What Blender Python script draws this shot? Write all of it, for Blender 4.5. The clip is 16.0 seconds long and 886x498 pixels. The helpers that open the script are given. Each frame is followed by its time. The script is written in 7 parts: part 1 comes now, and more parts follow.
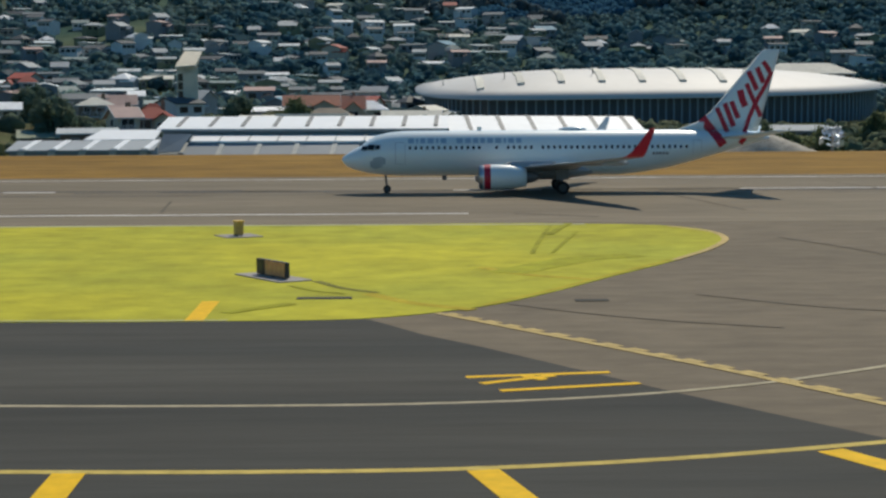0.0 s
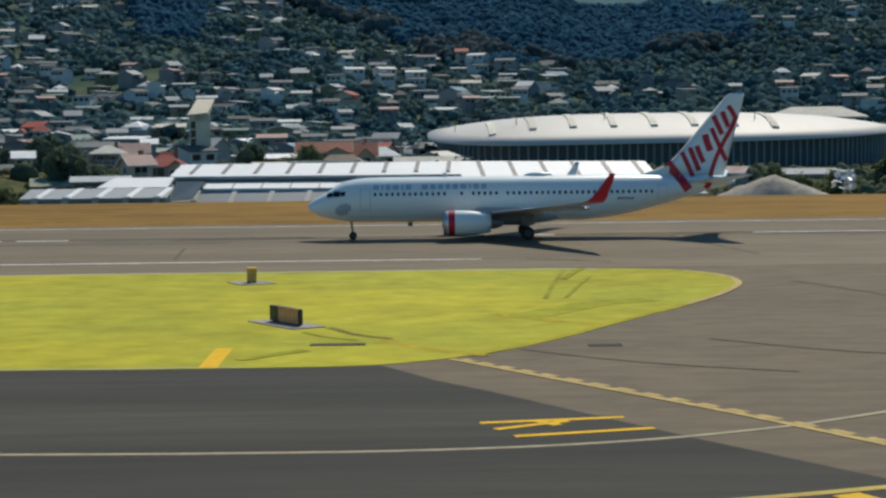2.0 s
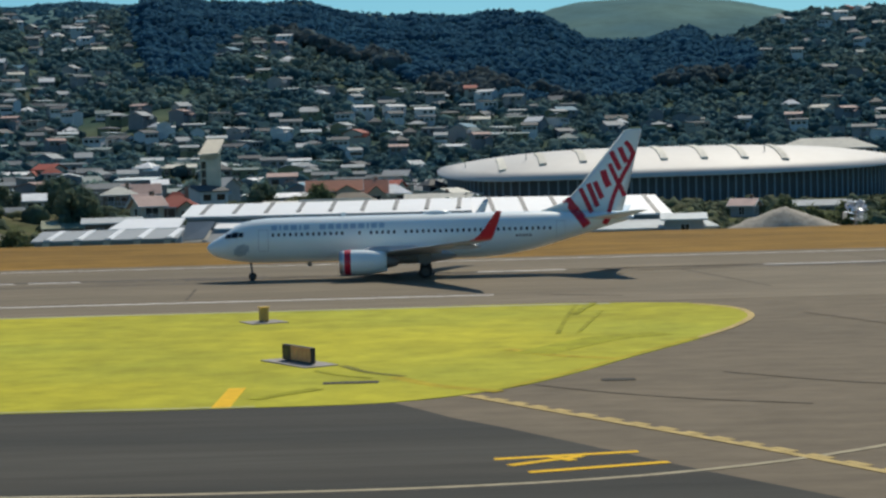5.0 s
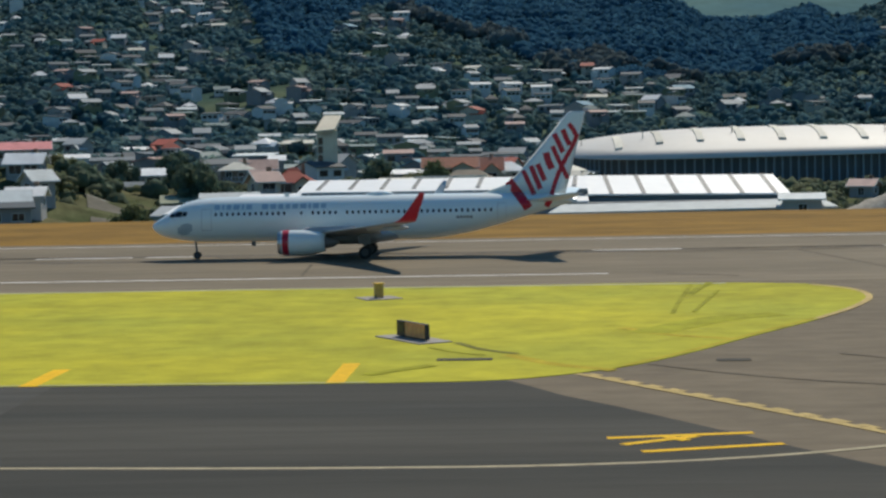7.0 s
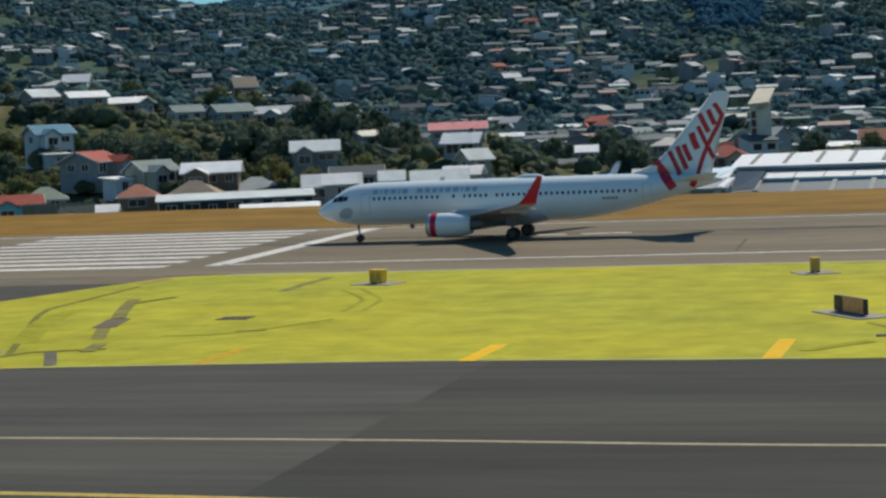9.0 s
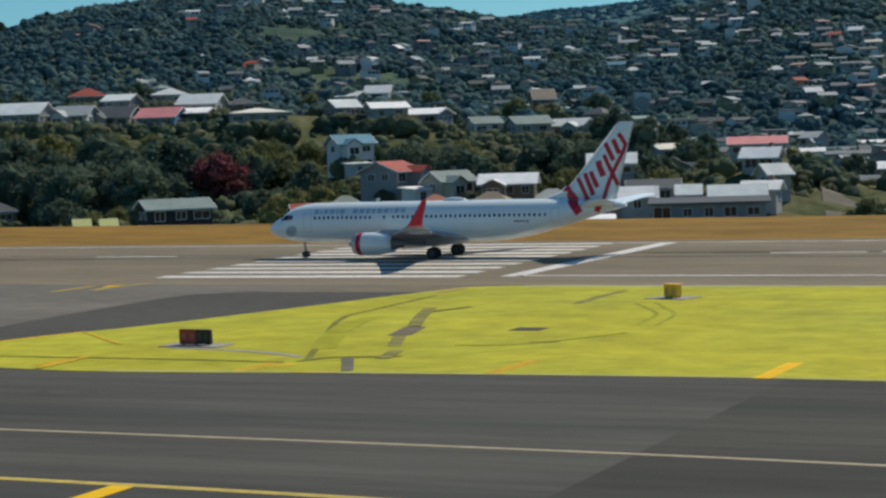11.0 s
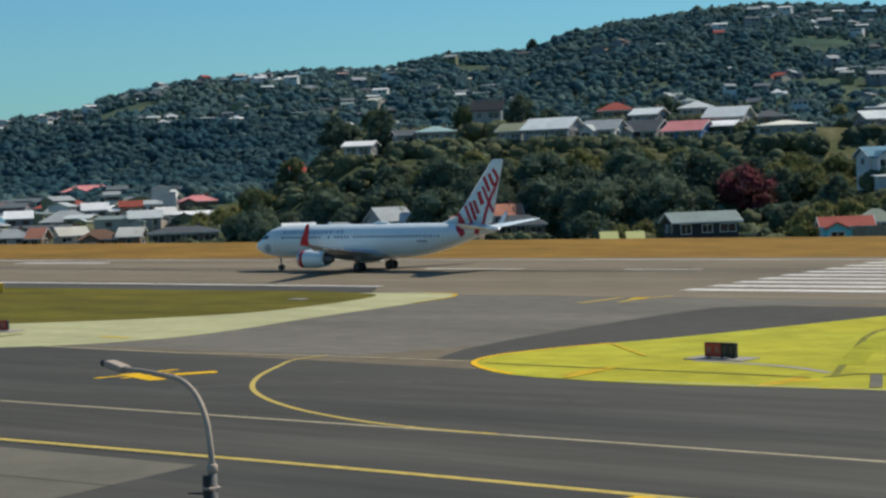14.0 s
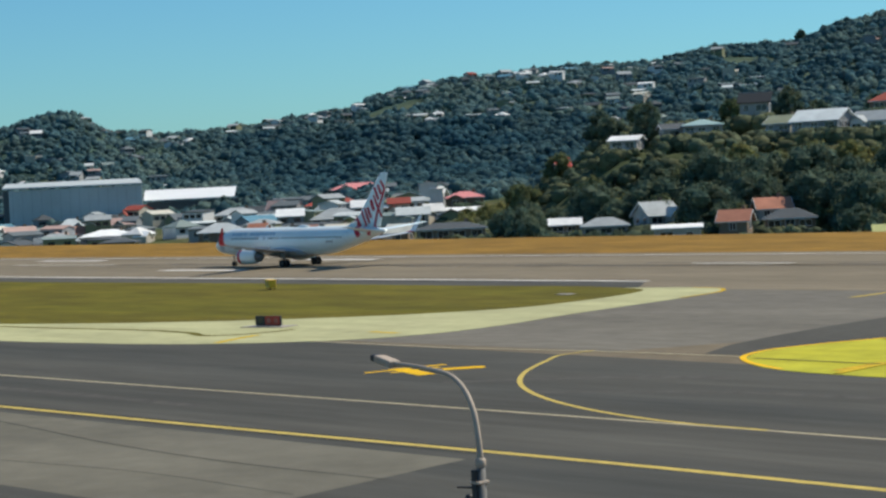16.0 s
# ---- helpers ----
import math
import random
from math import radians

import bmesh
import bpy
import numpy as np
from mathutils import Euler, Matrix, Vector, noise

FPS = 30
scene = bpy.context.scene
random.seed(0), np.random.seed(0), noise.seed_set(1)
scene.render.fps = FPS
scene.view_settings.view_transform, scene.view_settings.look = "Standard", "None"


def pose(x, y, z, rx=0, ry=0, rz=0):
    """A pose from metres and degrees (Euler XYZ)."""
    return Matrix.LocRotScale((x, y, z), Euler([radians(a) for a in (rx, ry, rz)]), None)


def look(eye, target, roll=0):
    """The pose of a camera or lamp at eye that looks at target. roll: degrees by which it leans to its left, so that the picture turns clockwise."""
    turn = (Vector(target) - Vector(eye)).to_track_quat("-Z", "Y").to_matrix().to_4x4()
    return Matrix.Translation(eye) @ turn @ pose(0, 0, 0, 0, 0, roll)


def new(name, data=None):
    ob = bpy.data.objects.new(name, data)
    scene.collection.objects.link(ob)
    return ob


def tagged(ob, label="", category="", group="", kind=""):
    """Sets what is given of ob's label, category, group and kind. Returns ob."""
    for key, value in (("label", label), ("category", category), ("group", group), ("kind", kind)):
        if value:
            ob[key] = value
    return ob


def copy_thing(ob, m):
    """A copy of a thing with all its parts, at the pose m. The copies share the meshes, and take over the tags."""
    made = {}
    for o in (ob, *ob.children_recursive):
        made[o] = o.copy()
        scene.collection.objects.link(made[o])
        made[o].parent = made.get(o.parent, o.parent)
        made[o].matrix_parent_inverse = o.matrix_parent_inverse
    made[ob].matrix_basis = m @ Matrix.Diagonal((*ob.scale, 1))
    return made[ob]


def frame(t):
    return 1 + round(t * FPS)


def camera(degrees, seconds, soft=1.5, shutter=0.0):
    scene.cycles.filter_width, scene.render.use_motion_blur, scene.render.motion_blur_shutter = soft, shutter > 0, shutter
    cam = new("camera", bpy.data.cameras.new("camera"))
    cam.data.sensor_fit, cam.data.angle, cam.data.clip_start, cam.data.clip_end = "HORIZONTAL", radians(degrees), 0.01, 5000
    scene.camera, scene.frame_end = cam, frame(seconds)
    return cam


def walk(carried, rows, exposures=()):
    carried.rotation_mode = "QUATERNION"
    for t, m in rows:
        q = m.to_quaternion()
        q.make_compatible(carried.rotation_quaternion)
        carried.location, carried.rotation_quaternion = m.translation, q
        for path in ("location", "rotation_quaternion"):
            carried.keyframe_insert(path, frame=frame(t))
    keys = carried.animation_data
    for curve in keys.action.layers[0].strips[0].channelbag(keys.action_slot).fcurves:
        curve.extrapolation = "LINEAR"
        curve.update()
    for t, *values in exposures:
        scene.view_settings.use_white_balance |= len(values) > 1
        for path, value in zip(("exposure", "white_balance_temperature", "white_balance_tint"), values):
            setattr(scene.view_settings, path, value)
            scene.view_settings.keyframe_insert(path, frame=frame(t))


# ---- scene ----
# ---- camera: it stands at a window and pans with the aircraft ----
EYE_Z = 11.25
CAM_ROWS = (
    (0.0, 0.969, -5.296, -0.296),
    (0.2, 0.944, -3.821, -0.373),
    (0.5, 0.894, -3.295, -0.390),
    (0.7, 0.998, -3.212, -0.327),
    (1.0, 1.899, -2.508, -0.224),
    (1.2, 1.779, -2.494, -0.356),
    (1.5, 1.488, -3.005, -0.618),
    (1.7, 0.261, -3.110, -0.769),
    (2.0, 0.604, -3.967, -0.695),
    (2.2, 0.939, -3.370, -0.727),
    (2.5, 0.993, -3.082, -0.769),
    (2.7, 0.759, -2.958, -0.832),
    (3.0, 0.828, -2.623, -0.915),
    (3.2, 1.261, -2.954, -0.630),
    (5.3, 0.236, -2.897, -1.578),
    (5.5, 0.381, -2.907, -1.484),
    (5.7, -0.242, -3.124, -1.323),
    (6.0, -1.385, -3.244, -1.276),
    (6.2, -1.747, -2.895, -1.346),
    (6.5, -2.255, -3.023, -1.215),
    (6.7, -2.438, -3.545, -1.165),
    (7.0, -3.059, -3.478, -1.148),
    (7.2, -3.812, -3.508, -1.406),
    (7.5, -5.048, -3.324, -1.546),
    (7.7, -6.393, -2.662, -1.567),
    (8.0, -9.360, -3.535, -1.813),
    (8.2, -11.104, -3.716, -2.178),
    (10.3, -19.668, -3.797, -1.133),
    (10.5, -20.505, -3.698, -1.155),
    (10.7, -21.766, -3.209, -1.518),
    (11.0, -24.147, -3.112, -1.845),
    (11.2, -25.190, -2.673, -1.952),
    (11.5, -26.265, -2.499, -1.897),
    (11.7, -27.331, -2.400, -1.951),
    (12.0, -29.438, -2.524, -2.185),
    (12.2, -30.444, -2.502, -2.214),
    (12.5, -31.415, -2.634, -2.043),
    (12.7, -32.351, -2.546, -2.076),
    (13.0, -34.166, -2.458, -2.086),
    (13.2, -34.683, -2.340, -2.197),
    (13.5, -37.056, -2.272, -2.481),
    (13.7, -37.804, -2.182, -2.204),
    (14.0, -39.297, -2.209, -2.144),
    (14.2, -40.542, -2.781, -2.125),
    (14.5, -41.874, -3.090, -2.148),
    (14.7, -42.250, -3.008, -2.151),
    (15.0, -43.140, -2.334, -2.404),
    (15.2, -44.182, -2.188, -2.646),
    (15.5, -44.818, -1.886, -2.668),
    (15.7, -45.542, -1.886, -2.761),
    (16.0, -47.011, -2.018, -2.803),
)


def aim(yaw, pitch, roll):
    """yaw clockwise from +y, pitch up, roll as the picture turns."""
    return pose(0, 0, EYE_Z) @ pose(0, 0, 0, 0, 0, -yaw) @ pose(0, 0, 0, 90 + pitch, 0, 0) @ pose(0, 0, 0, 0, 0, roll)


cam = camera(25.27, 16.0, soft=2.6)
walk(cam, [(t, aim(a, b, c)) for t, a, b, c in CAM_ROWS], ((0, -0.18), (7, -0.12), (11, -0.1), (14.5, 0.1), (16, 0.25)))

# ---- light ----
SUN_AZ, SUN_EL = 17.0, 47.0
world = bpy.data.worlds.new("world")
scene.world = world
world.use_nodes = True
sky = world.node_tree.nodes.new("ShaderNodeTexSky")
sky.sky_type = "NISHITA"
sky.sun_disc = False
sky.sun_elevation, sky.sun_rotation = radians(SUN_EL), radians(SUN_AZ)
sky.air_density, sky.dust_density, sky.ozone_density = 1.0, 0.3, 3.0
back = world.node_tree.nodes["Background"]
back.inputs["Strength"].default_value = 0.088
blue = world.node_tree.nodes.new("ShaderNodeMix")
blue.data_type, blue.blend_type = "RGBA", "MULTIPLY"
blue.inputs["Factor"].default_value = 1.0
blue.inputs["B"].default_value = (0.44, 0.83, 1.0, 1)
world.node_tree.links.new(sky.outputs[0], blue.inputs["A"])
world.node_tree.links.new(blue.outputs["Result"], back.inputs["Color"])
sun = new("sun", bpy.data.lights.new("sun", "SUN"))
sun.data.energy, sun.data.angle, sun.data.color = 4.05, radians(0.53), (1.0, 0.92, 0.78)
sun.matrix_world = look((math.sin(radians(SUN_AZ)) * 100, math.cos(radians(SUN_AZ)) * 100, 100 * math.tan(radians(SUN_EL))), (0, 0, 0))

# ---- materials ----
def surface(name, colour, rough=0.8, scale=1.0, vary=0.25, fine=None, bump=0.0, metal=0.0, tint=None, tint_scale=0.05,
            tint_amount=0.5, stretch=(1, 1, 1), random_value=0.0, island=False, coat=0.0, gloss=0.5):
    """A surface with grain at one scale, large patches of a second colour at another, and fine relief, in metres."""
    m = bpy.data.materials.new(name)
    m.use_nodes = True
    nt = m.node_tree
    n, link = nt.nodes, nt.links.new
    bsdf = n["Principled BSDF"]
    bsdf.inputs["Roughness"].default_value = rough
    bsdf.inputs["Metallic"].default_value = metal
    bsdf.inputs["Coat Weight"].default_value = coat
    bsdf.inputs["Specular IOR Level"].default_value = gloss
    geo = n.new("ShaderNodeNewGeometry")
    mapping = n.new("ShaderNodeMapping")
    mapping.inputs["Scale"].default_value = stretch
    link(geo.outputs["Position"], mapping.inputs["Vector"])
    grain = n.new("ShaderNodeTexNoise")
    grain.inputs["Scale"].default_value = scale
    grain.inputs["Detail"].default_value = 5
    grain.inputs["Roughness"].default_value = 0.65
    link(mapping.outputs[0], grain.inputs["Vector"])
    ramp = n.new("ShaderNodeMapRange")
    ramp.inputs["From Min"].default_value, ramp.inputs["From Max"].default_value = 0.3, 0.7
    ramp.inputs["To Min"].default_value, ramp.inputs["To Max"].default_value = 1 - vary, 1 + vary
    link(grain.outputs["Fac"], ramp.inputs["Value"])
    patches = n.new("ShaderNodeTexNoise")
    patches.inputs["Scale"].default_value = tint_scale
    patches.inputs["Detail"].default_value = 3
    link(mapping.outputs[0], patches.inputs["Vector"])
    soft = n.new("ShaderNodeMapRange")
    soft.inputs["From Min"].default_value, soft.inputs["From Max"].default_value = 0.38, 0.66
    soft.inputs["To Max"].default_value = tint_amount
    link(patches.outputs["Fac"], soft.inputs["Value"])
    mix = n.new("ShaderNodeMix")
    mix.data_type = "RGBA"
    mix.inputs["A"].default_value = (*colour, 1)
    mix.inputs["B"].default_value = (*(tint or [c * 0.75 for c in colour]), 1)
    link(soft.outputs[0], mix.inputs["Factor"])
    scaled = n.new("ShaderNodeVectorMath")
    scaled.operation = "SCALE"
    link(mix.outputs["Result"], scaled.inputs[0])
    value = ramp.outputs[0]
    if random_value:
        source = geo.outputs["Random Per Island"] if island else n.new("ShaderNodeObjectInfo").outputs["Random"]
        spread = n.new("ShaderNodeMapRange")
        spread.inputs["To Min"].default_value, spread.inputs["To Max"].default_value = 1 - random_value, 1 + random_value
        link(source, spread.inputs["Value"])
        times = n.new("ShaderNodeMath")
        times.operation = "MULTIPLY"
        link(value, times.inputs[0])
        link(spread.outputs[0], times.inputs[1])
        value = times.outputs[0]
    link(value, scaled.inputs["Scale"])
    link(scaled.outputs[0], bsdf.inputs["Base Color"])
    if bump:
        relief = n.new("ShaderNodeBump")
        relief.inputs["Strength"].default_value = bump
        relief.inputs["Distance"].default_value = 0.05
        detail = n.new("ShaderNodeTexNoise")
        detail.inputs["Scale"].default_value = fine or scale * 6
        detail.inputs["Detail"].default_value = 4
        link(mapping.outputs[0], detail.inputs["Vector"])
        link(detail.outputs["Fac"], relief.inputs["Height"])
        link(relief.outputs[0], bsdf.inputs["Normal"])
    return m


M_DRY = surface("dry_grass", (0.26, 0.145, 0.024), 0.95, 0.35, 0.3, 5, 0.6, tint=(0.19, 0.11, 0.025), tint_scale=0.03, stretch=(0.35, 1, 1), gloss=0.12)
M_RUNWAY = surface("runway_asphalt", (0.213, 0.176, 0.121), 0.9, 0.8, 0.2, 8, 0.3, tint=(0.155, 0.128, 0.088), tint_scale=0.04, stretch=(0.15, 1, 1), gloss=0.12)
M_CONNECT = surface("worn_asphalt", (0.186, 0.15, 0.101), 0.9, 0.8, 0.2, 8, 0.3, tint=(0.15, 0.124, 0.085), tint_scale=0.05, stretch=(0.4, 1, 1), gloss=0.12)
M_TAXI = surface("dark_asphalt", (0.0705, 0.0665, 0.054), 0.9, 0.9, 0.16, 8, 0.3, tint=(0.047, 0.0475, 0.041), tint_scale=0.12, tint_amount=0.9, stretch=(0.1, 1, 1), gloss=0.12)
M_TAXI2 = surface("older_asphalt", (0.091, 0.086, 0.072), 0.9, 0.9, 0.18, 8, 0.3, tint=(0.061, 0.061, 0.054), tint_scale=0.13, tint_amount=0.9, stretch=(0.09, 1, 1), gloss=0.12)
M_SCUFF = surface("scuffed_asphalt", (0.092, 0.085, 0.074), 0.9, 0.9, 0.25, 8, 0.3, gloss=0.12)
M_NEUTRAL = surface("grey_asphalt", (0.1665, 0.151, 0.121), 0.9, 0.8, 0.2, 8, 0.3, tint=(0.13, 0.117, 0.099), tint_scale=0.05, stretch=(0.4, 1, 1), gloss=0.12)
M_PATCH = surface("new_asphalt", (0.086, 0.081, 0.068), 0.9, 0.5, 0.12, 8, 0.3, gloss=0.12)
M_CONCRETE = surface("concrete", (0.165, 0.152, 0.115), 0.85, 0.5, 0.12, 6, 0.3, tint=(0.135, 0.125, 0.098), tint_scale=0.08, gloss=0.12)
M_PAD = surface("pale_concrete", (0.36, 0.33, 0.3), 0.85, 1.5, 0.2, 6, 0.3, gloss=0.12)
M_TURF = surface("bright_turf", (0.475, 0.435, 0.034), 0.95, 0.5, 0.2, 4, 0.6, tint=(0.36, 0.372, 0.042), tint_scale=0.06, tint_amount=0.8, stretch=(0.8, 0.8, 1), gloss=0.12)
M_GREEN = surface("green_grass", (0.118, 0.105, 0.010), 0.95, 0.3, 0.22, 4, 0.6, tint=(0.145, 0.11, 0.014), tint_scale=0.05, stretch=(0.5, 1, 1), gloss=0.12)
M_CREAM = surface("cream_paint", (0.46, 0.45, 0.24), 0.85, 0.6, 0.12, 5, 0.2, tint=(0.38, 0.36, 0.2), tint_scale=0.1, gloss=0.12)
M_YELLOW = surface("yellow_paint", (0.84, 0.5, 0.010), 0.8, 1.5, 0.12, 5, 0.2, gloss=0.12)
M_LINE = surface("yellow_line_paint", (0.56, 0.425, 0.11), 0.85, 1.5, 0.2, 5, 0.2, gloss=0.12)
M_VERGE = surface("yellowing_grass", (0.235, 0.17, 0.013), 0.95, 0.4, 0.3, 4, 0.6, tint=(0.13, 0.118, 0.012), tint_scale=0.09, tint_amount=0.9, gloss=0.12)
M_FADED = surface("faded_yellow_paint", (0.40, 0.30, 0.08), 0.85, 1.5, 0.2, 5, 0.2, gloss=0.12)
M_ORANGE = surface("worn_orange_paint", (0.56, 0.36, 0.02), 0.85, 1.2, 0.25, 5, 0.2, gloss=0.12)
M_HOLD = surface("worn_tan_paint", (0.52, 0.385, 0.15), 0.85, 1.2, 0.25, 5, 0.2, gloss=0.12)
M_THIN = surface("pale_line_paint", (0.42, 0.365, 0.24), 0.85, 1.2, 0.2, 5, 0.2, gloss=0.12)
M_WHITE_LINE = surface("white_line_paint", (0.68, 0.65, 0.6), 0.85, 0.8, 0.2, 5, 0.2, gloss=0.12)
M_TRACK = surface("scuffed_turf", (0.33, 0.325, 0.025), 0.95, 0.6, 0.3, 5, 0.4, gloss=0.12)
M_RUT = surface("worn_ruts_in_turf", (0.2, 0.195, 0.04), 0.95, 0.6, 0.35, 5, 0.4, gloss=0.1)
M_TURF_PAINT = surface("yellow_paint_on_turf", (0.62, 0.43, 0.03), 0.95, 0.8, 0.25, 5, 0.4, gloss=0.12)
M_DULL = surface("dull_turf", (0.37, 0.365, 0.026), 0.95, 0.5, 0.25, 5, 0.4, gloss=0.12)
M_BLEND = surface("orange_tinted_turf", (0.48, 0.38, 0.03), 0.95, 0.8, 0.25, 5, 0.4, gloss=0.12)
M_WORN = surface("half_bare_turf", (0.25, 0.225, 0.07), 0.95, 0.6, 0.35, 5, 0.4, gloss=0.1)
M_SEAM = surface("asphalt_seam", (0.132, 0.11, 0.08), 0.9, 0.6, 0.3, 5, 0.2, gloss=0.12)
M_RUBBER_MARK = surface("tyre_marks", (0.10, 0.09, 0.078), 0.9, 0.6, 0.2, 5, 0.2, gloss=0.12)
M_HULL = surface("white_aircraft_paint", (0.85, 0.92, 0.9), 0.28, 0.6, 0.02, coat=0.3)
M_WING = surface("grey_wing_skin", (0.42, 0.44, 0.46), 0.35, 0.8, 0.06)
M_RED = surface("red_aircraft_paint", (0.55, 0.012, 0.04), 0.35, 0.8, 0.04)
M_BLUEISH = surface("pale_blue_lettering", (0.4, 0.54, 0.64), 0.4, 0.8, 0.05)
M_EMBLEM = surface("grey_blue_emblem_paint", (0.3, 0.4, 0.47), 0.4, 0.8, 0.05)
M_METAL = surface("bare_metal", (0.55, 0.55, 0.56), 0.3, 2, 0.06, metal=0.9)
M_RIM = surface("dark_wheel_metal", (0.07, 0.07, 0.072), 0.5, 3, 0.1, metal=0.3)
M_TYRE = surface("tyre_rubber", (0.018, 0.018, 0.018), 0.85, 4, 0.2)
M_DARK_GLASS = surface("dark_glass", (0.012, 0.014, 0.018), 0.12, 2, 0.05)
M_STRUT = surface("grey_strut", (0.17, 0.17, 0.175), 0.45, 3, 0.1, metal=0.3)
M_SIGN_FACE = surface("black_sign_face", (0.022, 0.018, 0.016), 0.5, 3, 0.2)
M_SIGN_RED = surface("red_sign_face", (0.42, 0.04, 0.018), 0.5, 3, 0.2)
M_SIGN_ORANGE = surface("orange_characters", (0.72, 0.38, 0.15), 0.5, 3, 0.2)
M_LID = surface("pale_yellow_lid", (0.55, 0.55, 0.2), 0.5, 2, 0.1)
M_SIGN_BROWN = surface("brown_sign_face", (0.72, 0.33, 0.14), 0.6, 3, 0.25)
M_SIGN_DIM = surface("dim_green_characters", (0.05, 0.05, 0.02), 0.5, 3, 0.2)
M_SIGN_PALE = surface("dull_pink_characters", (0.34, 0.12, 0.09), 0.5, 3, 0.2)
M_BOX = surface("yellow_box", (0.86, 0.52, 0.03), 0.6, 3, 0.12)
M_TAN_BOX = surface("tan_box", (0.56, 0.37, 0.1), 0.6, 3, 0.12)
M_BRACKET = surface("black_bracket", (0.03, 0.03, 0.032), 0.6, 3, 0.2)
M_GALV = surface("galvanised_steel", (0.47, 0.375, 0.29), 0.8, 2.5, 0.15)
M_GALV_DARK = surface("weathered_steel", (0.19, 0.18, 0.165), 0.8, 2.5, 0.25)


def mottle(m, scale, stretch, turn, low, high, detail=4):
    """A further layer of light and dark patches on a surface, drawn out along one direction."""
    n, link = m.node_tree.nodes, m.node_tree.links.new
    bsdf = n["Principled BSDF"]
    colour = bsdf.inputs["Base Color"].links[0].from_socket
    mapping = n.new("ShaderNodeMapping")
    mapping.inputs["Rotation"].default_value = (0, 0, radians(turn))
    mapping.inputs["Scale"].default_value = stretch
    link(n.new("ShaderNodeNewGeometry").outputs["Position"], mapping.inputs["Vector"])
    patches = n.new("ShaderNodeTexNoise")
    patches.inputs["Scale"].default_value = scale
    patches.inputs["Detail"].default_value = detail
    patches.inputs["Roughness"].default_value = 0.6
    link(mapping.outputs[0], patches.inputs["Vector"])
    span = n.new("ShaderNodeMapRange")
    span.inputs["From Min"].default_value, span.inputs["From Max"].default_value = 0.36, 0.64
    span.inputs["To Min"].default_value, span.inputs["To Max"].default_value = low, high
    link(patches.outputs["Fac"], span.inputs["Value"])
    scaled = n.new("ShaderNodeVectorMath")
    scaled.operation = "SCALE"
    link(colour, scaled.inputs[0])
    link(span.outputs[0], scaled.inputs["Scale"])
    link(scaled.outputs[0], bsdf.inputs["Base Color"])


mottle(M_TURF, 0.11, (0.5, 0.3, 1), 24, 0.88, 1.05)
mottle(M_TURF, 0.3, (0.35, 0.6, 1), -38, 0.93, 1.06)
mottle(M_CREAM, 0.3, (0.2, 1, 1), 30, 0.85, 1.06)
mottle(M_GREEN, 0.25, (0.25, 0.6, 1), 8, 0.78, 1.16)
mottle(M_DRY, 0.2, (0.2, 0.5, 1), 4, 0.82, 1.14)
mottle(M_RUNWAY, 0.12, (0.12, 0.8, 1), 0, 0.9, 1.08)
mottle(M_CONNECT, 0.16, (0.3, 0.3, 1), 50, 0.9, 1.08)
mottle(M_NEUTRAL, 0.14, (0.15, 0.7, 1), -60, 0.88, 1.1)
mottle(M_TAXI, 0.16, (0.08, 0.8, 1), 3, 0.88, 1.1)
mottle(M_TAXI2, 0.16, (0.08, 0.8, 1), -4, 0.86, 1.1)
mottle(M_CONCRETE, 0.3, (0.3, 0.5, 1), 20, 0.88, 1.08)


# ---- building helpers ----
def part(name, bm, material, parent=None, label="", smooth=False, materials=None):
    """Links a bmesh as ONE mesh object, under a thing or a part if one is given."""
    me = bpy.data.meshes.new(name)
    if smooth:
        for f in bm.faces:
            f.smooth = True
    bm.to_mesh(me)
    bm.free()
    for m in (materials or [material]):
        me.materials.append(m)
    ob = new(name, me)
    ob.parent = parent
    if label:
        ob["label"] = label
    return ob


def empty(name, x=0, y=0, z=0, turn=0):
    ob = new(name)
    ob.empty_display_size = 0.5
    ob.matrix_basis = pose(x, y, z, 0, 0, turn)
    return ob


def box(bm, x0, x1, y0, y1, z0, z1, bevel=0.0):
    made = bmesh.ops.create_cube(bm, size=1)["verts"]
    bmesh.ops.transform(bm, matrix=Matrix.LocRotScale(((x0 + x1) / 2, (y0 + y1) / 2, (z0 + z1) / 2), None, (x1 - x0, y1 - y0, z1 - z0)), verts=made)
    if bevel:
        edges = {e for v in made for e in v.link_edges}
        bmesh.ops.bevel(bm, geom=list(edges), offset=bevel, segments=1, affect="EDGES")
    return bm


def box_bm(*args, **keys):
    return box(bmesh.new(), *args, **keys)


def tube(bm, points, radii, sides=12, caps=True):
    """A tube along points with a radius at each."""
    rings = []
    for i, p in enumerate(points):
        a, b = Vector(points[max(i - 1, 0)]), Vector(points[min(i + 1, len(points) - 1)])
        q = (b - a).to_track_quat("Z", "Y")
        rings.append([bm.verts.new(Vector(p) + q @ Vector((math.cos(k * math.tau / sides) * radii[i], math.sin(k * math.tau / sides) * radii[i], 0))) for k in range(sides)])
    for a, b in zip(rings, rings[1:]):
        for k in range(sides):
            bm.faces.new((a[k], a[(k + 1) % sides], b[(k + 1) % sides], b[k]))
    if caps:
        bm.faces.new(rings[0][::-1])
        bm.faces.new(rings[-1])
    return bm


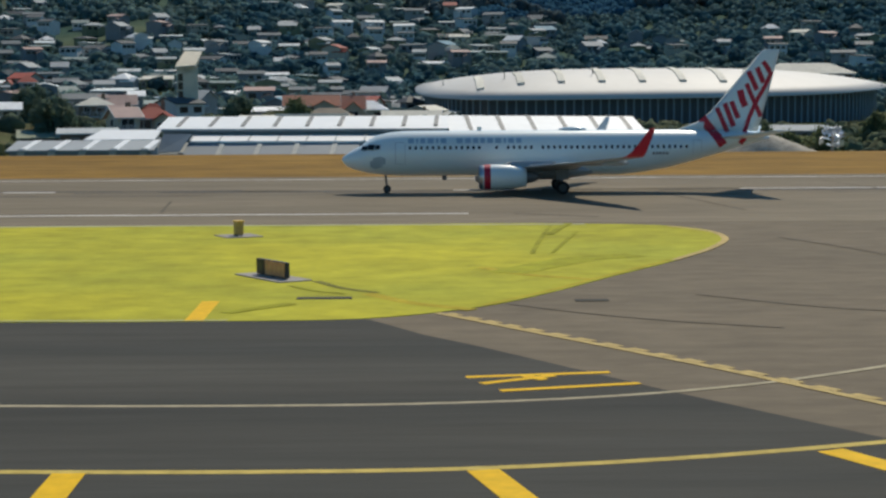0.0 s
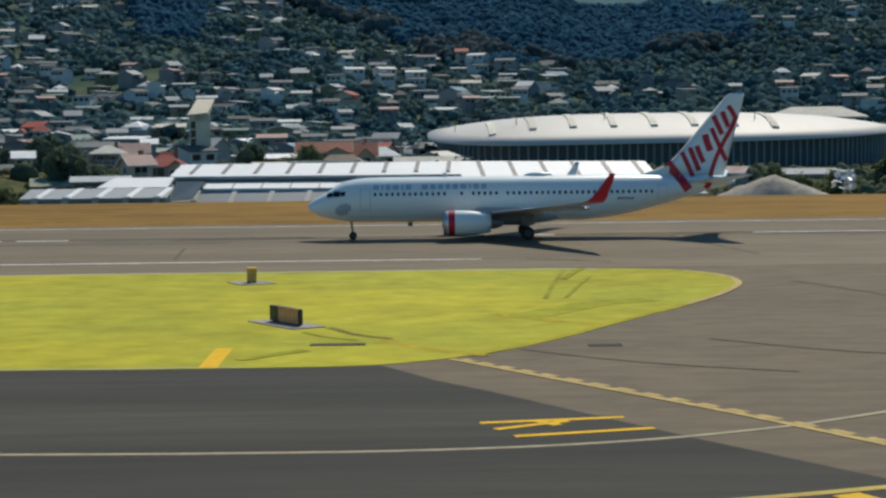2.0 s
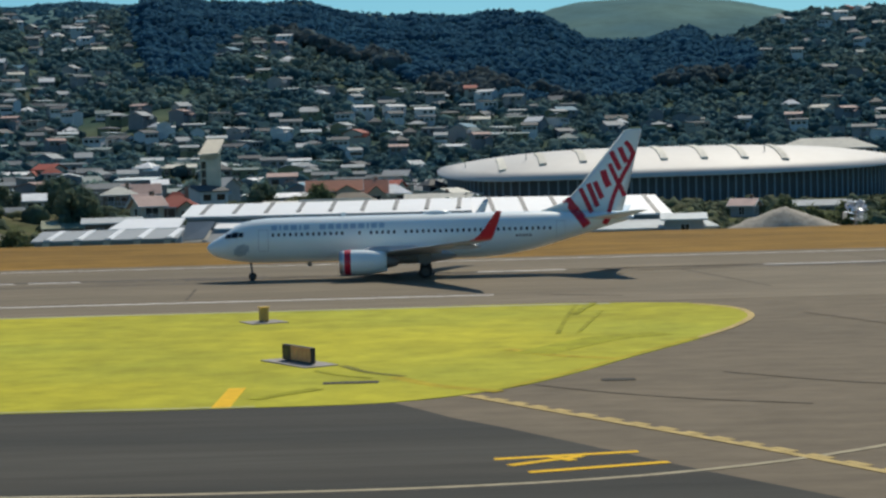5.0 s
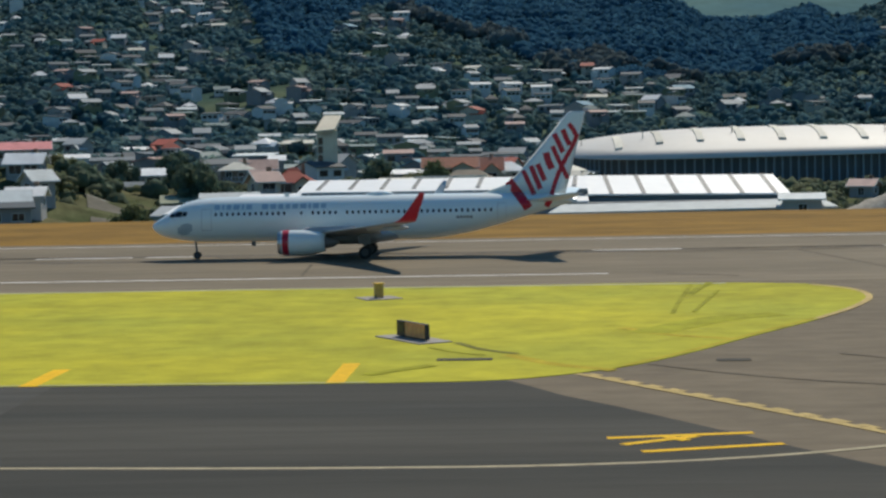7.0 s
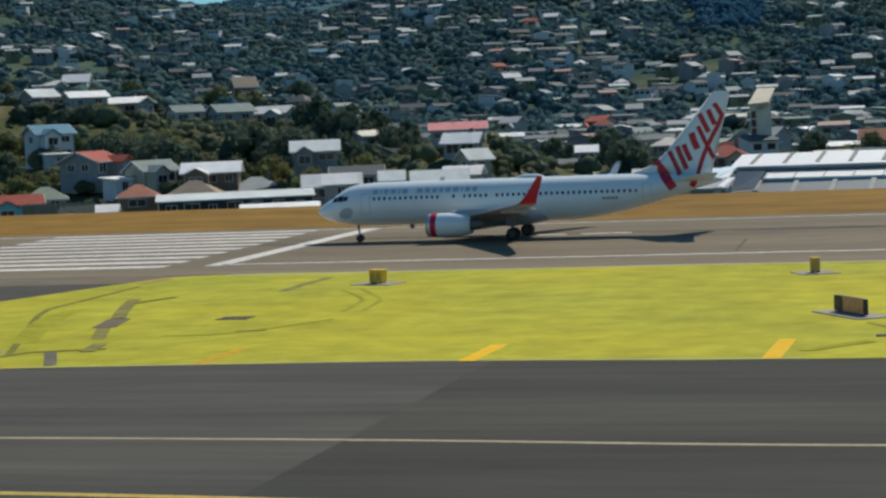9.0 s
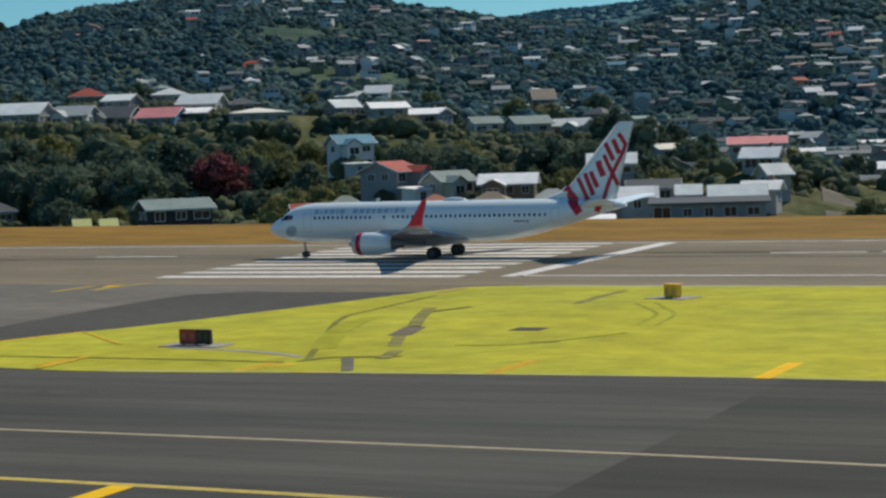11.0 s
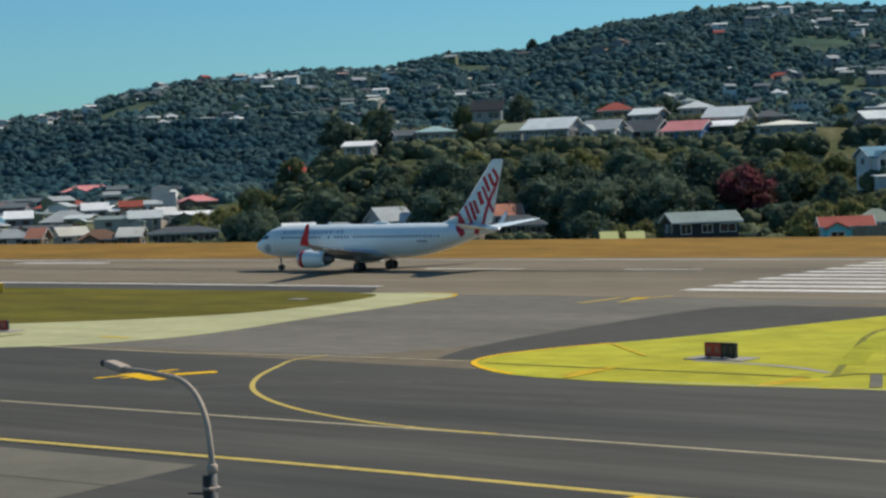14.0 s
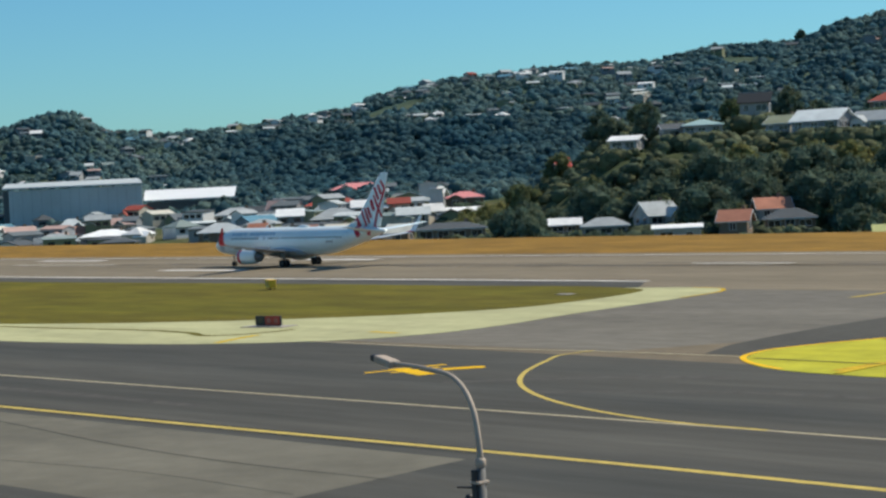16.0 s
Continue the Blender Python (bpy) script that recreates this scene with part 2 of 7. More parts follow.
def slab(bm, corners, thick=0.25):
    """A flat plate through four corners, with thickness."""
    up = [bm.verts.new(c) for c in corners]
    low = [bm.verts.new((c[0], c[1], c[2] - thick)) for c in corners]
    bm.faces.new(up)
    bm.faces.new(low[::-1])
    for i in range(4):
        j = (i + 1) % 4
        bm.faces.new((up[j], up[i], low[i], low[j]))
    return bm


def flat(name, outline, z, material, label, category="pavement", thick=0.0, kind="structure"):
    """A flat sheet in the plan, with a rim down to the ground if it has a thickness."""
    bm = bmesh.new()
    top = [bm.verts.new((x, y, z)) for x, y in outline]
    face = bm.faces.new(top)
    if face.normal.z < 0:
        face.normal_flip()
    face.normal_update()
    if thick:
        low = [bm.verts.new((x, y, z - thick)) for x, y in outline]
        for i in range(len(top)):
            j = (i + 1) % len(top)
            bm.faces.new((top[i], low[i], low[j], top[j]))
        bmesh.ops.recalc_face_normals(bm, faces=bm.faces[:])
    bmesh.ops.triangulate(bm, faces=[face])
    return tagged(part(name, bm, material), label, category, kind=kind)


def smooth_path(points, steps=6, closed=False):
    """Points on a smooth curve through the given ones."""
    n, out = len(points), []
    for i in range(n if closed else n - 1):
        p = [Vector(points[k % n] if closed else points[min(max(k, 0), n - 1)]) for k in (i - 1, i, i + 1, i + 2)]
        d = [max((p[k + 1] - p[k]).length, 1e-6) for k in range(3)]
        m1 = ((p[1] - p[0]) / d[0] * d[1] + (p[2] - p[1]) / d[1] * d[0]) / (d[0] + d[1]) * d[1] if d[0] > 1e-5 else p[2] - p[1]
        m2 = ((p[2] - p[1]) / d[1] * d[2] + (p[3] - p[2]) / d[2] * d[1]) / (d[1] + d[2]) * d[1] if d[2] > 1e-5 else p[2] - p[1]
        for s in range(steps):
            t = s / steps
            out.append((2 * t ** 3 - 3 * t * t + 1) * p[1] + (t ** 3 - 2 * t * t + t) * m1 + (3 * t * t - 2 * t ** 3) * p[2] + (t ** 3 - t * t) * m2)
    if not closed:
        out.append(Vector(points[-1]))
    return [(v.x, v.y) for v in out]


def stripe(bm, points, width, z):
    """A painted line of a width along points in the plan."""
    left, right = [], []
    for i, p in enumerate(points):
        a, b = Vector(points[max(i - 1, 0)]), Vector(points[min(i + 1, len(points) - 1)])
        d = (b - a).normalized()
        s = Vector((-d.y, d.x)) * width / 2
        left.append(bm.verts.new((p[0] + s.x, p[1] + s.y, z)))
        right.append(bm.verts.new((p[0] - s.x, p[1] - s.y, z)))
    for i in range(len(points) - 1):
        bm.faces.new((right[i], right[i + 1], left[i + 1], left[i]))


def line(name, points, width, material, label, z=0.042, group=""):
    bm = bmesh.new()
    stripe(bm, points, width, z)
    return tagged(part(name, bm, material), label, "road marking", group, "structure")


# ---- the lie of the land: flat airfield, lower town, hills behind ----
def table(x, rows):
    if x <= rows[0][0]:
        return rows[0][1]
    for (a, u), (b, v) in zip(rows, rows[1:]):
        if x <= b:
            k = (x - a) / (b - a)
            k = k * k * (3 - 2 * k) * 0.5 + k * 0.5
            return u + (v - u) * k
    return rows[-1][1]


def ease(x):
    x = min(max(x, 0.0), 1.0)
    return x * x * (3 - 2 * x)


TOWN = -5.0
# bearing, rise of the town's streets in metres for each metre
TOWN_RISE = ((-66, 0.05), (-46, 0.05), (-40, 0.03), (-10, 0.024), (-3, 0.018), (0, 0.0), (20, 0.0))
# bearing in degrees from +y, height of the crest above the horizon in degrees
NEAR_CREST = ((-50, -1.9), (-46, -1.7), (-44.5, -1.3), (-43.2, -0.7), (-42.2, 0.1), (-41.2, 0.5), (-37, 0.55), (-34, 0.5), (-30, 0.25), (-27, 0.0), (-23.7, 0.0),
              (-21, -0.15), (-19, -0.4), (-17.3, -0.9), (-15.5, -1.7), (-13, -2.2))
MAIN_CREST = ((-66, 1.8), (-59.5, 1.85), (-58.5, 2.2), (-57.5, 2.3), (-56.5, 1.75), (-55, 1.55), (-52.6, 1.7), (-49.8, 2.05), (-48.2, 2.5), (-46.5, 2.8), (-42.4, 3.0),
              (-40.7, 2.95), (-39.2, 3.3), (-36.8, 3.3), (-35.2, 3.8), (-33.5, 4.05), (-31.5, 4.25), (-30, 4.35), (-26, 4.1), (-24.4, 3.75), (-22, 3.38),
              (-20.4, 3.22), (-18.9, 3.03), (-17.9, 3.28), (-17.1, 3.5), (-15.7, 3.7), (-14.9, 4.0), (-14.1, 4.06), (-13.2, 4.28), (-12.6, 4.24), (-11.8, 4.05), (-11.5, 3.62), (-11, 3.56), (-10.6, 3.76), (-10, 3.88), (-9.2, 4.0),
              (-8.4, 4.12), (-8.05, 4.38), (-6.75, 4.33), (-6.2, 4.23), (-4.6, 4.15), (-3.5, 4.14), (-2.7, 3.95), (-1.9, 3.77), (-0.3, 3.7), (1.3, 3.69), (2, 3.78), (3.2, 3.66), (3.7, 3.4), (4.2, 3.12), (4.6, 2.86), (4.9, 2.85), (6.2, 2.85), (7.5, 3.15), (8.3, 2.82), (8.8, 2.92), (9.3, 3.12), (9.8, 3.36), (10.4, 3.48), (11, 3.56), (12.3, 3.5), (12.7, 3.62), (13.5, 3.52), (18, 3.6), (30, 3.2))
FAR_CREST = ((-66, 0.5), (-30, 2.4), (-24, 3.2), (-22, 3.42), (-20.8, 3.58), (-19.6, 3.62), (-18.4, 3.72), (-17.3, 3.97), (-16.5, 4.05), (-15.6, 4.18), (-15, 4.24), (-13, 4.2), (-11.6, 4.18), (-10.8, 4.26), (-10, 4.32), (-8.4, 4.2), (-6, 3.5), (-3, 2.8),
             (2.4, 3.5), (3.1, 3.74), (3.8, 3.93), (4.4, 4.05), (6.5, 4.14), (8.6, 3.97), (9.1, 3.88), (9.9, 3.7), (11, 3.4), (13, 3.2), (20, 3.2), (30, 3.0))
# levelled house plots on the slopes: x, y, height, radius
TERRACES = (
    (-268, 369, 17.4, 6.0),
    (-259, 377, 16.9, 4.4),
    (-254, 386, 16.9, 5.2),
    (-243, 388, 16.2, 4.9),
    (-237, 394, 16.6, 4.0),
    (-222, 394, 16.0, 7.1),
    (-271, 399, 22.4, 4.6),
    (-259, 396, 21.0, 3.9),
    (-253, 407, 21.7, 4.5),
    (-240, 400, 19.6, 5.0),
    (-235, 411, 19.4, 4.1),
    (-296, 360, 17.9, 4.9),
    (-304, 359, 18.1, 4.0),
    (-302, 389, 21.7, 3.9),
    (-281, 372, 17.4, 4.0),
    (-211, 415, 17.0, 4.0),
    (-217, 432, 20.5, 3.9),
    (-219, 452, 21.8, 3.2),
    (-197, 411, 16.3, 4.6),
    (-193, 421, 14.7, 6.0),
    (-177, 419, 12.1, 4.0),
    (-165, 418, 11.7, 4.5),
    (-157, 425, 11.0, 4.4),
    (-188, 487, 18.5, 3.0),
    (-174, 346, 6.7, 3.6),
    (-151, 315, 2.1, 4.1),
    (-139, 313, 1.6, 3.6),
    (-127, 312, 1.6, 5.0),
    (-127, 303, -1.7, 4.2),
    (-129, 286, -1.1, 3.2),
    (-132, 274, -3.0, 4.3),
    (-147, 290, -1.2, 3.5),
    (-145, 275, -1.4, 4.0),
    (-112, 285, -2.1, 12.8),
    (-101, 272, -3.1, 5.8),
    (-121, 315, -2.4, 5.0),
    (-111, 319, 2.2, 4.1),
    (-101, 298, -0.9, 4.7),
    (-172, 277, -1.2, 5.8),
    (-95, 284, -1.3, 2.8),
    (-98, 303, 0.2, 4.2),
    (-91, 298, -0.4, 2.8),
    (-78, 278, -1.0, 4.1),
    (-78, 292, 0.3, 2.8),
    (-82, 314, 1.0, 2.8),
    (-91, 343, 4.4, 3.3),
    (-98, 366, 6.7, 5.5),
    (-78, 264, -0.7, 8.5),
    (-522, 347, -0.2, 6.1),
    (-286, 302, -1.7, 3.3),
    (-271, 298, -1.9, 5.1),
    (-266, 308, -1.4, 3.7),
    (-230, 288, -1.1, 2.9),
    (-246, 312, -0.9, 2.8),
    (-228, 302, -1.3, 5.1),
    (-401, 298, -1.4, 6.4),
    (-377, 292, -1.3, 2.8),
    (-371, 294, -2.3, 4.8),
    (-356, 290, -2.2, 2.8),
    (-359, 302, -2.2, 3.6),
    (-563, 484, 7.0, 11.5),
    (-383, 347, 0.2, 4.4),
    (-397, 367, -0.3, 2.8),
    (-454, 422, 4.1, 2.9),
    (-432, 413, 3.2, 6.2),
    (-503, 397, 2.1, 2.8),
    (-311, 293, -1.7, 8.0),
    (-75, 375, 1.3, 2.8),
    (-58, 398, 1.7, 3.7),
    (-47, 329, 0.9, 2.8),
    (-45, 350, 0.2, 3.9),
    (-46, 284, -0.5, 4.2),
    (-51, 349, 0.3, 2.8),
    (-46, 360, -0.3, 4.0),
    (-23, 332, 0.2, 5.0),
    (-21, 422, 0.9, 6.1),
    (-14, 432, 0.1, 4.6),
    (-14, 363, -0.5, 5.4),
    (1, 402, -1.3, 6.1),
    (-47, 289, -1.6, 3.2),
    (-54, 293, -1.4, 3.2),
    (-61, 388, 1.8, 3.5),
    (-61, 418, 1.7, 3.1),
    (-74, 558, 5.5, 8.8),
    (-98, 513, 5.5, 2.8),
    (-70, 467, 3.2, 3.2),
    (-63, 458, 2.5, 2.8),
    (34, 268, -1.5, 2.9),
    (-227, 268, -1.7, 4.4),
)
NEAR_R, MAIN_R, FAR_R = 456.0, 1450.0, 3000.0


def lift(r, degrees):
    return EYE_Z + r * math.tan(radians(degrees))


def land(x, y):
    """Height of the ground at a place."""
    if y <= 255:
        return 0.0
    r, az = math.hypot(x, y), math.degrees(math.atan2(x, y))
    level = TOWN + 1.0 + max(0.0, min(y, 720) - 295) * table(az, TOWN_RISE)
    z = level * ease((y - 255) / 14)
    foot = 311 / math.cos(math.atan2(x, y)) if -46 < az < 0 else 300
    near = lift(NEAR_R, table(az, NEAR_CREST))
    near = level + (near - level + 0.09 * min(max(r - NEAR_R, 0), 70) * ease((az + 46) / 3) * ease((-17 - az) / 3)) * ease((r - foot) / (NEAR_R - foot)) * (1 - ease((r - 560) / 260))
    start = min(max(640.0, 500 / max(math.cos(math.atan2(x, y)), 0.1)), 1000.0)
    slope = (r - start) / (MAIN_R - start)
    main = lift(MAIN_R, table(az, MAIN_CREST))
    ripple = 9 * noise.noise((x * 0.006, y * 0.006, 3)) + 4 * noise.noise((x * 0.017, y * 0.017, 7))
    main = TOWN + (main - TOWN + ripple * min(max(slope, 0), 1) * (1 - ease((slope - 0.8) * 5))) * (0.35 * ease(slope) + 0.65 * min(max(slope, 0), 1)) * (1 - 0.75 * ease((r - MAIN_R) / 900))
    far = TOWN + (lift(FAR_R, table(az, FAR_CREST)) - TOWN) * ease((r - 1700) / (FAR_R - 1700))
    z = max(z, near, main, far)
    if y < 600:
        for u, v, top, reach in TERRACES:
            gap = math.hypot(x - u, y - v) - reach
            if gap < 30 and top - 0.5 * max(gap, 0) > z:
                z = top - 0.5 * max(gap, 0)
    return z


def ground():
    xs = [-7000, -5200, -4000, -3200, -2700, -2350] + list(np.arange(-2100, -1200, 30)) + list(np.arange(-1200, 620, 14)) + [650, 700, 760, 840, 940, 1060, 1200, 1400, 1800, 2600, 4000]
    ys = [-1200, -400, -100, 0, 60, 120, 200, 254, 255, 258, 262, 266, 270] + list(np.arange(280, 620, 12)) + list(np.arange(620, 1640, 20)) + list(np.arange(1650, 3200, 75)) + [3400, 3800, 4400]
    co = [(x, y, land(x, y)) for y in ys for x in xs]
    n = len(xs)
    faces = [(j * n + i, j * n + i + 1, (j + 1) * n + i + 1, (j + 1) * n + i) for j in range(len(ys) - 1) for i in range(n - 1)]
    me = bpy.data.meshes.new("ground")
    me.from_pydata(co, [], faces)
    me.materials.append(M_DRY)
    me.materials.append(M_HILL)
    me.materials.append(M_SLOPE)
    me.materials.append(M_FAR_HILL)
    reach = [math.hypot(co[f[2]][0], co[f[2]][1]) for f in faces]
    # Beyond 640 m the ground takes the haze-tinted colours, paler past 1750 m.
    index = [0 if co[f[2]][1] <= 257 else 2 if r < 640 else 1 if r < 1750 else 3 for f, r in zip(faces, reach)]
    me.polygons.foreach_set("material_index", index)
    me.polygons.foreach_set("use_smooth", [True] * len(faces))
    tagged(new("ground", me), "dry brown airfield grass with wooded hills behind", "ground", kind="structure")


# M_HILL and M_FAR_HILL have the blue of distance haze in their base colours.
M_HILL = surface("hazy_hill_scrub", (0.062, 0.105, 0.085), 0.95, 0.05, 0.3, 0.6, 0.6, tint=(0.12, 0.145, 0.09), tint_scale=0.012, tint_amount=0.8, gloss=0.0)
M_FAR_HILL = surface("hazy_far_pasture", (0.145, 0.235, 0.215), 0.95, 0.02, 0.2, 0.1, 0.3, tint=(0.09, 0.17, 0.19), tint_scale=0.005, tint_amount=0.9, gloss=0.0)
M_SLOPE = surface("garden_slope", (0.085, 0.1, 0.05), 0.95, 0.3, 0.35, 1.5, 0.6, tint=(0.15, 0.135, 0.08), tint_scale=0.06, tint_amount=0.7, gloss=0.0)
ground()

# ---- pavement ----
flat("pavement", [(-900, -30), (500, -30), (500, 141), (-900, 141)], 0.02, M_CONNECT, "worn grey-brown asphalt apron between the taxiways")
flat("runway", [(-1200, 140.9), (600, 140.9), (600, 201.3), (-1200, 201.3)], 0.03, M_RUNWAY, "long brown-grey asphalt runway", "runway")
flat("taxiway", [(-22.3, 20), (27, 38), (14.3, 58.4), (9.2, 66.9), (5.8, 73.1), (2.6, 78.9), (0.6, 82.1), (-1.2, 86.0), (-2.0, 87.6), (-22.3, 87.6)], 0.032, M_TAXI, "dark grey resurfaced asphalt taxiway", "taxiway")
flat("taxiway", [(-700, 20), (-22.3, 20), (-22.3, 87.6), (-66, 87.6), (-110, 90), (-138, 82), (-700, 82)], 0.032, M_TAXI2, "grey streaked asphalt taxiway", "taxiway")
flat("pavement_patch", [(-76, 91.8), (-70, 92), (-60, 134.3), (-77, 134.0), (-80.5, 131.8), (-80.9, 126.6), (-80.6, 118.5), (-80.2, 111), (-79.5, 104), (-78.2, 97)], 0.034, M_PATCH, "dark new asphalt strip beside the turf island")
flat("pavement_patch", [(-135, 91.2), (-83, 91.2), (-76, 104), (-75.5, 118), (-76, 134), (-66, 140.8), (-135, 140.8)], 0.026, M_NEUTRAL, "grey asphalt between the grass islands")
flat("concrete_apron", [(-700, 54.0), (-57.2, 54.0), (-55.8, 44), (-57.2, 40), (-700, 40)], 0.036, M_CONCRETE, "pale weathered concrete apron slab")
flat("verge", smooth_path([(-140, 30), (-57.2, 40.2), (-55.1, 43.2), (-51.4, 44.2), (-46.8, 43.6), (-44, 38), (-60, 10)], 5, True), 0.05, M_VERGE, "yellowing mown grass verge beside the apron", "grass", 0.05)

ISLAND = smooth_path([(-60, 84.9), (-45, 86), (-25, 87.3), (-8.1, 87.0), (-2.2, 87.5), (3.3, 91.6), (6.5, 96.4), (10.6, 104.2), (15.5, 113.3), (19, 121.3), (20.7, 127.5),
                      (20.4, 133.2), (18.2, 137.4), (13, 139.6), (-5, 140.2), (-45, 140.2), (-57, 140), (-60, 138.6), (-61.7, 134.3), (-65, 122.5), (-69.5, 107.6), (-72.8, 99.0), (-73.4, 94.5),
                      (-71.6, 90.2), (-67.5, 86.6)], 4, True)
flat("turf_island", ISLAND, 0.05, M_TURF, "flat island of bright yellow-green turf between taxiway and runway", "turf", 0.05)
flat("shoulder", [(-500, 140.5), (-124, 140.5), (-131, 149.6), (-500, 149.6)], 0.036, M_TAXI2, "dark asphalt shoulder between grass island and runway")
flat("turf_island", smooth_path([(-500, 80.5), (-200, 80.5), (-150, 80.9), (-132, 82.6), (-121, 84.6), (-112.8, 88.4), (-107.6, 93.2), (-106.0, 98), (-106.2, 105), (-108.0, 113.5), (-109.6, 124.1), (-110.7, 132), (-112.6, 139.2), (-115, 141.8), (-119, 142.6), (-124, 141.6), (-150, 141.6), (-186, 142.2), (-222, 141.4), (-300, 140.6), (-400, 140.6), (-490, 140.6), (-500, 139), (-500, 90)], 4, True), 0.05,
     M_CREAM, "cream painted border of an airfield grass island", "paint", 0.05)
flat("grass_island", smooth_path([(-480, 90), (-200, 90), (-159, 93.2), (-147, 96.8), (-134, 103.0), (-123, 111.5), (-118.4, 119), (-118.2, 124.5), (-119.4, 133), (-122, 139), (-127, 141.4), (-150, 141.9), (-186, 142.6), (-222, 141.8), (-300, 141), (-400, 141), (-472, 141), (-480, 139), (-480, 105)], 4, True), 0.062,
     M_GREEN, "dull green mown grass island beside the runway", "grass", 0.05)

# ---- painted markings ----
line("runway_edge_line", [(-61, 150.6), (4.5, 150.2)], 0.75, M_WHITE_LINE, "worn white runway edge line")
line("runway_edge_line", [(-900, 151.6), (-258, 151.0), (-131, 150.0)], 1.1, M_WHITE_LINE, "worn white runway edge line")
for k in range(12):
    y0 = 149.9 + k * 5.1
    if y0 < 197:
        line("threshold_stripe", [(-94.8 - 0.4 * k, y0), (-65.6 - 0.3 * k, y0)], 2.3, M_WHITE_LINE, "broad white threshold stripe on the runway", group="threshold stripes")
line("threshold_bar", [(-61.2, 149.6), (-62.4, 197)], 1.8, M_WHITE_LINE, "broad white line across the runway")
for x0, x1 in ((-47, -38), (4, 12), (30, 60), (-121, -111), (-149, -134.5), (-36.7, -32), (-300, -270), (-360, -330)):
    line("centre_dash", [(x0, 178.7), (x1, 178.7)], 0.9, M_WHITE_LINE, "worn white dash along the runway", group="runway dashes")
for y in (166.0, 190.0):
    for x0, x1 in ((-238, -218), (-310, -290)):
        line("aiming_mark", [(x0, y), (x1, y)], 2.4, M_WHITE_LINE, "white aiming mark on the runway", group="aiming marks")
line("runway_edge_line", [(-900, 196.2), (600, 197.4)], 0.6, M_WHITE_LINE, "worn white runway edge line")
line("taxi_edge_line", smooth_path([(-500, 65.7), (-112.9, 65.6), (-70, 66), (-44, 66.1), (-20, 65.7), (-6, 65.0), (0, 65.1), (5.2, 65.9), (9.6, 67.4), (12, 68.6), (17.7, 72.6), (28, 82)]), 0.36, M_THIN, "thin pale taxiway line")
line("taxi_centre_line", smooth_path([(-500, 55.5), (-78, 55.6), (-44, 56.0), (-28.5, 55.6), (-11.5, 54.5), (-4, 54.2), (1.5, 54.4), (6, 55.2), (14.1, 57.8), (24, 62)]), 0.5, M_LINE, "yellow taxiway line")
for x, y0, y1, dx in ((-9.5, 54.2, 49, 0), (2.0, 54.2, 47, 1.6), (12.2, 56.6, 50, 3.2), (-37.0, 55.6, 47, 0.1)):
    line("taxi_bar", [(x, y0), (x + dx, y1)], 0.95, M_YELLOW, "yellow bar painted off the taxiway line", z=0.046, group="taxiway bars")
for x, y0, y1, m in ((-9.6, 87.2, 94.4, M_YELLOW), (-23.5, 87.2, 93.5, M_YELLOW), (-36.7, 87.0, 92.8, M_ORANGE), (-50, 86.6, 89.8, M_ORANGE), (-62.7, 86.6, 91.0, M_ORANGE)):
    line("turf_bar", [(x, y0), (x + 0.05, y1)], 0.85, m, "yellow paint bar across the turf edge", z=0.06, group="turf bars")
line("lead_in_line", smooth_path([(-84.5, 91.3), (-84.4, 88), (-83, 85.6), (-79.1, 79.6), (-75.3, 75.4), (-69.3, 71), (-63.1, 68.1), (-57, 66.5), (-51.5, 66.15)]), 0.3, M_LINE, "curved yellow lead-in line on the taxiway", z=0.046)
line("sealant_band", [(-500, 55.5), (-110, 55.55), (-78, 55.6), (-57.5, 55.8)], 1.3, M_TAXI, "dark sealed band under the taxiway line", z=0.039)
line("pavement_crack", smooth_path([(-140, 56), (-88.8, 51.6), (-75.2, 49.4), (-65.8, 48.6), (-56.2, 48.8)]), 0.13, M_TAXI, "dark curved crack across the concrete apron", z=0.04)
line("pavement_crack", smooth_path([(-96, 44.5), (-80, 43.5), (-66, 45), (-56.5, 44.6)]), 0.08, M_TAXI, "dark curved crack across the concrete apron", z=0.04)
for k, (pts, w) in enumerate((([(-114.7, 66.7), (-104.2, 72.8), (-95, 81)], 0.4), ([(-80, 74), (-73, 79.5), (-66, 82)], 1.2), ([(-72, 72.5), (-62, 76.5), (-52, 77.5)], 0.8), ([(-120, 60), (-100, 61.2), (-84, 60.6)], 0.9))):
    line("scuff_mark", smooth_path(pts), w, M_SCUFF, "faint pale scuff on the taxiway asphalt", z=0.0375)
line("taxi_edge_line", [(-118, 90.3), (-96, 89.5), (-84, 91.0), (-72, 91.3)], 0.35, M_THIN, "thin pale taxiway line")
line("turf_edge_line", smooth_path([(-66, 86.2), (-70.2, 88.7), (-72.6, 91.3), (-73.6, 94.9), (-73.0, 98.6), (-71.2, 103.6)]), 0.4, M_YELLOW, "yellow line round the turf island tip", z=0.058)
line("turf_edge_line", smooth_path([(-58, 85.25), (-45, 86.2), (-25, 87.5), (-8.1, 87.2)]), 0.3, M_CREAM, "thin pale edge of the turf along the taxiway", z=0.058)
line("turf_edge_line", smooth_path([(3.5, 92.2), (6.3, 96.8), (10.4, 104.6), (15, 113)]), 0.28, M_BLEND, "thin orange-tinted edge of the turf", z=0.058)
line("turf_edge_line", smooth_path([(12.4, 139.2), (-5, 139.75), (-45, 139.75), (-56, 139.6)]), 0.9, M_CREAM, "pale edge of the turf along the runway", z=0.058)
